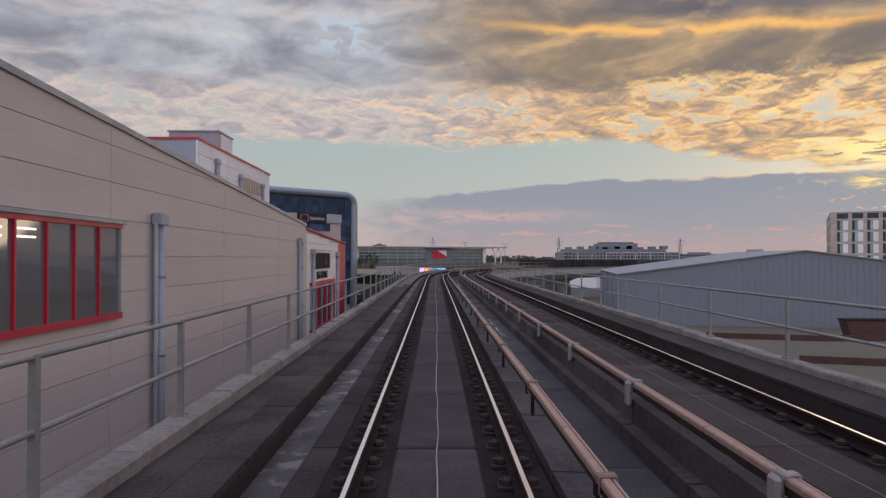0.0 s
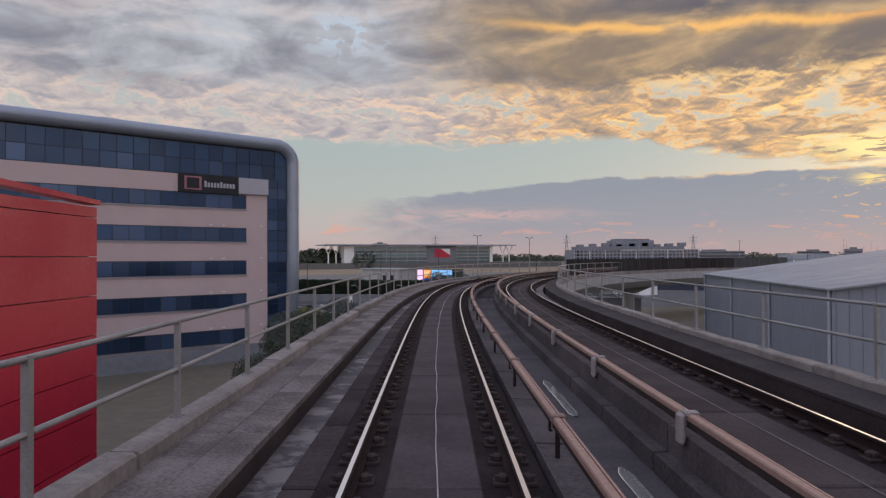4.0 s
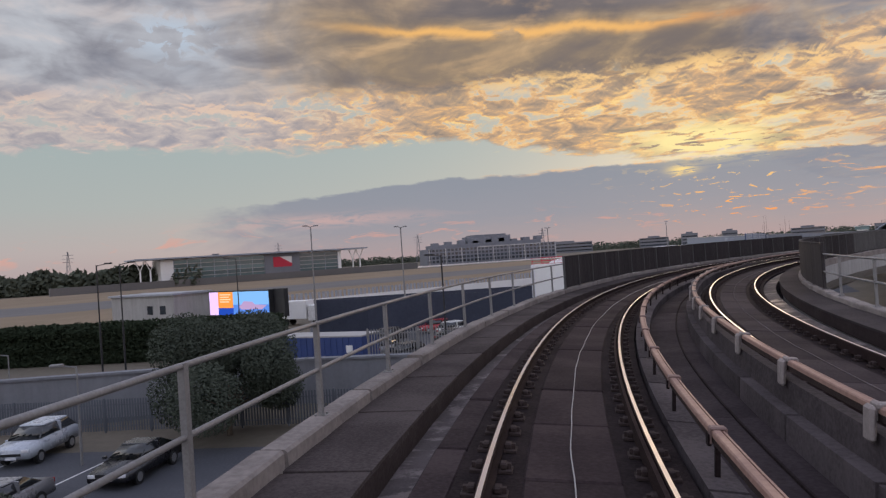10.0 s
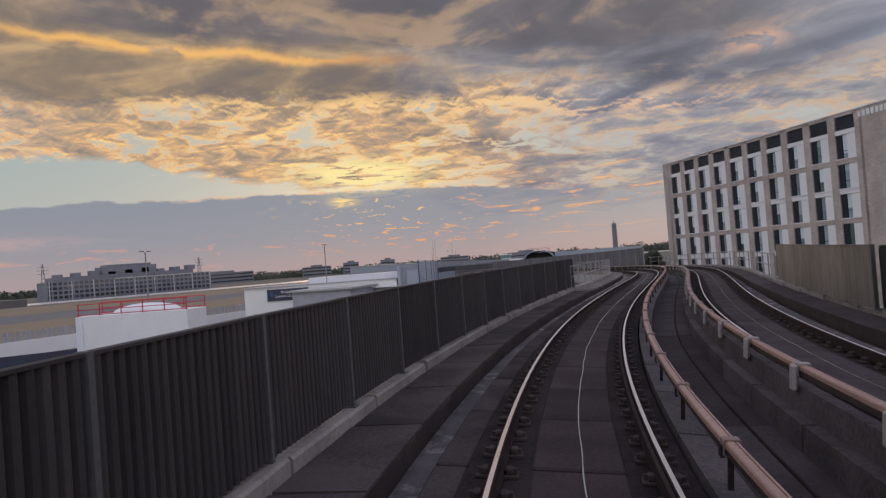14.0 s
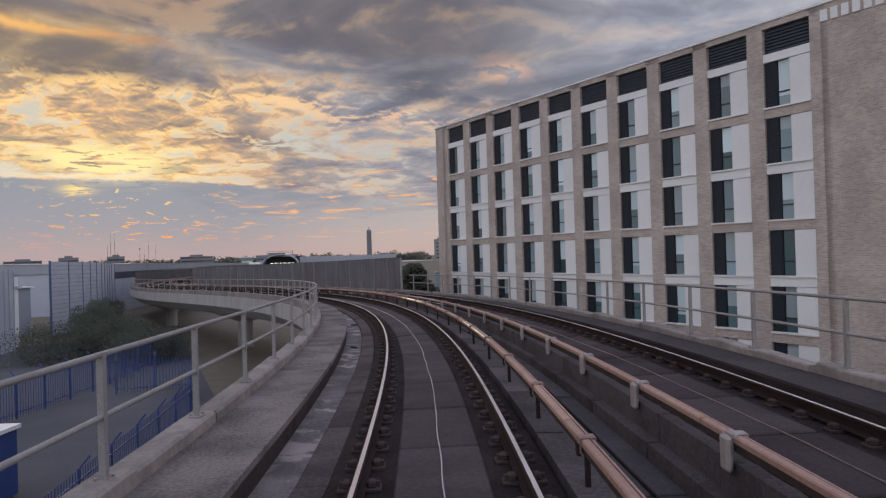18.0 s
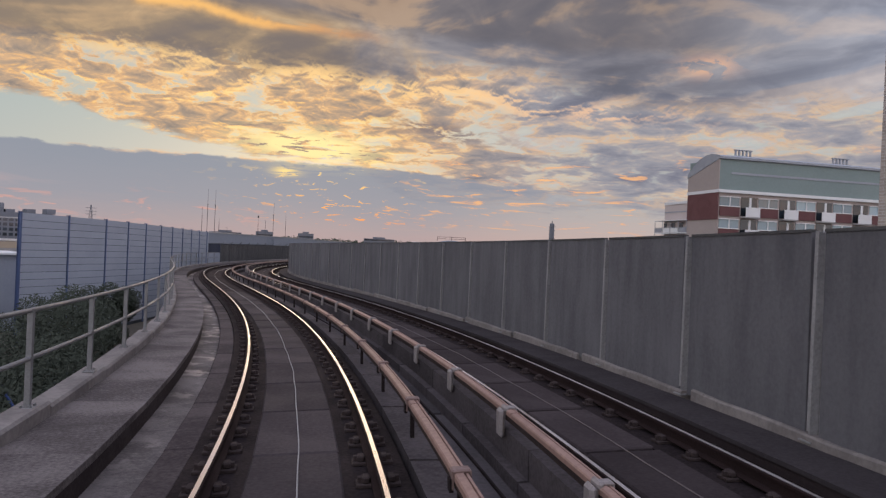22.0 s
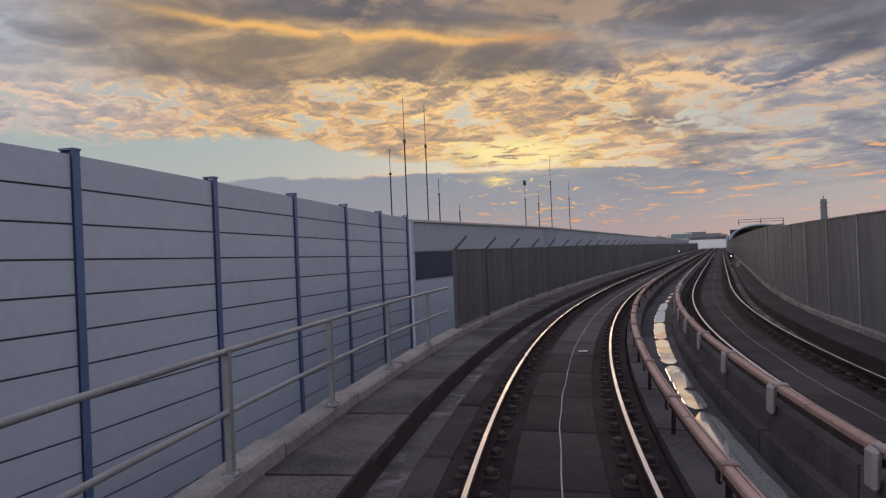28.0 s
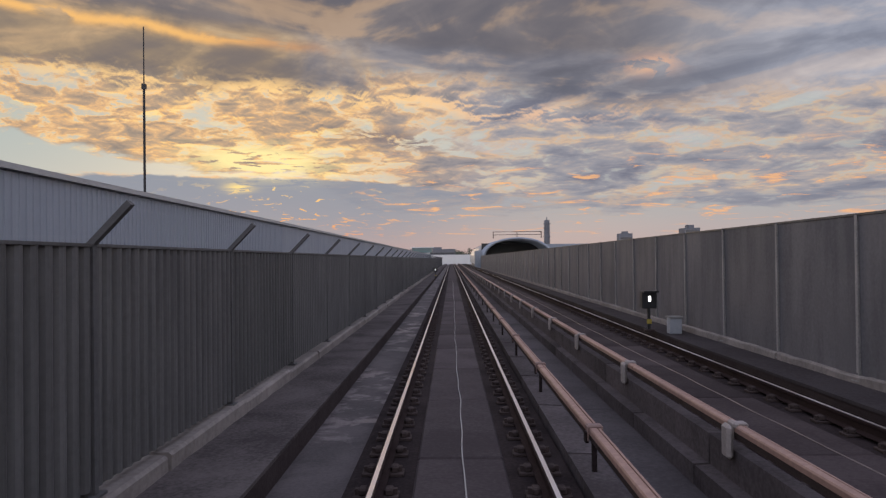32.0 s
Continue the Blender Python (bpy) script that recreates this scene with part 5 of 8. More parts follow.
# ---- pink hotel with a curved metal frame ----
def pink_hotel():
    m = upright(-14.6, 122.2, 0.0, 0.723, 0.69)
    # local: x along the face (to its far end), y up, z out
    h = empty("pink_hotel", m, label="pink rendered hotel with dark glazing in a curved metal frame", category="hotel")
    L = 34.0

    def slab(name, x0, x1, y0, y1, z0, z1, material, parent=h, label="", bevel=0.0):
        return part(name, boxes((x0, x1, y0, y1, z0, z1), bevel=bevel), material, parent, label)

    slab("wall", -L, -2.4, -6.9, 8.75, -14, 0.0, PINK)
    slab("core", -L, 0.3, -6.9, 11.6, -14, -0.3, FRAME)
    # window rows
    rows = (7.31, 4.49, 1.70, -1.12, -4.1)
    for k, top in enumerate(rows):
        w = slab("window_band", -L, -4.41, top - 1.2, top, -0.1, 0.012, BLACK)
        x = -4.5
        i = 0
        while x > -L + 1.3:
            pane = DEEPGLASS if (i * 7 + k * 3) % 5 in (0, 1, 3) else NAVYGLASS
            p = slab("pane", x - 1.16, x, top - 1.13, top - 0.07, -0.02, 0.035, pane, w)
            x -= 1.22
            i += 1
        slab("window_sill", -L, -4.35, top - 1.28, top - 1.2, -0.02, 0.1, FRAME, w)
        if k:
            for q in (2.9, 6.4, 7.5):
                slab("ledge_light", -q - 0.25, -q, top + 0.16, top + 0.22, 0.0, 0.08, PALE, h)
    # top glazing
    g = slab("top_glazing", -L, -0.45, 8.75, 11.35, -0.2, -0.02, BLACK)
    i = 0
    x = -0.5
    while x > -L + 1.3:
        slab("pane", x - 1.16, x, 8.8, 10.0, -0.03, 0.02, NAVYGLASS if i % 6 == 5 else DEEPGLASS, g)
        slab("pane", x - 1.16, x, 10.05, 11.3, -0.03, 0.02, DEEPGLASS, g)
        x -= 1.22
        i += 1
    # side strip of glazing
    g = slab("side_glazing", -2.4, -0.45, -6.9, 8.75, -0.2, -0.03, BLACK)
    for j in range(17):
        y = -6.8 + j * 0.93
        slab("pane", -2.33, -1.4, y, y + 0.87, -0.05, 0.01, NAVYGLASS if j % 3 == 0 else DEEPGLASS, g)
        slab("pane", -1.34, -0.5, y, y + 0.87, -0.05, 0.01, NAVYGLASS if j % 6 == 3 else DEEPGLASS, g)
    # frame: a rounded band that turns down at the corner
    line = [(-L, 11.95), (-1.6, 11.95)]
    for q in range(1, 8):
        a = math.pi / 2 * q / 8
        line.append((-1.6 + 1.75 * math.sin(a), 10.2 + 1.75 * math.cos(a)))
    line += [(0.15, 10.2), (0.12, 2.0), (-0.1, -6.9)]
    bm = bmesh.new()
    prof = [(0.55, -14.0), (0.55, 0.15), (0.42, 0.5), (0.1, 0.68), (-0.25, 0.6), (-0.5, 0.3), (-0.55, -0.2)]
    rings = []
    for i, (x, y) in enumerate(line):
        ax, ay = line[max(0, i - 1)]
        bx, by = line[min(len(line) - 1, i + 1)]
        t = Vector((bx - ax, by - ay)).normalized()
        n = Vector((-t.y, t.x))
        rings.append([bm.verts.new((x + n.x * o, y + n.y * o, z)) for o, z in prof])
    for a, b in zip(rings, rings[1:]):
        for j in range(len(prof) - 1):
            bm.faces.new((a[j], a[j + 1], b[j + 1], b[j]))
    bm.faces.new(rings[-1])
    bmesh.ops.recalc_face_normals(bm, faces=bm.faces)
    smooth(part("curved_frame", bm, FRAME, h, "rounded grey metal frame"))
    slab("roof_unit", -16, -14.6, 12.4, 12.75, -3, -1, PIPE)
    slab("roof_unit", -12, -11.6, 12.4, 12.7, -3, -2.6, PIPE)
    # sign board: plain shapes only
    s = slab("sign_board", -10.4, -5.25, 7.28, 8.82, 0.02, 0.28, SIGN_DARK)
    slab("sign_blank", -5.25, -2.42, 7.42, 8.78, 0.02, 0.26, SIGN_GREY, h)
    bm = bmesh.new()
    box(bm, -10.0, -8.55, 7.5, 8.6, 0.28, 0.31, bevel=0.01)
    part("badge", bm, mat("sign_rose", (0.3, 0.12, 0.14), None, 0.5), s, "rose-coloured sign badge")
    part("badge_inner", boxes((-9.8, -8.75, 7.62, 8.48, 0.31, 0.33)), SIGN_DARK, s)
    part("sign_bar", boxes(*[(-8.3 + i * 0.275, -8.11 + i * 0.275, 7.78, 8.28 if i in (0, 5) else 8.16, 0.28, 0.3) for i in range(10)]), SIGN_GREY, s, "grey sign shapes")
    slab("plinth_wall", -L, 0.4, -6.9, -5.5, -13.9, 0.06, WALLC)


pink_hotel()


# ---- brick hotel with a grid of tall windows ----
def brick_hotel():
    ax, ay = -0.4587, -0.8886
    m = upright(113.2, 216.25, 0.0, ax, ay)
    h = empty("brick_hotel", m, label="buff brick hotel with a grid of tall windows and pale panels", category="hotel")
    bay, n, storey = 3.365, 10, 2.83
    top = 13.08
    first = 1.58
    W = 40.2

    def slab(name, x0, x1, y0, y1, z0, z1, material, parent=h, label="", bevel=0.0):
        return part(name, boxes((x0, x1, y0, y1, z0, z1), bevel=bevel), material, parent, label)

    # local z points away from the track on this frame, so faces sit at negative z outward
    o = OUT
    def deep(a, b):
        return sorted((a * o, b * o))

    slab("core", 0.3, W - 0.3, -6.9, top - 0.1, *deep(-0.45, -14), PALE)
    slab("end_wall", first + n * bay + 0.1, W, -6.9, top, *deep(-14.2, 0.0), BRICK)
    slab("corner_pier", 0, first - 0.1, -6.9, top, *deep(-14, 0.0), BRICK)
    for i in range(n + 1):
        x = first + i * bay
        slab("pier", x - 0.45, x + 0.45, -6.9, top, *deep(-0.5, 0.0), BRICK)
    slab("parapet", first, first + n * bay, top - 0.32, top, *deep(-0.5, 0.0), BRICK)
    slab("coping", -0.1, W + 0.1, top, top + 0.1, *deep(-14.2, 0.06), PALE)
    tops = [11.05 - k * storey for k in range(7)]
    # one louvred vent panel, shared by all the windows
    bm = boxes((0.0, 0.66, 0.04, 2.3, *deep(-0.32, -0.17)))
    for q in range(23):
        y = 0.09 + q * 0.096
        box(bm, 0.02, 0.64, y, y + 0.035, *deep(-0.2, -0.1))
    vent = bpy.data.meshes.new("louvre_panel")
    bm.to_mesh(vent)
    bm.free()
    vent.materials.append(NAVY)
    for k, t in enumerate(tops):
        y1, y0 = t, t - 2.32
        if k < 6:
            for i in range(n):
                x0, x1 = first + i * bay + 0.45, first + (i + 1) * bay - 0.45
                if k == 0:
                    lv = slab("louvre", x0, x1, y1 + 0.42, top - 0.32, *deep(-0.45, -0.25), NAVY)
                    for q in range(7):
                        y = y1 + 0.48 + q * 0.165
                        slab("blade", x0 + 0.03, x1 - 0.03, y, y + 0.1, *deep(-0.26, -0.16), NAVY, lv)
                slab("spandrel", x0, x1, y1, y1 + 0.42 if k == 0 else y1 + storey - 2.32, *deep(-0.5, -0.03), BRICK if k % 2 else PALE)
                w = slab("window", x0, x1, y0, y1, *deep(-0.5, -0.3), BLACK)
                d = x0 + 0.66
                hang("louvre_panel", vent, w, "", Matrix.Translation((x0, y0, 0)))
                # upper pane paled: painted sky reflection together with drawn blinds
                pale_drop = (0.0, 1.55, 1.1, 1.75, 0.6, 1.3)[(i * 5 + k * 7) % 6]
                slab("pane", d + 0.04, d + 0.68, y0 + 0.05, y1 - 0.03 - pale_drop, *deep(-0.3, -0.22), TEAL if k > 3 or (i * 3 + k) % 5 == 0 else BLUEGLASS, w)
                if pale_drop:
                    slab("pane", d + 0.04, d + 0.68, y1 - 0.03 - pale_drop, y1 - 0.03, *deep(-0.3, -0.225), SKYBLINDGLASS, w, "pane with a pale blind drawn behind it")
                slab("transom", d + 0.02, d + 0.7, y0 + 0.72, y0 + 0.78, *deep(-0.26, -0.18), BLACK, w)
                slab("pale_panel", d + 0.72, x1, y0 + 0.04, y1 - 0.02, *deep(-0.32, -0.06), PALE, w)
                slab("window_sill", x0, x1, y0 - 0.05, y0 + 0.03, *deep(-0.4, 0.05), PALE, w)
    # side face beyond the corner
    for k in range(5):
        for i in range(4):
            z1 = -1.3 - i * 3.15
            w = part("side_window", boxes((W - 0.05, W + 0.03, tops[k] - 2.32, tops[k], *deep(z1 - 2.35, z1))), NAVY, h)
            part("pane", boxes((W, W + 0.05, tops[k] - 2.27, tops[k] - 0.05, *deep(z1 - 1.2, z1 - 0.6))), BLUEGLASS, w)
            part("pale_panel", boxes((W, W + 0.07, tops[k] - 2.28, tops[k] - 0.04, *deep(z1 - 2.33, z1 - 1.22))), PALE, w)
            if k == 0:
                part("louvre", boxes((W - 0.05, W + 0.04, tops[0] + 0.45, top - 0.3, *deep(z1 - 2.35, z1))), NAVY, h)
    slab("plinth", -0.05, W + 0.05, -6.9, -5.2, *deep(-14.25, 0.04), PALE)
    # name as plain bars high on the blank wall
    for i in range(9):
        part("sign_bar", boxes((35.35 + i * 0.5, 35.35 + i * 0.5 + 0.34, top - 0.82, top - 0.28, *deep(0.0, 0.06))), PALE, h, "small pale sign shape")


OUT = 1.0
brick_hotel()


# ---- grey shed inside the bend ----
def shed():
    s = empty("shed", label="low grey metal shed with a pale shallow roof", category="warehouse")
    A, B = Vector((23.3, 102.2)), Vector((29.6, 140.4))
    u = (B - A).normalized()
    r = Vector((u.y, -u.x))
    Ls, Wd = (B - A).length, 46.0

    def P(a, b, z):
        q = A + u * a + r * b
        return (q.x, q.y, z)

    bm = bmesh.new()
    e, rg = -0.2, 2.9
    pts = [P(0, 0, -6.9), P(0, 0, e), P(0, Wd / 2, rg), P(0, Wd, e), P(0, Wd, -6.9)]
    far = [P(Ls, 0, -6.9), P(Ls, 0, e), P(Ls, Wd / 2, rg), P(Ls, Wd, e), P(Ls, Wd, -6.9)]
    a = [bm.verts.new(p) for p in pts]
    b = [bm.verts.new(p) for p in far]
    bm.faces.new(a)
    bm.faces.new(b[::-1])
    bm.faces.new((a[0], a[1], b[1], b[0]))
    bm.faces.new((a[3], a[4], b[4], b[3]))
    bmesh.ops.recalc_face_normals(bm, faces=bm.faces)
    part("wall", bm, SHED_WALL, s)
    for side in (0, 1):
        b0, b1 = (-0.3, Wd / 2) if side == 0 else (Wd / 2, Wd + 0.3)
        z0, z1 = (e - 0.04, rg) if side == 0 else (rg, e - 0.04)
        n = 24
        for i in range(n):
            bm = bmesh.new()
            x0, x1 = -0.3 + (Ls + 0.6) * i / n, -0.3 + (Ls + 0.6) * (i + 1) / n - 0.05
            vs = [bm.verts.new(P(x0, b0, z0 + 0.06)), bm.verts.new(P(x1, b0, z0 + 0.06)), bm.verts.new(P(x1, b1, z1 + 0.06)), bm.verts.new(P(x0, b1, z1 + 0.06))]
            lo = [bm.verts.new(v.co - Vector((0, 0, 0.12))) for v in vs]
            bm.faces.new(vs)
            bm.faces.new(lo[::-1])
            for j in range(4):
                bm.faces.new((vs[j], lo[j], lo[(j + 1) % 4], vs[(j + 1) % 4]))
            bmesh.ops.recalc_face_normals(bm, faces=bm.faces)
            part("roof_sheet", bm, STORE_ROOF, s)
    for i in range(4):
        a0 = 0.2 + i * (Ls - 0.5) / 3
        bm = bmesh.new()
        tube(bm, P(a0, -0.12, -6.9), P(a0, -0.12, e), 0.1, n=8)
        part("downpipe", bm, PIPE, s)
    for i in range(60):
        c = 0.3 + i * 0.76
        zt = e + (rg - e) * min(c, Wd - c) / (Wd / 2) - 0.1
        bm = bmesh.new()
        v = [bm.verts.new(P(-0.05, c - 0.06, -6.9)), bm.verts.new(P(-0.05, c + 0.06, -6.9)), bm.verts.new(P(-0.05, c + 0.06, zt)), bm.verts.new(P(-0.05, c - 0.06, zt))]
        bm.faces.new(v)
        w = [bm.verts.new(q.co + Vector((u.x, u.y, 0)) * 0.045) for q in v]
        for j in range(4):
            bm.faces.new((v[j], w[j], w[(j + 1) % 4], v[(j + 1) % 4]))
        bmesh.ops.recalc_face_normals(bm, faces=bm.faces)
        part("rib", bm, SHED_WALL, s)
    part("ridge_vent", boxes((-1.2, 1.2, -0.4, 0.4, 0, 0.5)), SHED, s, m=Matrix.Translation(P(Ls * 0.6, Wd / 2, rg - 0.1)))


shed()


# ---- the land ----
GZ = -6.9


def sheet(name, pts, z, material, label, category="ground"):
    bm = bmesh.new()
    bm.faces.new([bm.verts.new((x, y, z)) for x, y in pts])
    bmesh.ops.recalc_face_normals(bm, faces=bm.faces)
    for f in bm.faces:
        if f.normal.z < 0:
            f.normal_flip()
    return tagged(link(name, bm, material), label, category, kind="structure")


sheet("ground", [(-3500, -1500), (3500, -1500), (3500, 4500), (-3500, 4500)], GZ, LAND, "bare earth and scrub reaching to the horizon")
sheet("car_park", [(-60, 95), (-8, 125), (2, 158), (-32, 170), (-70, 170)], GZ + 0.01, ASPHALT, "grey asphalt car park below the viaduct", "car park")
sheet("car_park", [(4, 172), (60, 185), (62, 232), (6, 232)], GZ + 0.012, ASPHALT, "asphalt car park behind the retaining wall", "car park")
sheet("road", [(-90, 172), (0, 168), (4, 186), (-90, 192)], GZ + 0.014, ASPHALT, "asphalt road behind the wall", "road")
sheet("airfield", [(-700, 232), (-20, 232), (250, 420), (500, 640), (500, 700), (-700, 520)], GZ + 0.02, STRAW, "dry straw-coloured airfield grass", "grass")
sheet("runway", [(-700, 330), (-60, 330), (420, 600), (420, 650), (-80, 400), (-700, 400)], GZ + 0.05, RUNWAY, "pale grey runway across the airfield", "runway")
sheet("water", [(-900, 690), (900, 690), (900, 780), (-900, 780)], GZ + 0.06, STEEL, "still dock water reflecting the sky", "water")

# parking bay marks
marks = empty("bay_markings", kind="structure", label="white painted parking bay lines on asphalt", category="road marking")
bm = boxes((-2.2, 2.2, -0.05, 0.05, 0, 0.004))
mk = bpy.data.meshes.new("bay_line")
bm.to_mesh(mk)
bm.free()
mk.materials.append(PAINT)
for x, y, a in ((-7.8, 143.9, -12), (-8.9, 146.8, -12), (-6.9, 141.0, -12), (-10.0, 149.8, -12), (-11.0, 159.0, 68), (-15.5, 160.5, 68), (-18.0, 161.5, 68), (-6.0, 157.5, 68), (-20.4, 147.5, 20), (-14, 147, 20), (-24.0, 147.5, 20)):
    hang("bay_line", mk, marks, "", Matrix.Translation((x, y, GZ + 0.014)) @ Matrix.Rotation(radians(a), 4, "Z"))


# ---- cars ----
CARPAINT = {k: mat("car_" + k, c, tuple(v * 0.8 for v in c), 0.28, 0.1, grain=4, blotch=0.5, bump=0.0, spec=0.6) for k, c in dict(white=(0.62, 0.61, 0.6), black=(0.018, 0.018, 0.022), grey=(0.2, 0.2, 0.21), blue=(0.025, 0.04, 0.09), silver=(0.42, 0.45, 0.5), red=(0.3, 0.02, 0.025)).items()}
TYRE = mat("tyre", (0.02, 0.02, 0.02), (0.012, 0.012, 0.012), 0.9, bump=0.1)
RIM = mat("rim", (0.45, 0.45, 0.46), (0.3, 0.3, 0.31), 0.4, 0.8, bump=0.0)
LAMP_RED = mat("tail_lamp", (0.3, 0.01, 0.012), (0.2, 0.01, 0.01), 0.3, bump=0.0)
LAMP_W = mat("head_lamp", (0.7, 0.7, 0.72), (0.5, 0.5, 0.52), 0.2, bump=0.0)
CARGLASS = glass("car_glass", (0.012, 0.014, 0.016), 0.05)
STYLES = {
    "hatchback": ((4.2, 1.78), [(-2.1, 0.35), (-2.1, 0.62), (-2.02, 0.78), (-1.15, 0.95), (1.65, 1.0), (2.05, 0.85), (2.1, 0.35)], [(-1.2, 0.93), (-0.35, 1.42), (1.2, 1.47), (1.85, 0.99)]),
    "saloon": ((4.7, 1.82), [(-2.35, 0.33), (-2.35, 0.6), (-2.25, 0.75), (-1.2, 0.93), (1.5, 0.98), (2.3, 0.93), (2.35, 0.35)], [(-1.15, 0.92), (-0.3, 1.38), (0.85, 1.4), (1.75, 0.97)]),
    "suv": ((4.5, 1.86), [(-2.25, 0.42), (-2.25, 0.8), (-2.15, 0.98), (-1.25, 1.1), (1.85, 1.15), (2.22, 1.0), (2.25, 0.42)], [(-1.3, 1.08), (-0.55, 1.62), (1.5, 1.68), (2.1, 1.12)]),
}


def car(style, paint, label):
    (ln, wd), side, roof = STYLES[style]
    c = empty("car", label=label, category="car")
    h = wd / 2

    def shell(outline, w0, w1, zmid, material, name, parent=c):
        bm = bmesh.new()
        a, b = [], []
        top = max(z for _, z in outline)
        low = min(z for _, z in outline)
        for y, z in outline:
            w = w0 + (w1 - w0) * (z - low) / (top - low)
            a.append(bm.verts.new((-w, y, z)))
            b.append(bm.verts.new((w, y, z)))
        bm.faces.new(a)
        bm.faces.new(b[::-1])
        for i in range(len(a)):
            j = (i + 1) % len(a)
            bm.faces.new((a[j], a[i], b[i], b[j]))
        bmesh.ops.recalc_face_normals(bm, faces=bm.faces)
        bmesh.ops.bevel(bm, geom=list(bm.edges), offset=0.05, segments=2, affect="EDGES")
        return smooth(part(name, bm, material, parent))

    body = shell(side, h, h * 0.93, 0, CARPAINT[paint], "body")
    shell(roof, h * 0.9, h * 0.68, 0, CARGLASS, "glasshouse")
    (y1, z1), (y2, z2) = roof[1], roof[2]
    part("roof", boxes((-h * 0.7, h * 0.7, y1 + 0.05, y2 - 0.02, min(z1, z2) - 0.03, max(z1, z2) + 0.015), bevel=0.03), CARPAINT[paint], c)
    for q in (-1, 1):
        for y in (y1 + 0.55 * (y2 - y1),):
            part("pillar", boxes((min(q * h * 0.68, q * h * 0.9), max(q * h * 0.68, q * h * 0.9), y - 0.05, y + 0.05, side[3][1] - 0.05, z1), bevel=0.01), CARPAINT[paint], c)
        part("mirror", boxes((min(q * h, q * (h + 0.16)), max(q * h, q * (h + 0.16)), -1.0, -0.82, 0.95, 1.08), bevel=0.02), CARPAINT[paint], c)
        x0, x1 = sorted((q * h * 0.55, q * h * 0.92))
        part("headlight", boxes((x0, x1, side[1][0] - 0.015, side[1][0] + 0.12, side[1][1] - 0.06, side[1][1] + 0.08), bevel=0.02), LAMP_W, c)
        part("tail_light", boxes((x0, x1, ln / 2 - 0.14, ln / 2 + 0.012, 0.72, 0.9), bevel=0.02), LAMP_RED, c)
        for y in (-ln * 0.3, ln * 0.29):
            bm = bmesh.new()
            tube(bm, (q * (h - 0.2), y, 0.32), (q * (h + 0.01), y, 0.32), 0.32, n=18)
            t = part("wheel", bm, TYRE, c)
            bm = bmesh.new()
            tube(bm, (q * (h - 0.02), y, 0.32), (q * (h + 0.022), y, 0.32), 0.2, n=12)
            part("rim", bm, RIM, t)
    part("plate", boxes((-0.26, 0.26, side[0][0] - 0.02, side[0][0], 0.42, 0.53)), LAMP_W, c)
    part("grille", boxes((-0.5, 0.5, side[0][0] - 0.012, side[0][0] + 0.1, 0.58, 0.7)), BLACK, c)
    return c


made = {}
for style, paint, x, y, turn, words in (
    ("suv", "blue", -32.8, 162.0, 12, "dark blue people carrier parked beside the grass"),
    ("suv", "white", -29.7, 163.7, 166, "white hatch-backed car parked by the trees"),
    ("hatchback", "blue", -22.6, 150.4, 40, "dark blue hatchback parked in the open bay"),
    ("suv", "black", -22.3, 164.6, -14, "black estate car parked against the railings"),
    ("suv", "grey", -19.2, 163.4, -12, "grey crossover parked against the railings"),
    ("hatchback", "black", -16.0, 151.4, -24, "black hatchback parked across the lane"),
    ("saloon", "white", -13.2, 161.3, -12, "white saloon car parked against the railings"),
    ("suv", "silver", -9.3, 161.6, -14, "silver people carrier parked at the row's end"),
    ("saloon", "black", -3.4, 155.8, -20, "black saloon parked by the round bush"),
    ("saloon", "grey", -7.6, 151.5, -18, "grey saloon parked below the viaduct"),
    ("suv", "black", 12.7, 194.3, -52, "black estate parked in the rear yard"),
    ("saloon", "white", 9.0, 189.5, 130, "white car parked beside the blue cabin"),
    ("saloon", "grey", 11.8, 187.2, 140, "grey saloon parked in the rear yard"),
    ("suv", "black", 12.4, 180.6, -60, "black car behind the pale railings"),
    ("hatchback", "red", 19.6, 202.0, -80, "red hatchback at the back of the yard"),
    ("suv", "white", 20.6, 196.2, 120, "white car in the yard's middle row"),
    ("suv", "white", 24.0, 191.0, -42, "white off-road car in the yard"),
    ("hatchback", "black", 19.2, 191.0, 125, "black hatchback in the yard's middle row"),
    ("saloon", "black", 27.0, 189.8, -45, "black car parked close to the fence"),
    ("hatchback", "silver", 26.0, 184.6, -40, "silver car behind the pale railings"),
    ("saloon", "white", 27.5, 196.5, 60, "white saloon in the far row"),
    ("suv", "grey", 31.0, 193.0, 60, "grey car in the far row"),
):
    m = Matrix.Translation((x, y, GZ + 0.012)) @ Matrix.Rotation(radians(turn), 4, "Z")
    key = (style, paint)
    if key not in made:
        c = made[key] = car(style, paint, words)
        c.matrix_basis = m
    else:
        c = copy_thing(made[key], m)
        c["label"] = words
    c["group"] = "cars in the car parks"


# ---- walls, railings and street furniture of the car park ----
def wall_run(name, pts, z1, thick, material, label, cope=0.0):
    w = empty(name, label=label, category="wall")
    for (x0, y0), (x1, y1) in zip(pts, pts[1:]):
        a = Vector((x1 - x0, y1 - y0))
        ln = a.length
        m = Matrix.Translation((x0, y0, GZ)) @ Matrix.Rotation(math.atan2(a.y, a.x), 4, "Z")
        part("wall_length", boxes((0, ln, -thick / 2, thick / 2, 0, z1 - GZ - 0.15)), material, w, m=m)
        if cope:
            part("coping", boxes((-0.05, ln + 0.05, -thick / 2 - cope, thick / 2 + cope, z1 - GZ - 0.15, z1 - GZ)), material, w, m=m)
    return w


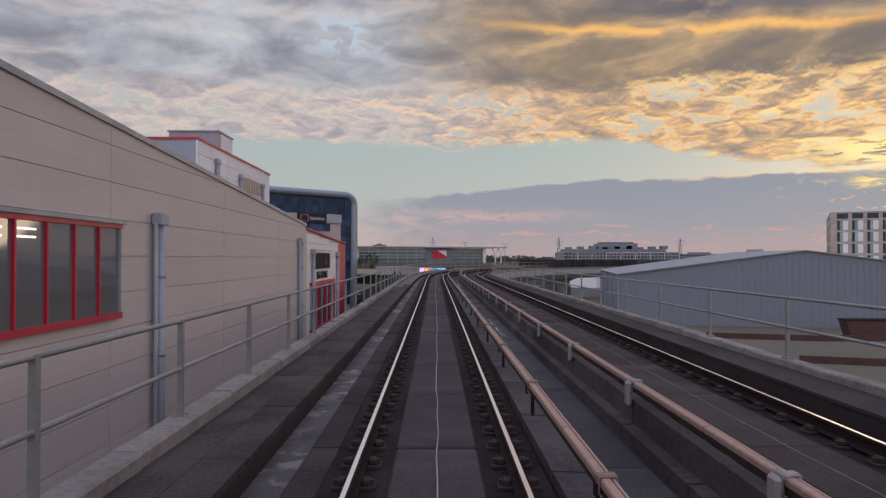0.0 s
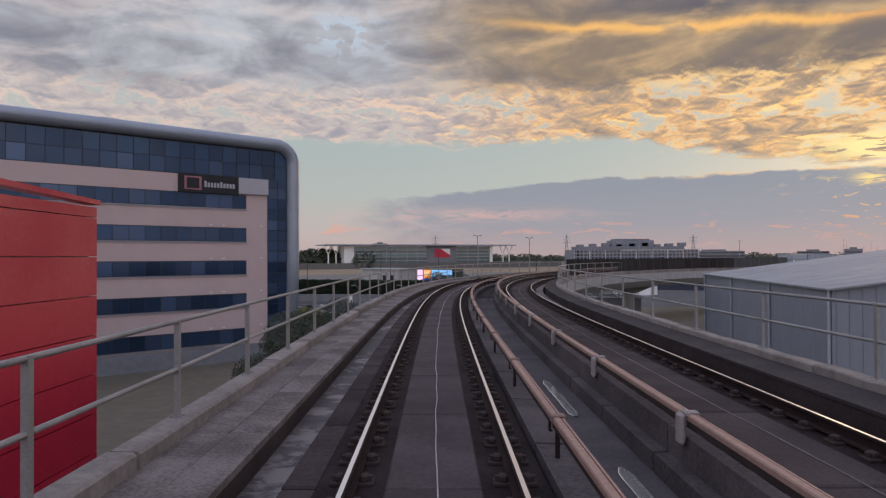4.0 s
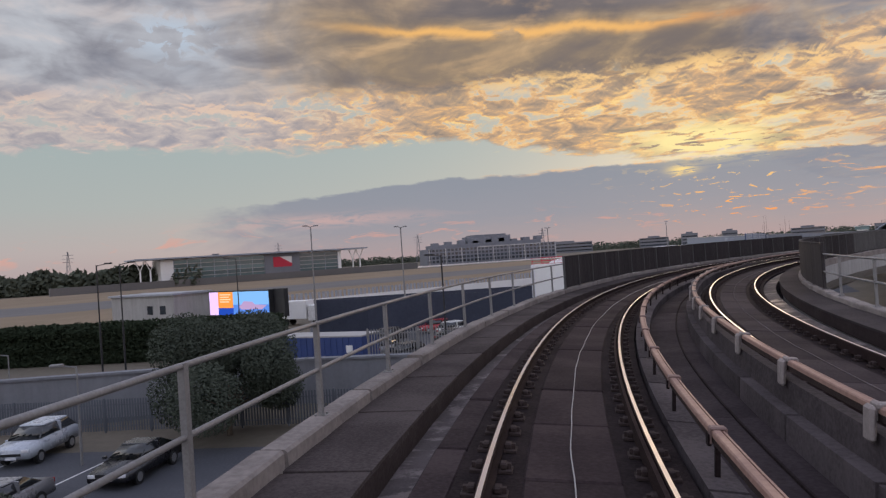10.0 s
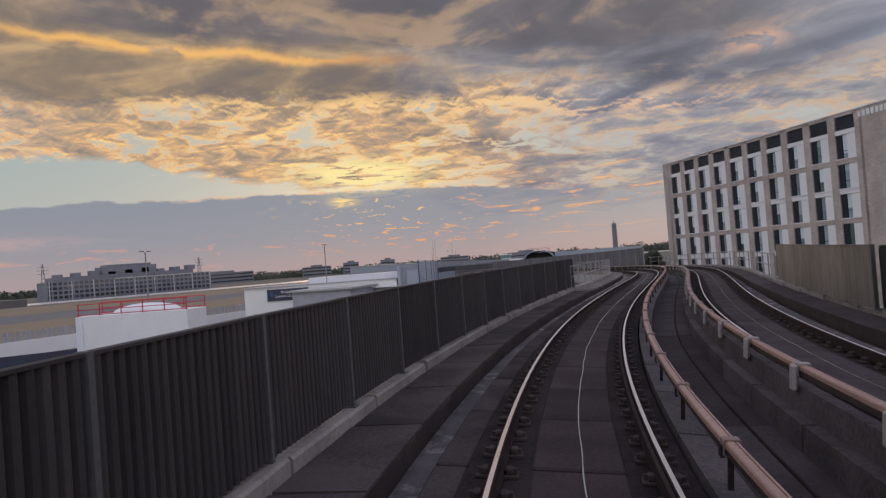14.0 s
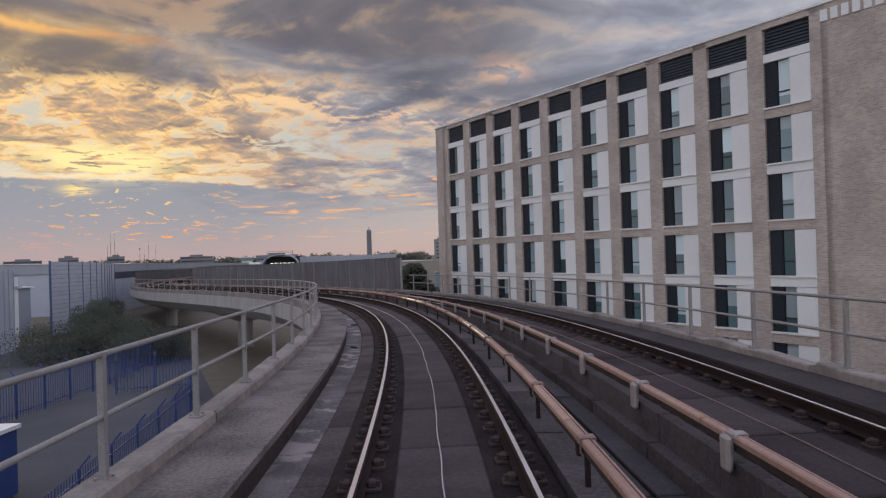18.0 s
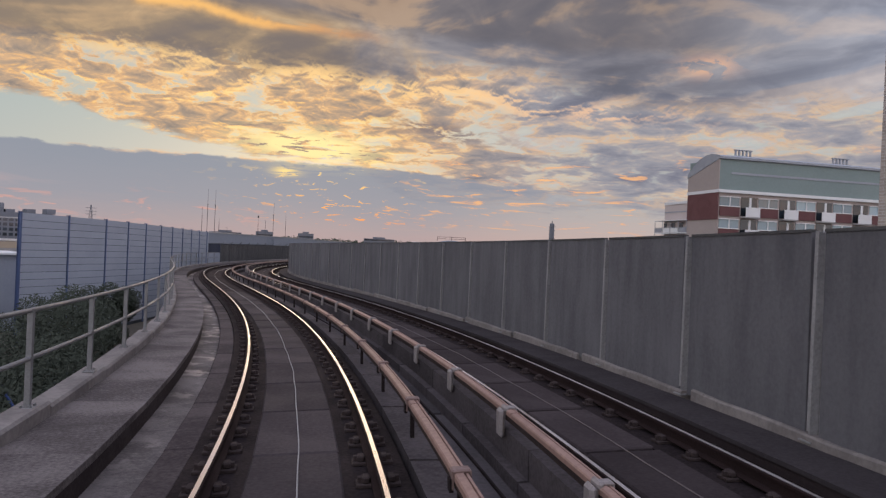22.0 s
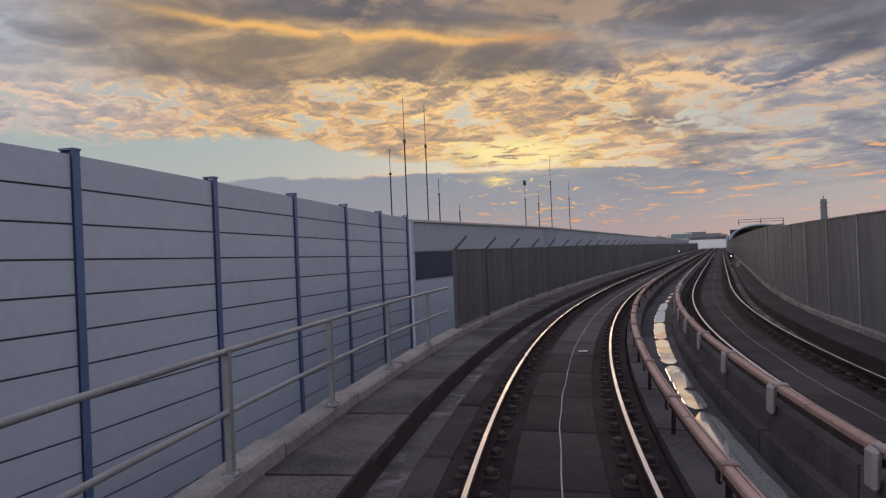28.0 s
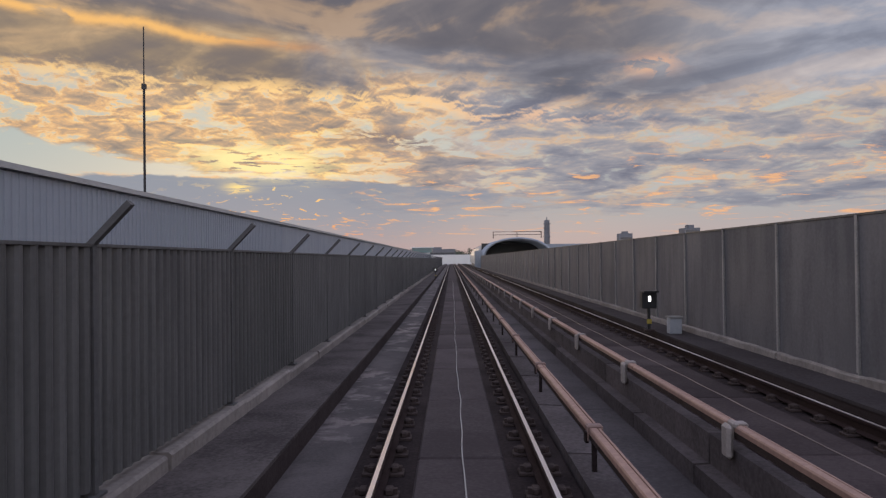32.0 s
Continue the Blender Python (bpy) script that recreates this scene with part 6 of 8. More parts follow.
wall_run("retaining_wall", [(-29.5, 168.5), (-26.5, 173.2), (4.3, 168.0), (14.0, 164.1), (27.0, 158.0)], -4.05, 0.5, WALLC, "long stained concrete retaining wall beside the car park", 0.1)
wall_run("boundary_wall", [(-60, 176), (-31.5, 170.5), (-29.5, 168.5)], -4.6, 0.4, WALLC, "low pale boundary wall by the road", 0.06)


CORRU = mat("pale_blue_sheet", (0.33, 0.41, 0.46), (0.27, 0.34, 0.39), 0.5, grain=6, blotch=0.4, bump=0.05)
RAILGREY = mat("slate_grey_steel", (0.09, 0.1, 0.12), (0.06, 0.066, 0.08), 0.6, grain=14, blotch=0.8, bump=0.05)


def railing(pts, high, pitch, material, label, name="palisade_fence", lean=0.0, fill=0.3):
    """Upright pales on two rails; one mesh a bay."""
    f = empty(name, label=label, category="fence")
    for (x0, y0), (x1, y1) in zip(pts, pts[1:]):
        a = Vector((x1 - x0, y1 - y0))
        n = max(1, round(a.length / 2.75))
        bay = a.length / n
        bm = bmesh.new()
        k = int(bay / pitch)
        for i in range(k):
            x = (i + 0.5) * bay / k
            box(bm, x - pitch * fill, x + pitch * fill, -0.01, 0.01, 0.1, high)
        for z in (0.35, high - 0.35):
            box(bm, 0, bay, 0.01, 0.05, z, z + 0.05)
        me = bpy.data.meshes.new("bay")
        bm.to_mesh(me)
        bm.free()
        me.materials.append(material)
        bm = bmesh.new()
        box(bm, -0.04, 0.04, -0.04, 0.04, 0, high + 0.05)
        if lean:
            box(bm, -0.03, 0.03, -0.03, 0.03, 0, lean, Matrix.Translation((0, 0, high)) @ Matrix.Rotation(radians(-40), 4, "X"))
        po = bpy.data.meshes.new("post")
        bm.to_mesh(po)
        bm.free()
        po.materials.append(material)
        for i in range(n):
            q = Vector((x0, y0)) + a * (i / n)
            m = Matrix.Translation((q.x, q.y, GZ)) @ Matrix.Rotation(math.atan2(a.y, a.x), 4, "Z")
            hang("bay", me, f, "", m)["kind"] = "stuff"
            hang("post", po, f, "", m)
    return f


railing([(-25.5, 171.6), (-4.5, 164.6), (5.6, 161.2), (15.0, 157.5)], 1.9, 0.16, RAILGREY, "grey palisade railings in front of the retaining wall")
railing([(8.2, 167.3), (14.3, 164.9), (27.0, 159.0)], 4.4, 0.18, GALV, "pale palisade railings round the rear yard", fill=0.2)
railing([(88.0, 226.4), (91.5, 223.0), (84.0, 214.0), (70.0, 203.0)], 2.3, 0.2, BLUEP, "blue steel railings with angled tops", lean=0.55, fill=0.12)
railing([(60.0, 214.0), (88.0, 229.0), (104.0, 240.0)], 2.4, 0.24, BLUEP, "blue steel yard fence with angled tops", lean=0.5, fill=0.1)


def lamp_post(x, y, z, arms, material, label, reach=0.9, thin=0.07, face=0.0):
    p = empty("lamp_post", Matrix.Translation((x, y, GZ)) @ Matrix.Rotation(radians(face), 4, "Z"), label=label, category="street lamp")
    h = z - GZ
    bm = bmesh.new()
    tube(bm, (0, 0, 0), (0, 0, h * 0.45), thin * 1.25, n=10)
    tube(bm, (0, 0, h * 0.45), (0, 0, h), thin * 0.8, n=10)
    part("pole", bm, material, p)
    for q in arms:
        bm = bmesh.new()
        tube(bm, (0, 0, h - 0.05), (q * reach, 0, h + 0.08), 0.035, n=6)
        part("arm", bm, material, p)
        part("lamp_head", boxes((min(q * reach * 0.8, q * (reach + 0.45)), max(q * reach * 0.8, q * (reach + 0.45)), -0.16, 0.16, h + 0.04, h + 0.17), bevel=0.03), material, p)
    return p


for i, (x, y, z, f) in enumerate(((6.1, 206.0, 6.3, 30), (18.05, 214.35, 6.0, 30), (52.4, 250.9, 5.8, 40), (85.9, 265.2, 6.1, 45))):
    lamp_post(x, y, z, (-1, 1), GALV, "tall grey lighting column with twin floodlights", 0.55, 0.1, f)["group"] = "tall lighting columns"
for x, y, z, f in ((-35.0, 191.1, 3.5, 0), (-36.5, 206.1, 3.0, 0), (-25.0, 182.4, 3.2, 0), (-10.7, 186.9, 3.0, 0), (-12.4, 186.4, 3.0, 0), (-2.0, 199.0, 3.0, 180), (-47.0, 196.0, 3.2, 0), (13.6, 168.5, 1.9, 200)):
    lamp_post(x, y, z, (1,), BLACK, "black street lamp with a single arm", 0.8, 0.07, f)["group"] = "black street lamps"
for x, y, z in ((-27.0, 176.0, -3.0), (-15.0, 174.0, -2.8), (-6.5, 158.6, -2.2)):
    lamp_post(x, y, z, (-1,), GALV, "low grey lamp on a short column", 0.7, 0.05)

sg = empty("parking_sign", Matrix.Translation((-15.2, 166.2, GZ)), label="small white notice on a grey pole", category="sign")
bm = bmesh.new()
tube(bm, (0, 0, 0), (0, 0, 2.9), 0.04, n=8)
part("pole", bm, GALV, sg)
part("board", boxes((-0.3, 0.3, -0.07, -0.04, 1.9, 2.9)), PALE, sg)
bn = empty("waste_bin", Matrix.Translation((-11.6, 136.6, GZ)) @ Matrix.Rotation(radians(25), 4, "Z"), label="red wheeled waste bin beside the shrubs", category="bin")
part("body", boxes((-0.55, 0.55, -0.4, 0.4, 0.15, 1.25), bevel=0.05), CARPAINT["red"], bn)
part("lid", boxes((-0.6, 0.6, -0.45, 0.45, 1.25, 1.36), bevel=0.03), CARPAINT["red"], bn)
for x in (-0.45, 0.45):
    part("wheel", boxes((x - 0.05, x + 0.05, -0.1, 0.1, 0, 0.18)), TYRE, bn)
copy_thing(bn, Matrix.Translation((-12.9, 137.4, GZ)) @ Matrix.Rotation(radians(40), 4, "Z"))


# ---- the glowing advertising screen ----
def screen():
    A, B = Vector((-7.0, 217.3)), Vector((0.75, 207.7))
    m = upright(A.x, A.y, -3.8, (B - A).x, (B - A).y)
    L = (B - A).length
    s = empty("advertising_screen", m, label="large glowing outdoor advertising screen showing a boat", category="screen")
    part("cabinet", boxes((-0.15, L + 0.15, -0.15, 3.05, -0.7, -0.02)), BLACK, s)
    part("side_wing", boxes((L + 0.2, L + 2.2, -0.2, 3.1, -1.2, -0.6)), BLACK, s)
    cols = dict(lilac=lamp_mat("screen_lilac", lin(232, 196, 250), 1.25), orange=lamp_mat("screen_orange", lin(244, 150, 70), 1.2), blue=lamp_mat("screen_blue", lin(90, 140, 230), 1.1), deep=lamp_mat("screen_deep", lin(40, 80, 190), 1.0), hull=lamp_mat("screen_hull", lin(190, 160, 205), 1.05), sky=lamp_mat("screen_sky", lin(130, 185, 245), 1.15), light=lamp_mat("screen_light", lin(250, 225, 190), 1.1))
    part("picture_block", boxes((0, L * 0.16, 0, 2.9, -0.02, 0.0)), cols["lilac"], s)
    part("picture_block", boxes((L * 0.16, L * 0.42, 0.9, 2.9, -0.02, 0.004)), cols["orange"], s)
    part("picture_block", boxes((L * 0.16, L * 0.42, 0.0, 0.9, -0.02, 0.004)), cols["deep"], s)
    part("picture_block", boxes((L * 0.42, L, 1.3, 2.9, -0.02, 0.004)), cols["sky"], s)
    part("picture_block", boxes((L * 0.42, L, 0.0, 1.3, -0.02, 0.004)), cols["blue"], s)
    bm = bmesh.new()
    vs = [bm.verts.new((L * x, y, 0.012)) for x, y in ((0.5, 1.1), (0.56, 0.7), (0.9, 0.75), (0.97, 1.25), (0.78, 1.3), (0.74, 1.65), (0.6, 1.7), (0.56, 1.3))]
    bm.faces.new(vs)
    part("picture_block", bm, cols["hull"], s)
    for i in range(4):
        part("text_bar", boxes((L * 0.19, L * (0.38 - 0.03 * (i % 2)), 2.5 - i * 0.3, 2.62 - i * 0.3, 0.0, 0.012)), cols["light"], s)
    for x in (0.6, L - 0.6):
        part("leg", boxes((x - 0.15, x + 0.15, -3.1, 0, -0.55, -0.25)), BLACK, s)


screen()
kb = empty("brick_kiosk", Matrix.Translation((-14.2, 222.0, GZ)) @ Matrix.Rotation(radians(-40), 4, "Z"), label="small grey rendered building beside the screen", category="building")
part("wall", boxes((-6.5, 5.5, -2, 4, 0, 6.0)), FASCIA, kb)
part("roof", boxes((-6.8, 5.8, -2.3, 4.3, 6.0, 6.25)), PIPE, kb)
for x in (1.0, 3.4):
    part("window", boxes((x - 0.5, x + 0.5, -2.06, -1.95, 3.6, 4.7)), DARKGLASS, kb)
part("door", boxes((-2.8, -1.6, -2.06, -1.95, 0, 2.1)), BLACK, kb)

# blue cabin, hoarding, lorry
cb = empty("site_cabin", Matrix.Translation((5.6, 185.0, GZ)) @ Matrix.Rotation(radians(-35), 4, "Z"), label="blue steel site cabin with a flat grey roof", category="cabin")
part("body", boxes((-5.2, 5.2, -1.5, 1.5, 0.1, 2.5), bevel=0.03), BLUEP, cb)
part("roof", boxes((-5.25, 5.25, -1.55, 1.55, 2.5, 2.62)), SHEDROOF, cb)
for x in (3.2,):
    part("window", boxes((x + 0.5, x + 1.1, -1.56, -1.46, 1.2, 1.8)), PALE, cb)
for i in range(17):
    part("rib", boxes((-5.1 + i * 0.6, -5.02 + i * 0.6, -1.55, -1.48, 0.2, 2.4)), BLUEP, cb)
wall_run("site_hoarding", [(6.3, 214.0), (12.5, 208.5), (19.5, 204.8), (30.5, 200.8)], -2.6, 0.15, HOARD, "tall dark navy hoarding behind the parked cars")
wall_run("site_hoarding", [(3.0, 249.5), (44.0, 241.5), (66.0, 236.0), (92.0, 252.0)], -4.3, 0.15, HOARD, "long dark blue site hoarding behind the yard")
wall_run("perimeter_barrier", [(-8, 252.0), (47.4, 275.4), (100.0, 297.0)], -4.6, 0.2, PALE, "low white airfield perimeter barrier")
railing([(-8, 252.4), (47.4, 275.8), (100.0, 297.4)], 3.4, 0.9, PIPE, "thin grey airfield perimeter fence", "wire_fence")
lr = empty("lorry", Matrix.Translation((6.8, 226.0, GZ)) @ Matrix.Rotation(radians(60), 4, "Z"), label="white lorry parked behind the screen", category="lorry")
part("cab", boxes((-1.2, 1.2, -1.1, 0.9, 0.6, 3.0), bevel=0.15), CARPAINT["white"], lr)
part("windscreen", boxes((-1.05, 1.05, -1.14, -1.05, 1.8, 2.6)), CARGLASS, lr)
part("box_body", boxes((-1.25, 1.25, 1.1, 7.2, 1.0, 3.6), bevel=0.04), PALE, lr)
for x in (-1.0, 1.0):
    for y in (-0.3, 4.6, 5.8):
        bm = bmesh.new()
        tube(bm, (x - 0.15, y, 0.5), (x + 0.15, y, 0.5), 0.5, n=14)
        part("wheel", bm, TYRE, lr)


# ---- plants ----
def foliage(name, pts, size, count, seed, material):
    """Many small bent leaf cards clustered round lobes."""
    r = random.Random(seed)
    verts, faces = [], []
    for cx, cy, cz, rad in pts:
        for _ in range(count):
            d = Vector((r.gauss(0, 1), r.gauss(0, 1), r.gauss(0, 1)))
            d.normalize()
            q = Vector((cx, cy, cz)) + d * rad * (0.45 + 0.6 * r.random() ** 0.5)
            a = Vector((r.gauss(0, 1), r.gauss(0, 1), r.gauss(0, 1))).normalized() * size * r.uniform(0.6, 1.3)
            b = a.orthogonal().normalized() * size * r.uniform(0.35, 0.6)
            n = len(verts)
            verts += [q - a, q + b, q + a, q - b]
            faces += [(n, n + 1, n + 2), (n, n + 2, n + 3)]
    me = bpy.data.meshes.new(name)
    me.from_pydata([tuple(v) for v in verts], [], faces)
    me.materials.append(material)
    return me


def tree(x, y, h, w, seed, label, leaf=None, size=0.16, count=260, trunk=True, name="tree", base=GZ, category="tree"):
    r = random.Random(seed)
    t = empty(name, Matrix.Translation((x, y, base)), label=label, category=category)
    lobes = []
    bm = bmesh.new()
    if trunk:
        tube(bm, (0, 0, 0), (0.1, 0.05, h * 0.5), 0.05 * h * 0.6, 0.02 * h * 0.6, n=9)
    for i in range(11):
        a = i * 2.4 + r.random()
        z = h * (0.34 + 0.56 * r.random()) if trunk else h * (0.2 + 0.6 * r.random())
        q = w * (0.55 - 0.35 * abs(z / h - 0.5)) * (0.6 + 0.5 * r.random())
        p = (math.cos(a) * q, math.sin(a) * q, z)
        lobes.append((*p, w * r.uniform(0.24, 0.36)))
        tube(bm, (0.05, 0, h * (0.25 if trunk else 0.02)), p, 0.012 * h, 0.004 * h, n=5)
    lobes.append((0, 0, h * 0.86, w * 0.28))
    part("trunk", bm, BARK, t)
    hang("crown", foliage("crown", lobes, size, count, seed, leaf or LEAF), t)
    return t


tree(-38.5, 186.0, 8.6, 9.5, 1, "round dark green tree beside the road", size=0.24, count=1000)
tree(-46.0, 180.0, 8.0, 8.5, 2, "spreading dark tree behind the hotel", size=0.24, count=1000)
tree(-31.6, 151.0, 11.8, 6.4, 3, "tall dark tree beside the pink hotel", size=0.22, count=1000)
tree(-35.0, 186.5, 7.0, 7.0, 4, "broad leafy tree by the street", size=0.22, count=1000)
LEAF_B = mat("leaf_grey_green", (0.066, 0.077, 0.058), (0.034, 0.041, 0.031), 0.85, grain=3, blotch=0.7, bump=0.0, spec=0.1)
tree(0.0, 161.4, 5.5, 5.2, 5, "dense round bush-like tree at the railings", leaf=LEAF_B, size=0.085, count=3600)
tree(-3.0, 136.8, 4.9, 2.9, 6, "bushy tree growing up beside the viaduct", leaf=LEAF, size=0.06, count=2400)
tree(119.5, 223.6, 7.7, 4.2, 7, "dark leafy tree beyond the noise fence", size=0.22, count=1000)
tree(127.5, 235.5, 7.5, 5.0, 8, "dark tree behind the brick hotel", size=0.22, count=1000)
for i, (x, y, h, w, lf) in enumerate(((-5.4, 90.6, 6.9, 3.6, LEAF), (-7.6, 93.5, 6.2, 3.4, LEAF), (-5.2, 96.0, 5.4, 3.0, LEAF), (-6.8, 86.5, 6.6, 3.6, LEAF), (-14.6, 136.6, 1.7, 3.6, LEAF_B), (-18.6, 135.6, 1.5, 3.0, LEAF_B), (-22.4, 154.2, 1.5, 3.4, LEAF_Y), (-19.9, 154.8, 1.4, 3.0, LEAF_Y), (-4.2, 101.5, 4.4, 2.2, LEAF), (-6.5, 122, 2.4, 3.2, LEAF), (7.6, 146.5, 5.2, 1.7, LEAF), (9.3, 149.3, 5.6, 1.2, LEAF), (104.5, 252.5, 3.5, 4.6, LEAF), (107.5, 259.0, 4.2, 4.0, LEAF), (101.0, 246.0, 2.7, 5.0, LEAF), (111.0, 262.5, 4.4, 3.0, LEAF), (96, 247, 2.3, 6, LEAF), (99, 238, 2.6, 5, LEAF))):
    lab = "low clipped yellow-green shrub in a planter" if lf is LEAF_Y else "rough green shrub below the viaduct" if h < 4 else "tall straggling shrub reaching the handrail"
    tree(x, y, h, w, 20 + i, lab, leaf=lf, size=0.05 if y < 130 else 0.085, count=3000 if y < 130 else 1100, trunk=False, name="shrub", category="shrub")

# clipped hedge behind the wall, far woods
WEED = mat("weed_leaf", (0.1, 0.13, 0.06), (0.055, 0.075, 0.035), 0.85, grain=3, blotch=0.7, bump=0.0, spec=0.1)
for i, (s, d, h, w) in enumerate(((145.2, -4.9, 6.35, 1.5), (143.9, -4.7, 5.7, 1.3))):
    q = at(s, d)
    tree(q.x, q.y, h, w, 60 + i, "straggling green weeds growing up beside the viaduct", leaf=WEED, size=0.07, count=1100, trunk=False, name="shrub", category="shrub")
LEAF_HEDGE = mat("hedge_leaf", (0.03, 0.04, 0.024), (0.016, 0.022, 0.014), 0.9, grain=3, blotch=0.7, bump=0.0, spec=0.05)
lobes = []
r = random.Random(9)
for i in range(110):
    u = i / 109
    for z in (0.7, 2.0, 3.3):
        lobes.append((-52 + u * 54, 214 - u * 20 + r.uniform(-0.1, 0.1), GZ + z + r.uniform(-0.08, 0.08), 0.95))
hg = hang("hedge", foliage("hedge", lobes, 0.2, 330, 77, LEAF_HEDGE))
tagged(hg, "long dark clipped hedge along the airfield road", "hedge", kind="stuff")
lobes = []
for i in range(330):
    a = radians(-58 + 116 * i / 329)
    d = 1150 + r.uniform(-40, 160)
    lobes.append((60 + math.sin(a) * d, 200 + math.cos(a) * d, GZ + 1 + r.uniform(-1, 2), r.uniform(8, 13)))
for i in range(120):
    lobes.append((-420 + i * 3.0 + r.uniform(-2, 2), 640 - abs(i - 60) * 0.6 + r.uniform(-8, 8), GZ + 5 + r.uniform(-2, 3), r.uniform(5, 9)))
wd = hang("woods", foliage("woods", lobes, 2.6, 190, 78, LEAF))
tagged(wd, "distant line of dark trees along the horizon", "trees", kind="stuff")


# ---- far buildings ----
def terminal():
    A, B = Vector((-80.0, 592.0)), Vector((44.0, 646.0))
    L = (B - A).length
    m = upright(A.x, A.y, GZ, (B - A).x, (B - A).y)
    t = empty("terminal_building", m, label="long glass airport building under a flat overhanging roof", category="building")

    def slab(name, x0, x1, y0, y1, z0, z1, material, parent=t):
        return part(name, boxes((x0, x1, y0, y1, z0, z1)), material, parent)

    slab("roof", -14, L + 14, 18.0, 18.9, -26, 5, FRAME)
    slab("core", 8, L - 6, 0, 17.4, -22, -0.6, FAR)
    slab("end_wall", 2, 10, 0, 17.6, -20, 0.4, PALE)
    slab("end_wall", L - 9, L - 6, 0, 17.6, -20, 0.2, PALE)
    slab("entrance", L * 0.52, L * 0.71, 0, 17.8, -10, 1.2, FAR)
    part("banner", boxes((L * 0.565, L * 0.665, 8.5, 15.5, 1.2, 1.5)), RED, t, "red banner with a white corner")
    bm = bmesh.new()
    bm.faces.new([bm.verts.new((L * x, y, 1.53)) for x, y in ((0.6, 15.5), (0.665, 15.5), (0.665, 10.5))])
    part("banner_patch", bm, PALE, t)
    for x0, x1 in ((10, L * 0.52), (L * 0.71, L - 9)):
        n = 6
        for j in range(n):
            y0 = 1.0 + j * 2.75
            slab("glazing", x0, x1, y0, y0 + 2.3, -0.6, 0.3, TEAL)
            slab("louvre_band", x0, x1, y0 + 2.3, y0 + 2.7, -0.4, 0.9, SHEDROOF)
        k = int((x1 - x0) / 8)
        for i in range(k + 1):
            x = x0 + (x1 - x0) * i / k
            slab("fin", x - 0.2, x + 0.2, 1, 17.4, 0.2, 0.6, FRAME)
    for x in (-10, -4, L + 4, L + 10):
        c = part("tree_column", boxes((x - 0.4, x + 0.4, 0, 11, -1, 0)), PALE, t)
        bm = bmesh.new()
        for q in (-3, 3):
            tube(bm, (x, 11, -0.5), (x + q, 18, -0.5), 0.3, n=6)
        part("branch", bm, PALE, c)
    slab("low_range", -60, L + 60, 0, 4.5, -4, 2, RUNWAY)


terminal()


def office():
    o = empty("office_block", Matrix.Translation((131.0, 790.0, GZ)), label="large grey dockside office block with regular windows", category="building")
    W = 133.0
    part("wall", boxes((0, W, 0, 40, 0, 15.5)), FAR, o)
    part("upper_wall", boxes((6, W - 14, 5, 36, 15.5, 19)), FAR, o)
    part("top_block", boxes((44, 88, 8, 34, 19, 25.5)), FAR, o)
    part("top_cap", boxes((48, 84, 10, 32, 25.5, 27)), FAR, o)
    for i in range(9):
        part("roof_unit", boxes((8 + i * 13.5, 14 + i * 13.5, 8, 20, 19, 21.2 + (i % 3) * 0.8)), FAR, o)
    bm = boxes((-1.3, 1.3, -0.25, 0.1, 0, 2.2))
    me = bpy.data.meshes.new("window")
    bm.to_mesh(me)
    bm.free()
    me.materials.append(DARKGLASS)
    for k in range(4):
        for i in range(34):
            hang("window", me, o, "", Matrix.Translation((2.6 + i * 3.85, 0, 1.8 + k * 3.6)))
    for i in range(9):
        x = 2 + i * 16.2
        part("pale_frame", boxes((x, x + 0.7, -0.6, 0, 0, 15.5)), SHEDROOF, o)
        if 3 <= i < 7:
            part("pale_beam", boxes((x, x + 16, -0.6, 0, 14.6, 15.4)), SHEDROOF, o)


office()


# darker than the wing's beige: shade on the gable is put into the colour
FLAT_WALL_SHADED = mat("shaded_buff_render", (0.36, 0.3, 0.275), (0.3, 0.25, 0.23), 0.85, grain=6, blotch=0.3, bump=0.1)


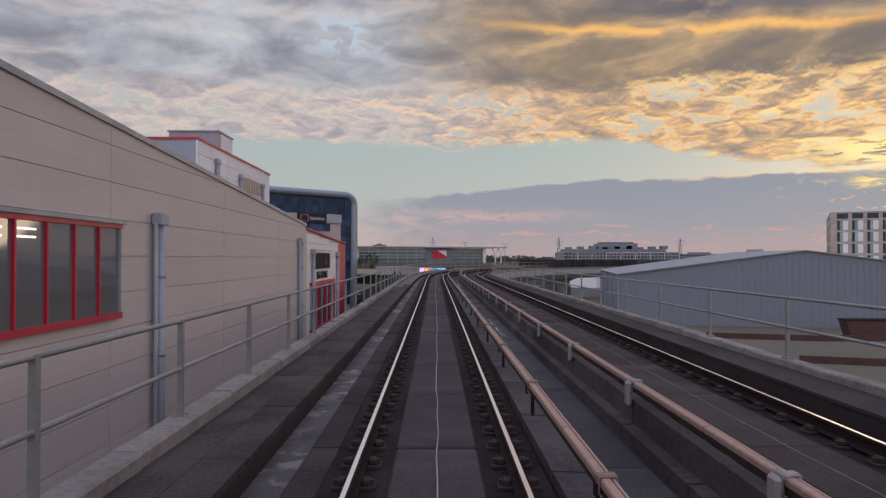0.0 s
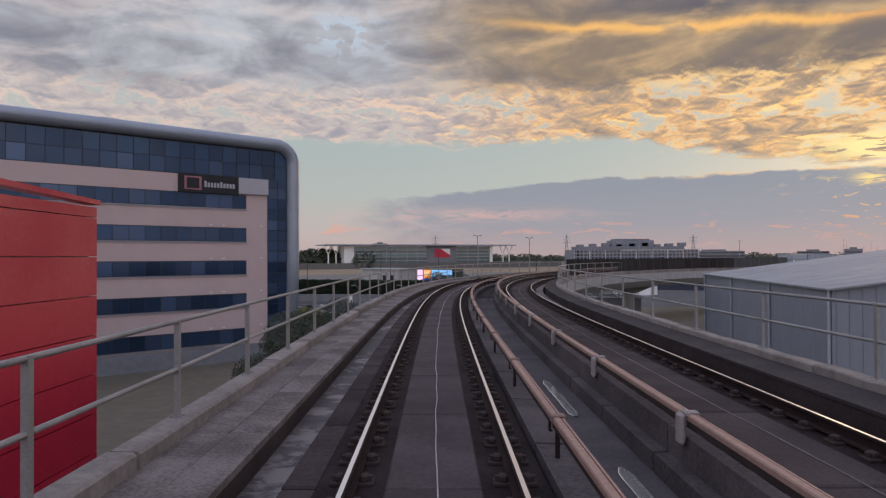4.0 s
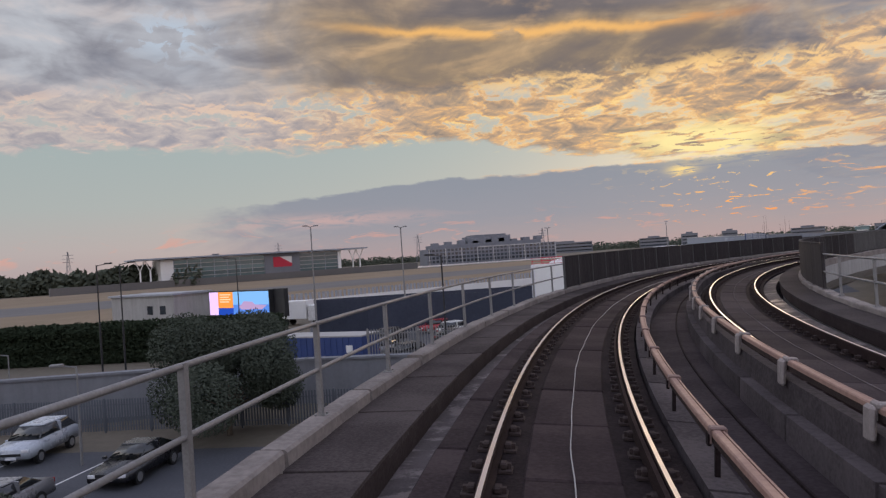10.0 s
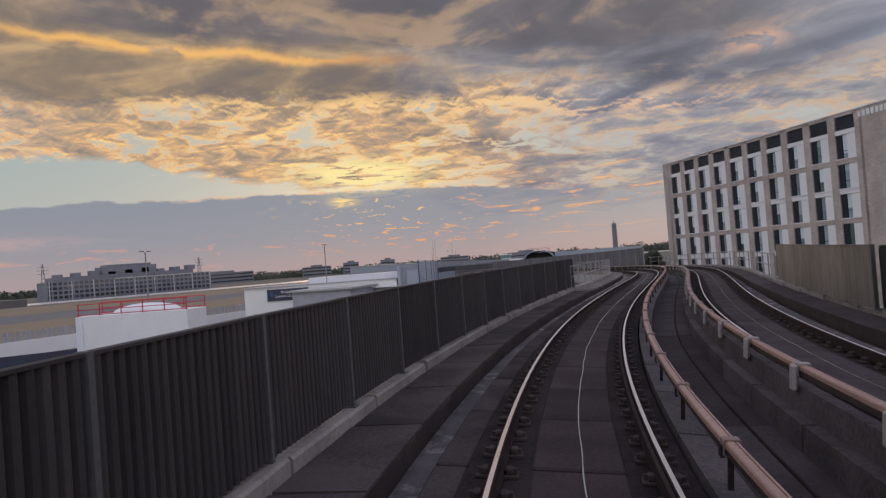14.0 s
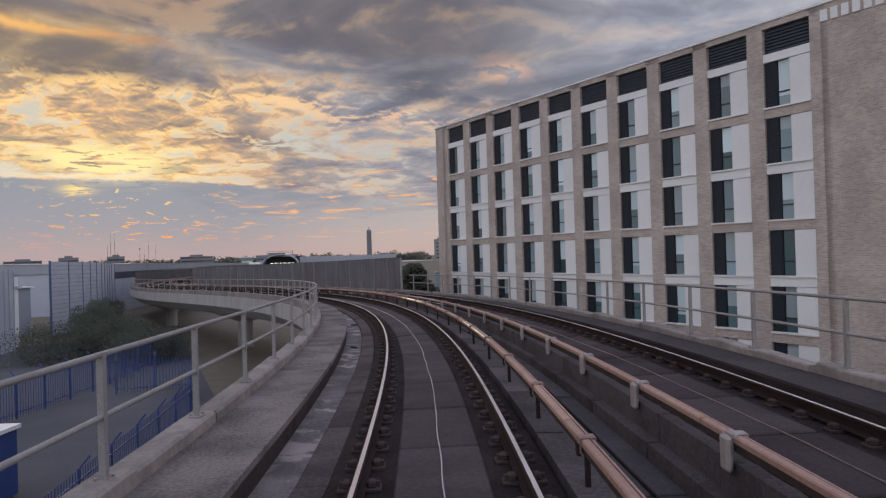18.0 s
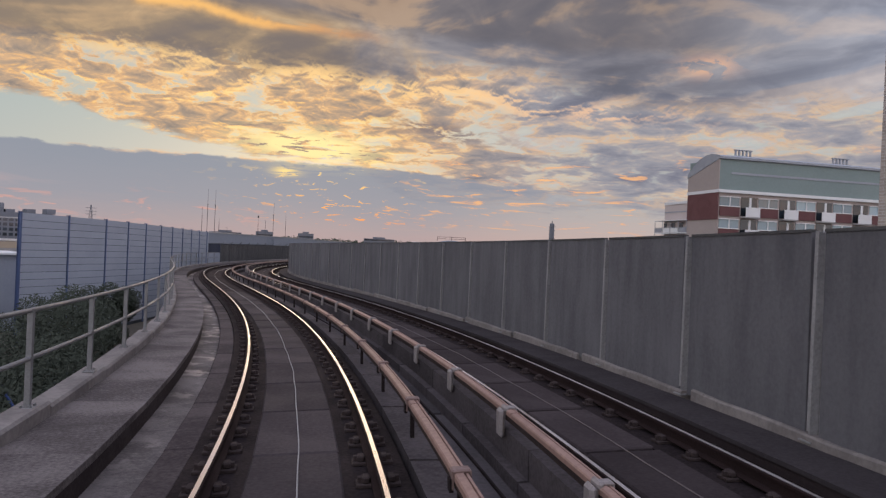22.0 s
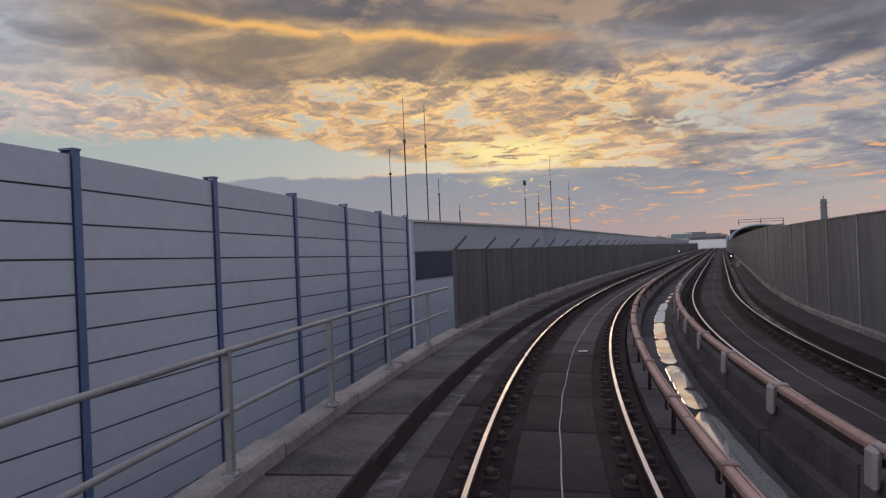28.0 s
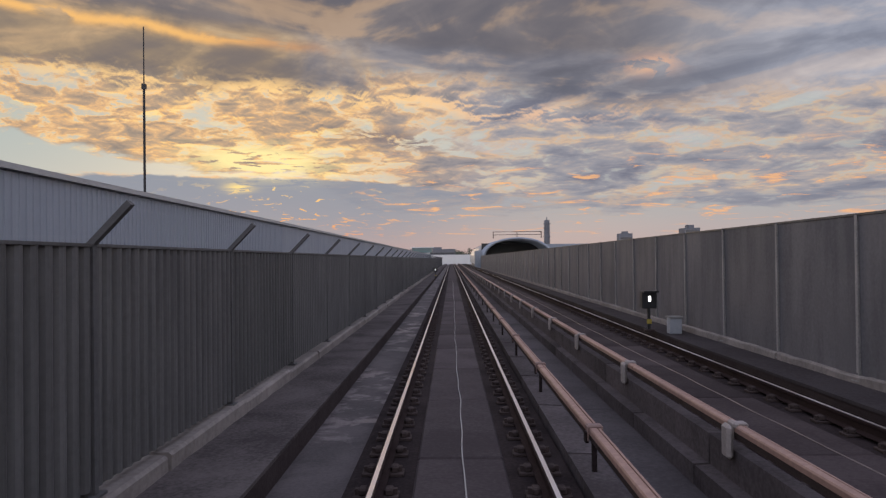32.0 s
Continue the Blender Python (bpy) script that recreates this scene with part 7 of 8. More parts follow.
def flats():
    """Tall block with the gable end and lower wing behind it."""
    f = empty("block_of_flats", upright(173.0, 247.5, -0.5, 0.855, -0.52), label="tall block of flats with a curved roof and red-brown panels", category="flats")
    L, back, cor = 46.0, -6.4, 9.6

    def slab(name, x0, x1, y0, y1, z0, z1, material, parent=f):
        return part(name, boxes((x0, x1, y0, y1, z0, z1)), material, parent)

    GREEN = mat("grey_green_sheet", (0.2, 0.25, 0.24), (0.16, 0.2, 0.195), 0.6, grain=3, blotch=0.2, streak=(4.0, 4.0, 0.3), bump=0.05)
    MAROON = mat("maroon_panel", (0.13, 0.05, 0.05), (0.09, 0.035, 0.037), 0.7, bump=0.05)
    slab("body", 0.0, L, GZ, cor, back, -0.25, FLAT_WALL_SHADED)
    slab("green_storey", 0.05, L, cor + 0.3, 13.5, back + 0.1, -0.15, GREEN)
    slab("cornice", -0.12, L, cor - 0.05, cor + 0.3, back - 0.1, 0.05, PALE)
    slab("recessed_band", 1.6, L, 11.75, 12.0, -0.2, -0.1, PIPE)
    # roof: high at the front, curving down to the back
    prof = [(0.1, 13.5), (0.1, 13.75), (-0.6, 14.0), (-1.6, 14.15), (-2.8, 14.1), (-4.0, 13.75), (-5.2, 13.05), (back - 0.1, 12.1), (back - 0.1, 11.6), (-0.2, 13.4)]
    bm = bmesh.new()
    rings = [[bm.verts.new((x, yy, zz)) for zz, yy in prof] for x in (-0.15, L)]
    for i in range(len(prof)):
        q = (i + 1) % len(prof)
        bm.faces.new((rings[0][i], rings[0][q], rings[1][q], rings[1][i]))
    bm.faces.new(rings[0])
    bm.faces.new(rings[1][::-1])
    bmesh.ops.recalc_face_normals(bm, faces=bm.faces)
    part("curved_roof", bm, PIPE, f)
    bm = bmesh.new()
    gab = [(back, cor + 0.3), (-0.12, cor + 0.3), (-0.12, 13.4), (-1.6, 14.0), (-2.8, 13.95), (-4.0, 13.6), (-5.2, 12.9), (back, 12.0)]
    rings = [[bm.verts.new((x, yy, zz)) for zz, yy in gab] for x in (-0.1, 0.06)]
    for i in range(len(gab)):
        q = (i + 1) % len(gab)
        bm.faces.new((rings[0][i], rings[0][q], rings[1][q], rings[1][i]))
    bm.faces.new(rings[0])
    bm.faces.new(rings[1][::-1])
    bmesh.ops.recalc_face_normals(bm, faces=bm.faces)
    part("gable", bm, FLAT_WALL_SHADED, f)
    slab("red_gable_panel", -0.08, 0.1, cor - 3.2, cor - 0.05, back, -0.2, MAROON)
    for k in range(6):
        y = cor - 0.55 - k * 2.6
        for i in range(9):
            x = 0.25 + i * 5.2
            slab("maroon_panel", x, x + 2.6, y - 2.2, y - 1.1, -0.3, -0.1, MAROON)
            w = slab("window", x, x + 2.6, y - 1.0, y, -0.4, -0.2, BLUEGLASS)
            slab("window_frame", x - 0.06, x + 2.66, y, y + 0.1, -0.3, -0.08, PALE, w)
            slab("window_frame", x - 0.06, x + 2.66, y - 1.1, y - 1.0, -0.3, -0.06, PALE, w)
            slab("mullion", x + 1.25, x + 1.37, y - 1.0, y, -0.3, -0.1, PALE, w)
            b = slab("balcony_recess", x + 2.85, x + 5.0, y - 2.1, y + 0.1, -0.4, -0.2, DARKGLASS)
            slab("balcony_door", x + 3.9, x + 4.2, y - 2.0, y + 0.05, -0.25, -0.15, PALE, b)
            slab("balcony_front", x + 3.1, x + 5.0, y - 2.2, y - 1.1, 0.35, 0.42, PALE, b)
            slab("balcony_slab", x + 2.8, x + 5.05, y - 2.35, y - 2.2, -0.25, 0.45, FASCIA, b)
    for x in (3.2, 17, 31):
        v = slab("roof_vent", x, x + 2.4, 14.05, 14.2, -2.6, -1.6, PIPE)
        for q in range(5):
            slab("flue", x + 0.1 + q * 0.5, x + 0.28 + q * 0.5, 14.2, 14.95, -2.2, -2.0, PIPE, v)
        slab("flue_rail", x, x + 2.4, 14.9, 15.0, -2.25, -1.95, PIPE, v)


flats()


def wing():
    f = empty("flats_wing", upright(230.0, 285.0, -0.5, -0.52, -0.855), label="lower wing of the flats with railed access decks", category="flats")
    L = 56.0

    def slab(name, x0, x1, y0, y1, z0, z1, material, parent=f):
        return part(name, boxes((x0, x1, y0, y1, z0, z1)), material, parent)

    slab("wall", 0, L, GZ, 12.6, -9, 0, BEIGE)
    slab("parapet_band", -0.1, L, 12.6, 13.1, -9.1, 0.15, PALE)
    slab("string_course", -0.05, L, 10.9, 11.15, -0.1, 0.08, PIPE)
    for k in range(6):
        y = 6.7 - k * 2.6
        d = slab("access_deck", -1.2, L, y - 0.2, y, -0.05, 1.6, PALE)
        slab("rail", -1.2, L, y + 1.0, y + 1.08, 1.52, 1.6, PIPE, d)
        for i in range(19):
            x = -1.1 + i * 3.0
            slab("deck_post", x, x + 0.1, y, y + 2.4, 1.5, 1.6, PIPE, d)
            slab("deck_panel", x + 0.25, x + 2.85, y + 0.05, y + 0.95, 1.54, 1.58, PALE if i % 3 else PIPE, d)
            slab("window", x + 0.9, x + 2.2, y + 0.9, y + 2.1, -0.05, 0.03, DARKGLASS)
    slab("deck_roof", -1.2, L, 9.1, 9.25, -0.05, 1.65, PALE)


wing()

# ---- noise barrier on the left of the last bends ----
nb = empty("noise_barrier", label="tall pale blue-grey noise barrier with blue steel posts", category="barrier")
NB = [(106.1, 265.8), (109.9, 268.5), (113.6, 271.6), (116.3, 274.2), (118.8, 276.7), (121.3, 279.4), (123.7, 282.4), (126.1, 285.4), (128.5, 288.5), (130.7, 291.2), (132.7, 293.4)]
for i, (x, y) in enumerate(NB):
    x1, y1 = NB[min(i + 1, 10)]
    x0, y0 = NB[max(i - 1, 0)]
    top = 2.36 - 0.057 * i
    rot = Matrix.Rotation(math.atan2(y1 - y0, x1 - x0), 4, "Z")
    bm = boxes((-0.07, 0.07, -0.11, -0.09, GZ, top), (-0.07, 0.07, 0.09, 0.11, GZ, top), (-0.01, 0.01, -0.1, 0.1, GZ, top - 0.02), (-0.09, 0.09, -0.12, 0.12, top, top + 0.03))
    part("post", bm, POSTBLUE, nb, m=Matrix.Translation((x, y, 0)) @ rot)
    if i < 10:
        ln = math.hypot(x1 - x, y1 - y)
        turn = Matrix.Translation((x, y, 0)) @ Matrix.Rotation(math.atan2(y1 - y, x1 - x), 4, "Z")
        tilt = -0.057 / ln
        for k in range(17):
            z = top - 0.05 - 0.515 * (k + 1)
            bm = boxes((0.06, ln - 0.06, -0.05, 0.05, z + 0.02, z + 0.505))
            for v in bm.verts:
                v.co.z += v.co.x * tilt
            part("panel", bm, LILAC, nb, m=turn)
        part("joint_core", boxes((0.06, ln - 0.06, -0.03, 0.03, GZ, top - 0.13)), NAVY, nb, m=turn)

# long grey building behind the fence
lb = empty("long_building", label="long grey corrugated airport building behind the fence", category="building")
D = -8.6
drift = lambda s: (min(max(s - 343.0, 0.0) * 0.07, 1.5), 0.0)
part("wall", sweep([(D, GZ), (D, 2.05), (-30, 2.05), (-30, GZ)], 343.2, 600, 4, wave=drift), LILAC, lb)
part("fascia", sweep([(D + 0.12, 2.05), (D + 0.12, 3.36), (-30, 3.9), (-30, 2.05)], 343, 600, 4, wave=drift), SHED, lb)
part("roof_edge", sweep([(D + 0.22, 3.36), (D + 0.22, 3.46), (-30, 4.0), (-30, 3.9)], 342.9, 600, 4, wave=drift), SHEDROOF, lb)
part("dark_band", sweep([(D + 0.05, 0.8), (D + 0.05, 2.0), (D - 0.1, 2.0), (D - 0.1, 0.8)], 343.3, 380, 4, wave=drift), HOARD, lb)
part("corner_pier", boxes((-0.25, 0.25, -0.15, 0.15, GZ, 3.36)), LILAC, lb, m=spot(343.1, D + 0.1))
bm = boxes((-0.02, 0.018, -0.045, 0.045, 2.1, 3.34), bevel=0.012)
rb = bpy.data.meshes.new("rib")
bm.to_mesh(rb)
bm.free()
rb.materials.append(SHED)
for i in range(220):
    hang("rib", rb, lb, "", spot(343.6 + i * 0.19, D + 0.12 + drift(343.6 + i * 0.19)[0]))
# masts on the roof
# backlit silhouette of the masts is put into this near-black base
MAST = mat("silhouette_mast_steel", (0.035, 0.034, 0.036), (0.022, 0.021, 0.023), 0.6, bump=0.0, spec=0.2)
for s, d, z, tip in ((342.7, -9.0, 6.5, 0), (343.9, -8.8, 8.9, 0), (345.9, -8.6, 8.95, 0), (346.9, -8.4, 5.5, 0), (349.5, -8.3, 4.4, 0), (359.6, -7.4, 6.1, 1), (366.3, -7.2, 8.7, 0), (362.4, -7.2, 5.9, 0), (373.0, -7.2, 7.4, 0)):
    p = empty("roof_mast", spot(s, d, 3.45), label="thin radio mast on the roof, coloured as a silhouette", category="mast")
    bm = bmesh.new()
    tube(bm, (0, 0, 0), (0, 0, (z - 3.45) * 0.65), 0.03, n=8)
    part("pole", bm, MAST, p)
    bm = bmesh.new()
    tube(bm, (0, 0, (z - 3.45) * 0.65), (0, 0, z - 3.45), 0.014, n=6)
    part("whip", bm, MAST, p)
    part("clamp", boxes((-0.045, 0.045, -0.045, 0.045, (z - 3.45) * 0.63, (z - 3.45) * 0.66)), BLACK, p)
    if tip:
        part("camera_box", boxes((-0.08, 0.08, -0.12, 0.1, z - 3.45, z - 3.15), bevel=0.03), MAST, p)
    p["group"] = "roof masts"

# ---- station roof at the end of the straight ----
st = empty("station_canopy", spot(500.0, 2.5), label="grey arched station canopy with a dark open end", category="station")
prof = []
for i in range(17):
    a = math.pi * i / 16
    prof.append((11.0 - 7.4 * math.cos(a), 0.2 + 6.0 * math.sin(a) ** 0.6))
bm = bmesh.new()
rings = []
for y, q in ((0, 1.0), (0, 0.93), (90, 0.93), (90, 1.0)):
    rings.append([bm.verts.new((11 + (x - 11) * q, y, z * q)) for x, z in prof])
for a, b in ((0, 1), (1, 2), (2, 3), (3, 0)):
    for i in range(16):
        bm.faces.new((rings[a][i], rings[a][i + 1], rings[b][i + 1], rings[b][i]))
bmesh.ops.recalc_face_normals(bm, faces=bm.faces)
smooth(part("arched_roof", bm, FRAME, st))
for i in range(6):
    part("rib_column", boxes((3.2, 3.7, 2 + i * 6, 2.5 + i * 6, -0.5, 3.6)), FRAME, st)
# plain black sheet fills the dark end of the canopy
part("end_screen", boxes((4.2, 18.5, 14, 14.3, -0.5, 5.2)), BLACK, st, "black sheet across the canopy's end")
part("roof_rail", boxes((6, 16, 1, 1.1, 7.3, 7.4), (6, 16, 1, 1.1, 6.7, 6.8), (6, 6.15, 1, 1.1, 6.0, 7.4), (15.85, 16, 1, 1.1, 6.0, 7.4), (10.9, 11.05, 1, 1.1, 6.0, 7.4)), IRON, st)
part("roof_run", boxes((16, 60, 20, 80, 2.0, 5.0)), FRAME, st)
part("platform", boxes((5.2, 9.0, 0, 90, -0.6, 0.9)), KERB, st)
GLOW = lamp_mat("canopy_light", (1.0, 0.93, 0.82), 4.0)
for i in range(6):
    part("strip_light", boxes((6.5 + i * 1.8, 7.4 + i * 1.8, 13.5, 13.8, 2.5, 2.62)), GLOW, st, "small lit strip lamp")
wb = empty("end_building", spot(640.0), label="white building closing the view with a green glazed lookout", category="building")
part("wall", boxes((-16, 8, 0, 20, GZ, 3.6)), PALE, wb)
part("lookout", boxes((-16, -8, 2, 10, 4.6, 6.6)), TEAL, wb)
part("lookout_base", boxes((-15, -9, 3, 9, 3.6, 4.6)), PALE, wb)
part("lookout_roof", boxes((-16.5, -7.5, 1.5, 10.5, 6.6, 6.9)), PALE, wb)

# signal beside the far track
sgn = empty("railway_signal", spot(375.0, 5.03, -0.05), label="small black railway signal showing a white light", category="signal")
part("base", boxes((-0.12, 0.12, -0.12, 0.12, 0, 0.06), bevel=0.01), IRON, sgn)
part("mast", boxes((-0.035, 0.035, -0.035, 0.035, 0.06, 0.62)), BLACK, sgn)
part("yellow_plate", boxes((-0.06, 0.06, -0.06, -0.03, 0.2, 0.32)), mat("yellow_paint", (0.32, 0.25, 0.05), None, 0.7), sgn)
part("head", boxes((-0.19, 0.19, -0.1, 0.16, 0.6, 1.05), bevel=0.02), BLACK, sgn)
part("hood", boxes((-0.19, 0.19, -0.3, -0.1, 1.02, 1.06)), BLACK, sgn)
part("lens", boxes((-0.03, 0.03, -0.12, -0.1, 0.78, 0.92)), lamp_mat("signal_light", (1, 1, 0.98), 2.5), sgn)
copy_thing(sgn, spot(430.0, -1.75, -0.05))
bx = empty("trackside_box", spot(374.4, 5.5, -0.05), label="small grey trackside cabinet with a lid", category="box")
part("cabinet", boxes((-0.15, 0.15, -0.15, 0.15, 0, 0.4), bevel=0.02), PIPE, bx)
part("lid", boxes((-0.17, 0.17, -0.17, 0.17, 0.4, 0.44)), GALV, bx)

# ---- skyline ----
tw = empty("chimney_tower", Matrix.Translation((720.0, 684.0, GZ)), label="slender grey tower far beyond the station", category="tower")
bm = bmesh.new()
tube(bm, (0, 0, 0), (0, 0, 39), 3.0, 2.6, n=12)
part("shaft", bm, FAR, tw)
for k in range(7):
    bm = bmesh.new()
    tube(bm, (0, 0, 10 + k * 4.2), (0, 0, 10.6 + k * 4.2), 3.6, 3.6, n=12)
    part("ring", bm, FAR, tw)
bm = bmesh.new()
tube(bm, (0, 0, 39), (0, 0, 42), 0.6, 0.3, n=8)
part("tip", bm, FAR, tw)
for x, y, w, h, words in ((900, 695, 15, 29, "pale tower block far away beyond the fence"), (700, 531, 12, 26, "distant pale tower block above the fence"), (420, 1160, 90, 16, "long low distant building"), (560, 1130, 44, 15, "distant grey block on the skyline"), (610, 1110, 24, 18, "distant grey block on the skyline"), (660, 1080, 22, 18, "distant grey block on the skyline"), (330, 1240, 60, 14, "low distant building on the skyline"), (740, 1010, 44, 15, "distant grey block on the skyline"), (830, 940, 60, 14, "long distant block on the skyline"), (-240, 1280, 40, 20, "distant hazy block among trees"), (-120, 1330, 26, 34, "distant hazy tower among trees"), (-330, 1200, 60, 14, "low distant block among trees")):
    b = empty("skyline_block", Matrix.Translation((x, y, GZ)) @ Matrix.Rotation(math.atan2(-x, y), 4, "Z"), label=words, category="building")
    part("wall", boxes((-w / 2, w / 2, 0, 20, 0, h)), FAR, b)
    part("roof_unit", boxes((-w / 5, w / 5, 4, 14, h, h + 2.5)), FAR, b)
    for k in range(max(1, int(h / 5))):
        part("window_band", boxes((-w / 2 + 1, w / 2 - 1, -0.2, 0, 2.2 + k * 5, 4.2 + k * 5)), DARKGLASS, b)
for x, y, h in ((-300, 1180, 48), (205, 1250, 46), (-20, 1400, 50), (420, 1250, 44)):
    py = empty("pylon", Matrix.Translation((x, y, GZ)), label="distant steel lattice power pylon", category="pylon")
    bm = bmesh.new()
    for q in ((-1, -1), (1, -1), (1, 1), (-1, 1)):
        tube(bm, (q[0] * 4, q[1] * 4, 0), (q[0] * 0.4, q[1] * 0.4, h), 0.35, 0.2, n=4)
    for k in range(6):
        z = h * k / 6
        w = 4 * (1 - k / 6.5)
        tube(bm, (-w, -w, z), (w * 0.85, -w * 0.85, z + h / 6), 0.2, n=4)
        tube(bm, (w, -w, z), (-w * 0.85, -w * 0.85, z + h / 6), 0.2, n=4)
    part("lattice", bm, FAR, py)
    bm = bmesh.new()
    for z in (0.7, 0.8, 0.9):
        tube(bm, (-7, 0, h * z), (7, 0, h * z), 0.25, n=4)
    part("cross_arm", bm, FAR, py)

# yards left of the curved fence
wx = empty("white_container", Matrix.Translation((38.3, 221.3, GZ)) @ Matrix.Rotation(radians(-45), 4, "Z"), label="white steel block with a red railing round its top", category="container")
part("body", boxes((0, 9.2, 0, 3.4, 0, 6.55), bevel=0.03), PALE, wx)
part("corner_post", boxes((-0.06, 0.5, -0.06, 0.2, 0, 6.5)), WHITE_CLAD, wx)
for i in range(6):
    for y in (0.05, 3.3):
        part("rail_post", boxes((i * 1.8 + 0.1, i * 1.8 + 0.16, y, y + 0.06, 6.55, 7.5)), RED, wx)
for z in (6.6, 7.0, 7.45):
    for y in (0.05, 3.3):
        part("red_rail", boxes((0, 9.2, y, y + 0.06, z, z + 0.06)), RED, wx)
bm = bmesh.new()
bmesh.ops.create_icosphere(bm, subdivisions=3, radius=1.0)
for q in bm.verts:
    q.co = Vector((5.0 + q.co.x * 2.9, 1.7 + q.co.y * 1.3, 6.5 + max(0, q.co.z) * 0.75))
smooth(part("white_cover", bm, PALE, wx))
wl = empty("welcome_building", Matrix.Translation((75.6, 275.9, GZ)) @ Matrix.Rotation(radians(-47), 4, "Z"), label="pale grey airport building with a dark welcome board", category="building")
part("wall", boxes((0, 27, 0, 9, 0, 6.5)), PALE, wl)
part("upper_storey", boxes((11, 27, 2, 9, 6.5, 7.6)), WHITE_CLAD, wl)
part("roof", boxes((-0.3, 27.3, -0.3, 9.3, 6.5, 6.62)), SHEDROOF, wl)
part("canopy_edge", boxes((9.5, 27.3, -1.5, 0, 5.2, 5.45)), PALE, wl)
bd = part("welcome_board", boxes((4.2, 11.6, -0.2, 0.0, 4.1, 6.1)), HOARD, wl)
writing("board_words", "Welcome to\nLondon City Airport", 0.62, 0.01, PALE, bd, Matrix.Translation((8.3, -0.22, 5.2)) @ Matrix.Rotation(radians(90), 4, "X"))
part("badge", boxes((4.7, 5.3, -0.22, -0.2, 4.9, 5.6)), BLUEP, bd)
for i in range(7):
    part("door", boxes((13 + i * 1.9, 13.9 + i * 1.9, -0.06, 0.02, 0, 4.9)), PIPE, wl)
gb = empty("grey_screen_wall", Matrix.Translation((98.7, 260.0, GZ)) @ Matrix.Rotation(radians(45), 4, "Z"), label="pale ribbed screen wall beside the yard", category="wall")
part("wall", boxes((-7, 0.2, -0.2, 0.2, 0, 8.5)), LILAC, gb)
for i in range(6):
    part("rib", boxes((-6.9 + i * 1.35, -6.78 + i * 1.35, -0.3, -0.2, 0, 8.5)), LILAC, gb)
c2 = empty("site_cabin", Matrix.Translation((69.2, 210.4, GZ)) @ Matrix.Rotation(radians(30), 4, "Z"), label="cream and blue site cabin in the yard", category="cabin")
part("body", boxes((-4.5, 4.5, -1.5, 1.5, 0.1, 2.6), bevel=0.03), BLUEP, c2)
part("roof", boxes((-4.6, 4.6, -1.6, 1.6, 2.6, 2.75)), PALE, c2)
part("window", boxes((1.5, 3.0, -1.54, -1.46, 1.1, 2.0)), PALE, c2)
part("window", boxes((4.46, 4.54, -0.6, 0.6, 1.1, 2.0)), PALE, c2)
# earth verge, picket fence and timber edging
sheet("verge", [(-34, 124), (-6.0, 112), (-5.6, 124), (-9.6, 136.2), (-19.5, 141.0), (-34, 140)], GZ + 0.018, LAND, "bare brown earth verge beside the car park", "verge")
sheet("verge", [(-44, 163), (-27.6, 161.4), (-25.8, 168.0), (-29.0, 171.5), (-44, 172)], GZ + 0.018, LAND, "dry brown earth below the trees", "verge")
sheet("bank", [(-12, 196), (7, 190), (6.4, 212), (1, 216), (-9, 222)], GZ + 0.018, LAND, "dark earth bank in front of the screen", "bank")
railing([(-24.4, 142.2), (-17.6, 139.4)], 1.3, 0.2, FENCE, "low dark timber picket fence beside shrubs", "picket_fence", fill=0.38)
TIMBER = mat("red_brown_timber", (0.075, 0.035, 0.03), (0.04, 0.02, 0.018), 0.85, grain=14, blotch=0.8)
for pts in ([(29.0, 87.0), (39.8, 83.8), (54.0, 83.8)], [(30.0, 68.6), (35.7, 66.6), (48.0, 64.0)]):
    wall_run("timber_edging", pts, GZ + 0.75, 0.3, TIMBER, "long low red-brown timber edging on the yard")
sk = empty("skip", Matrix.Translation((46.0, 85.6, GZ)) @ Matrix.Rotation(radians(-4), 4, "Z"), label="brown steel skip standing beside the shed", category="skip")
bm = bmesh.new()
prism(bm, [(-2.0, 0.1), (2.0, 0.1), (2.6, 2.1), (-2.6, 2.1)], -0.9, 0.9)
part("body", bm, TIMBER, sk)
part("rim", boxes((-2.7, 2.7, -1.0, 1.0, 2.1, 2.2)), RUST, sk)
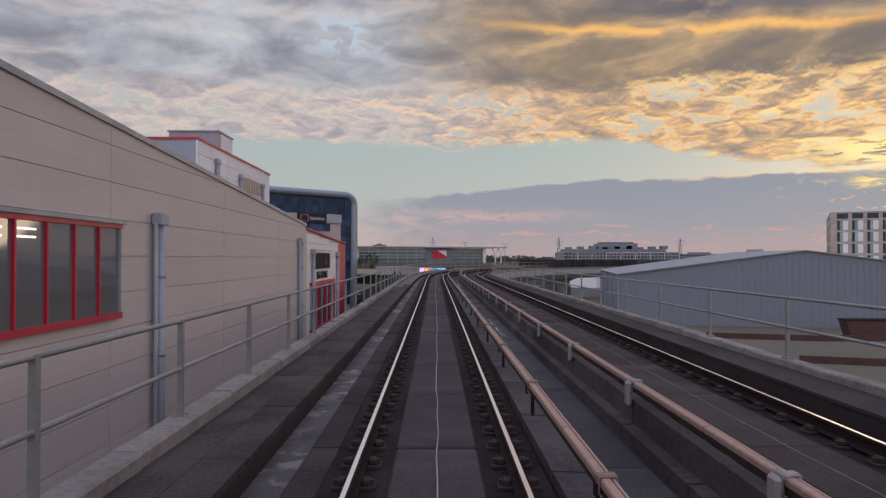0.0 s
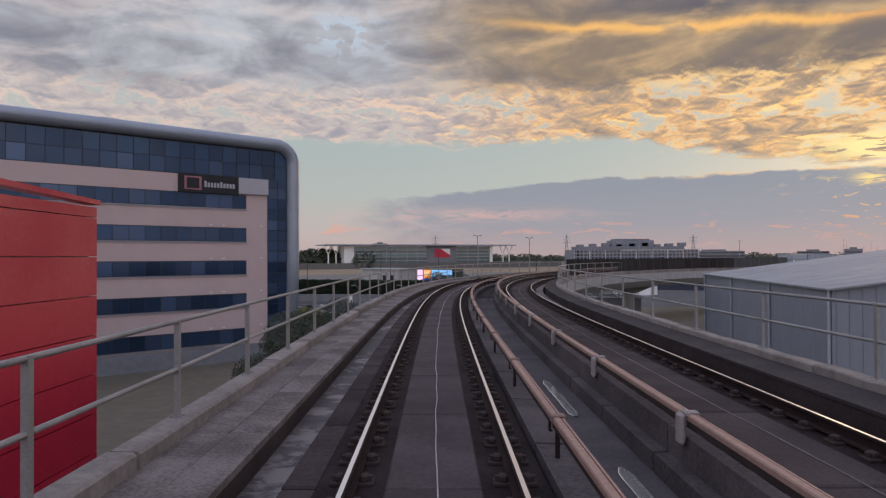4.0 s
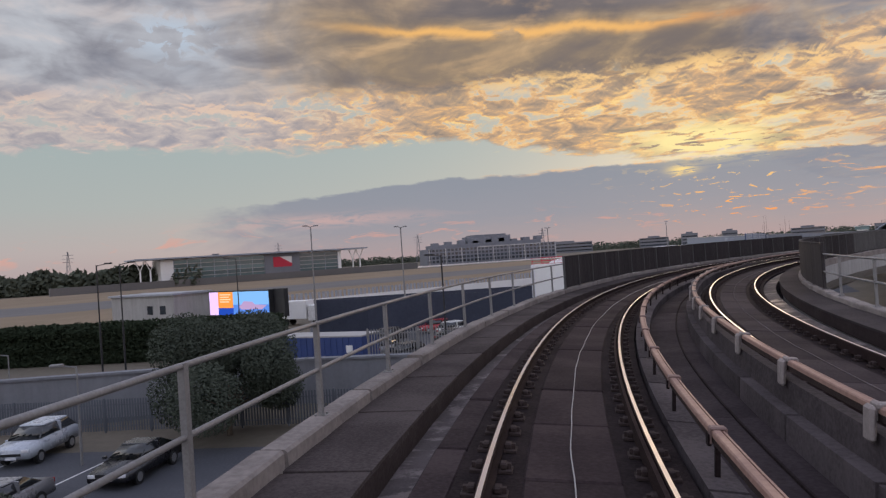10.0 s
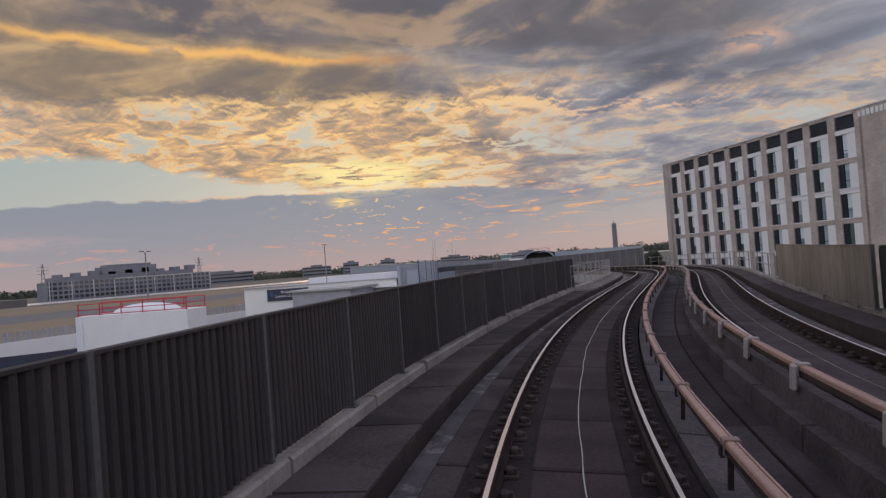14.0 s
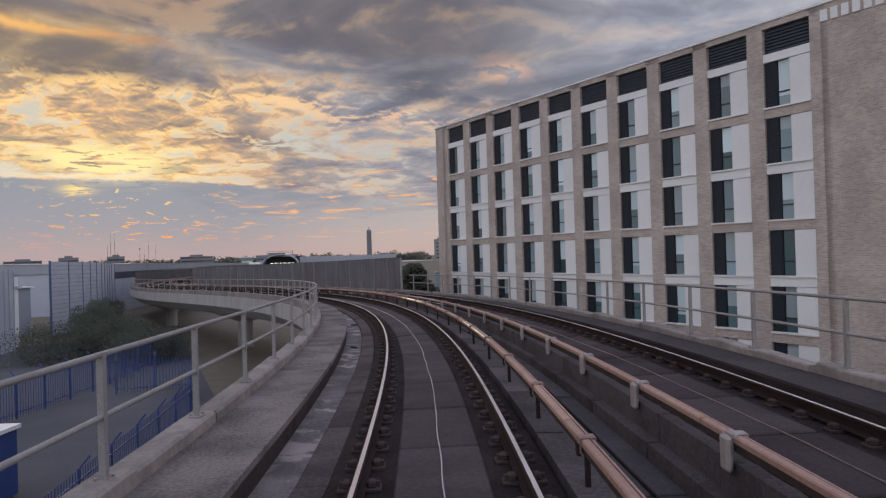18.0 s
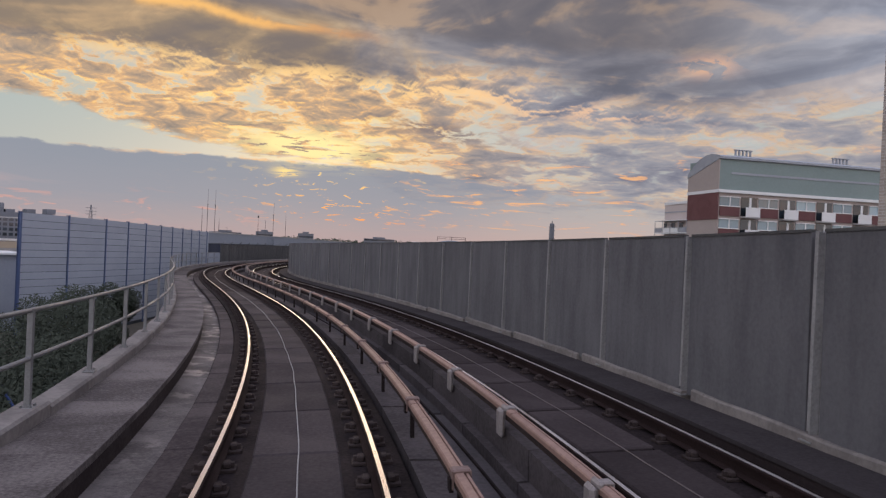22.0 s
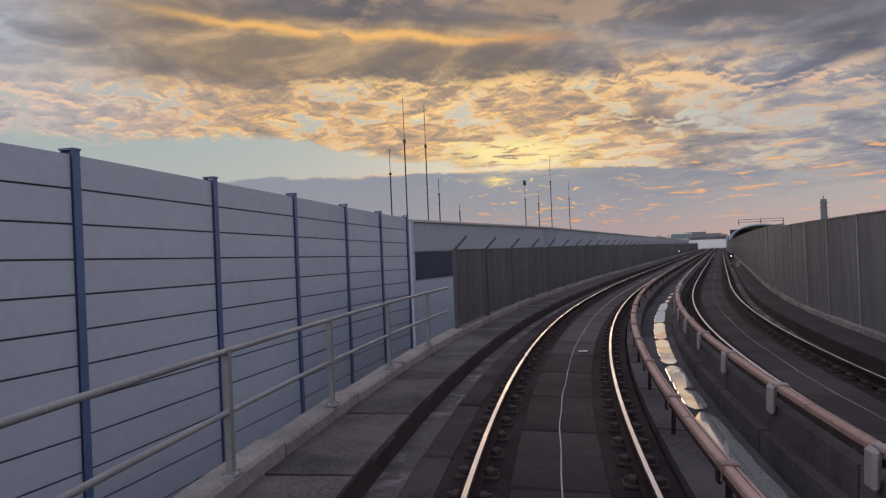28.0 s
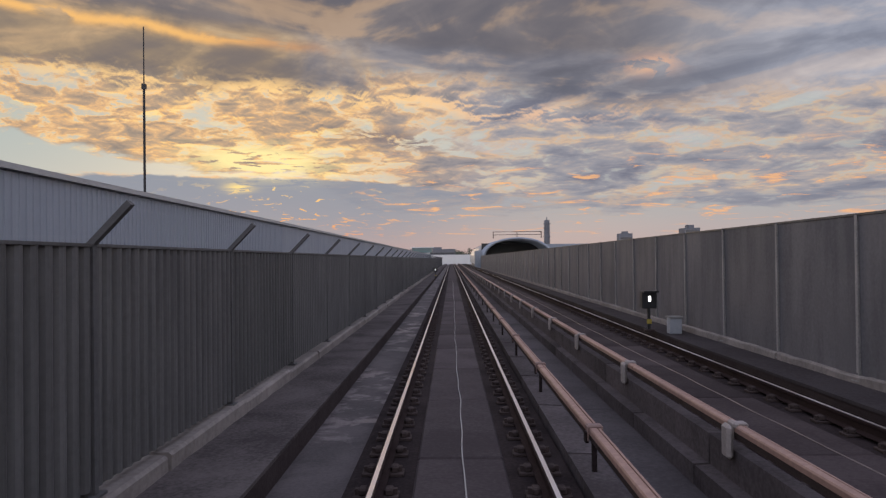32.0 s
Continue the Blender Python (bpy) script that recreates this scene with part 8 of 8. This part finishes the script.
# pale blue corrugated screen beyond the brick hotel
sc_m = upright(123.8, 223.4, 0.0, 0.5, -0.866)
cs = empty("corrugated_screen", sc_m, label="pale blue corrugated metal screen on a grey base wall", category="screen wall")
part("base_wall", boxes((-0.1, 7.0, GZ, -3.5, -0.15, 0.15)), WALLC, cs)
part("sheet", boxes((0.0, 7.0, -3.3, -0.15, -0.03, 0.0)), CORRU, cs)
for i in range(24):
    part("corrugation", boxes((0.05 + i * 0.29, 0.19 + i * 0.29, -3.3, -0.15, 0.0, 0.05)), CORRU, cs)
for x in (0.05, 2.3, 4.6, 6.9):
    part("post", boxes((x - 0.04, x + 0.04, -3.55, -3.25, -0.1, 0.1)), GALV, cs)
part("top_trim", boxes((-0.03, 7.03, -0.16, -0.08, -0.06, 0.07)), PALE, cs)
sheet("yard", [(52, 205), (80, 205), (112, 250), (96, 268), (60, 236)], GZ + 0.016, ASPHALT, "grey asphalt yard below the bend", "yard")
tb = empty("low_store", Matrix.Translation((96.0, 262.0, GZ)) @ Matrix.Rotation(radians(35), 4, "Z"), label="grey low building with a pale roof beyond the yard", category="building")
part("wall", boxes((-16, 4, 0, 10, 0, 5.6)), PIPE, tb)
part("roof", boxes((-16.5, 4.5, -0.5, 10.5, 5.6, 5.9)), SHEDROOF, tb)
for i in range(4):
    part("window", boxes((-13 + i * 4.4, -11.6 + i * 4.4, -0.06, 0.05, 2.2, 3.4)), PALE, tb)

# modular offices behind the blue barrier
mo = empty("modular_office", Matrix.Translation((0, 0, GZ)), label="pale grey two-storey modular office with a thin eave", category="building")
ht = -0.9 - GZ
part("wall", boxes((100.0, 108.2, 274.0, 279.0, 0, ht), bevel=0.03), LILAC, mo)
part("roof", boxes((99.7, 108.5, 273.6, 279.4, ht, ht + 0.16)), PALE, mo)
part("downpipe", boxes((104.35, 104.45, 273.85, 274.0, 0, ht)), PIPE, mo)
for i in range(2):
    part("panel_seam", boxes((100.6 + i * 3.0, 100.68 + i * 3.0, 273.96, 274.0, 0, ht)), PIPE, mo)
    for z in (0.9, 3.6):
        wn = part("window", boxes((101.3 + i * 3.0, 102.9 + i * 3.0, 273.95, 274.0, z, z + 1.2)), PIPE, mo)
        part("pane", boxes((101.38 + i * 3.0, 102.82 + i * 3.0, 273.93, 273.96, z + 0.08, z + 1.12)), LILAC, wn)
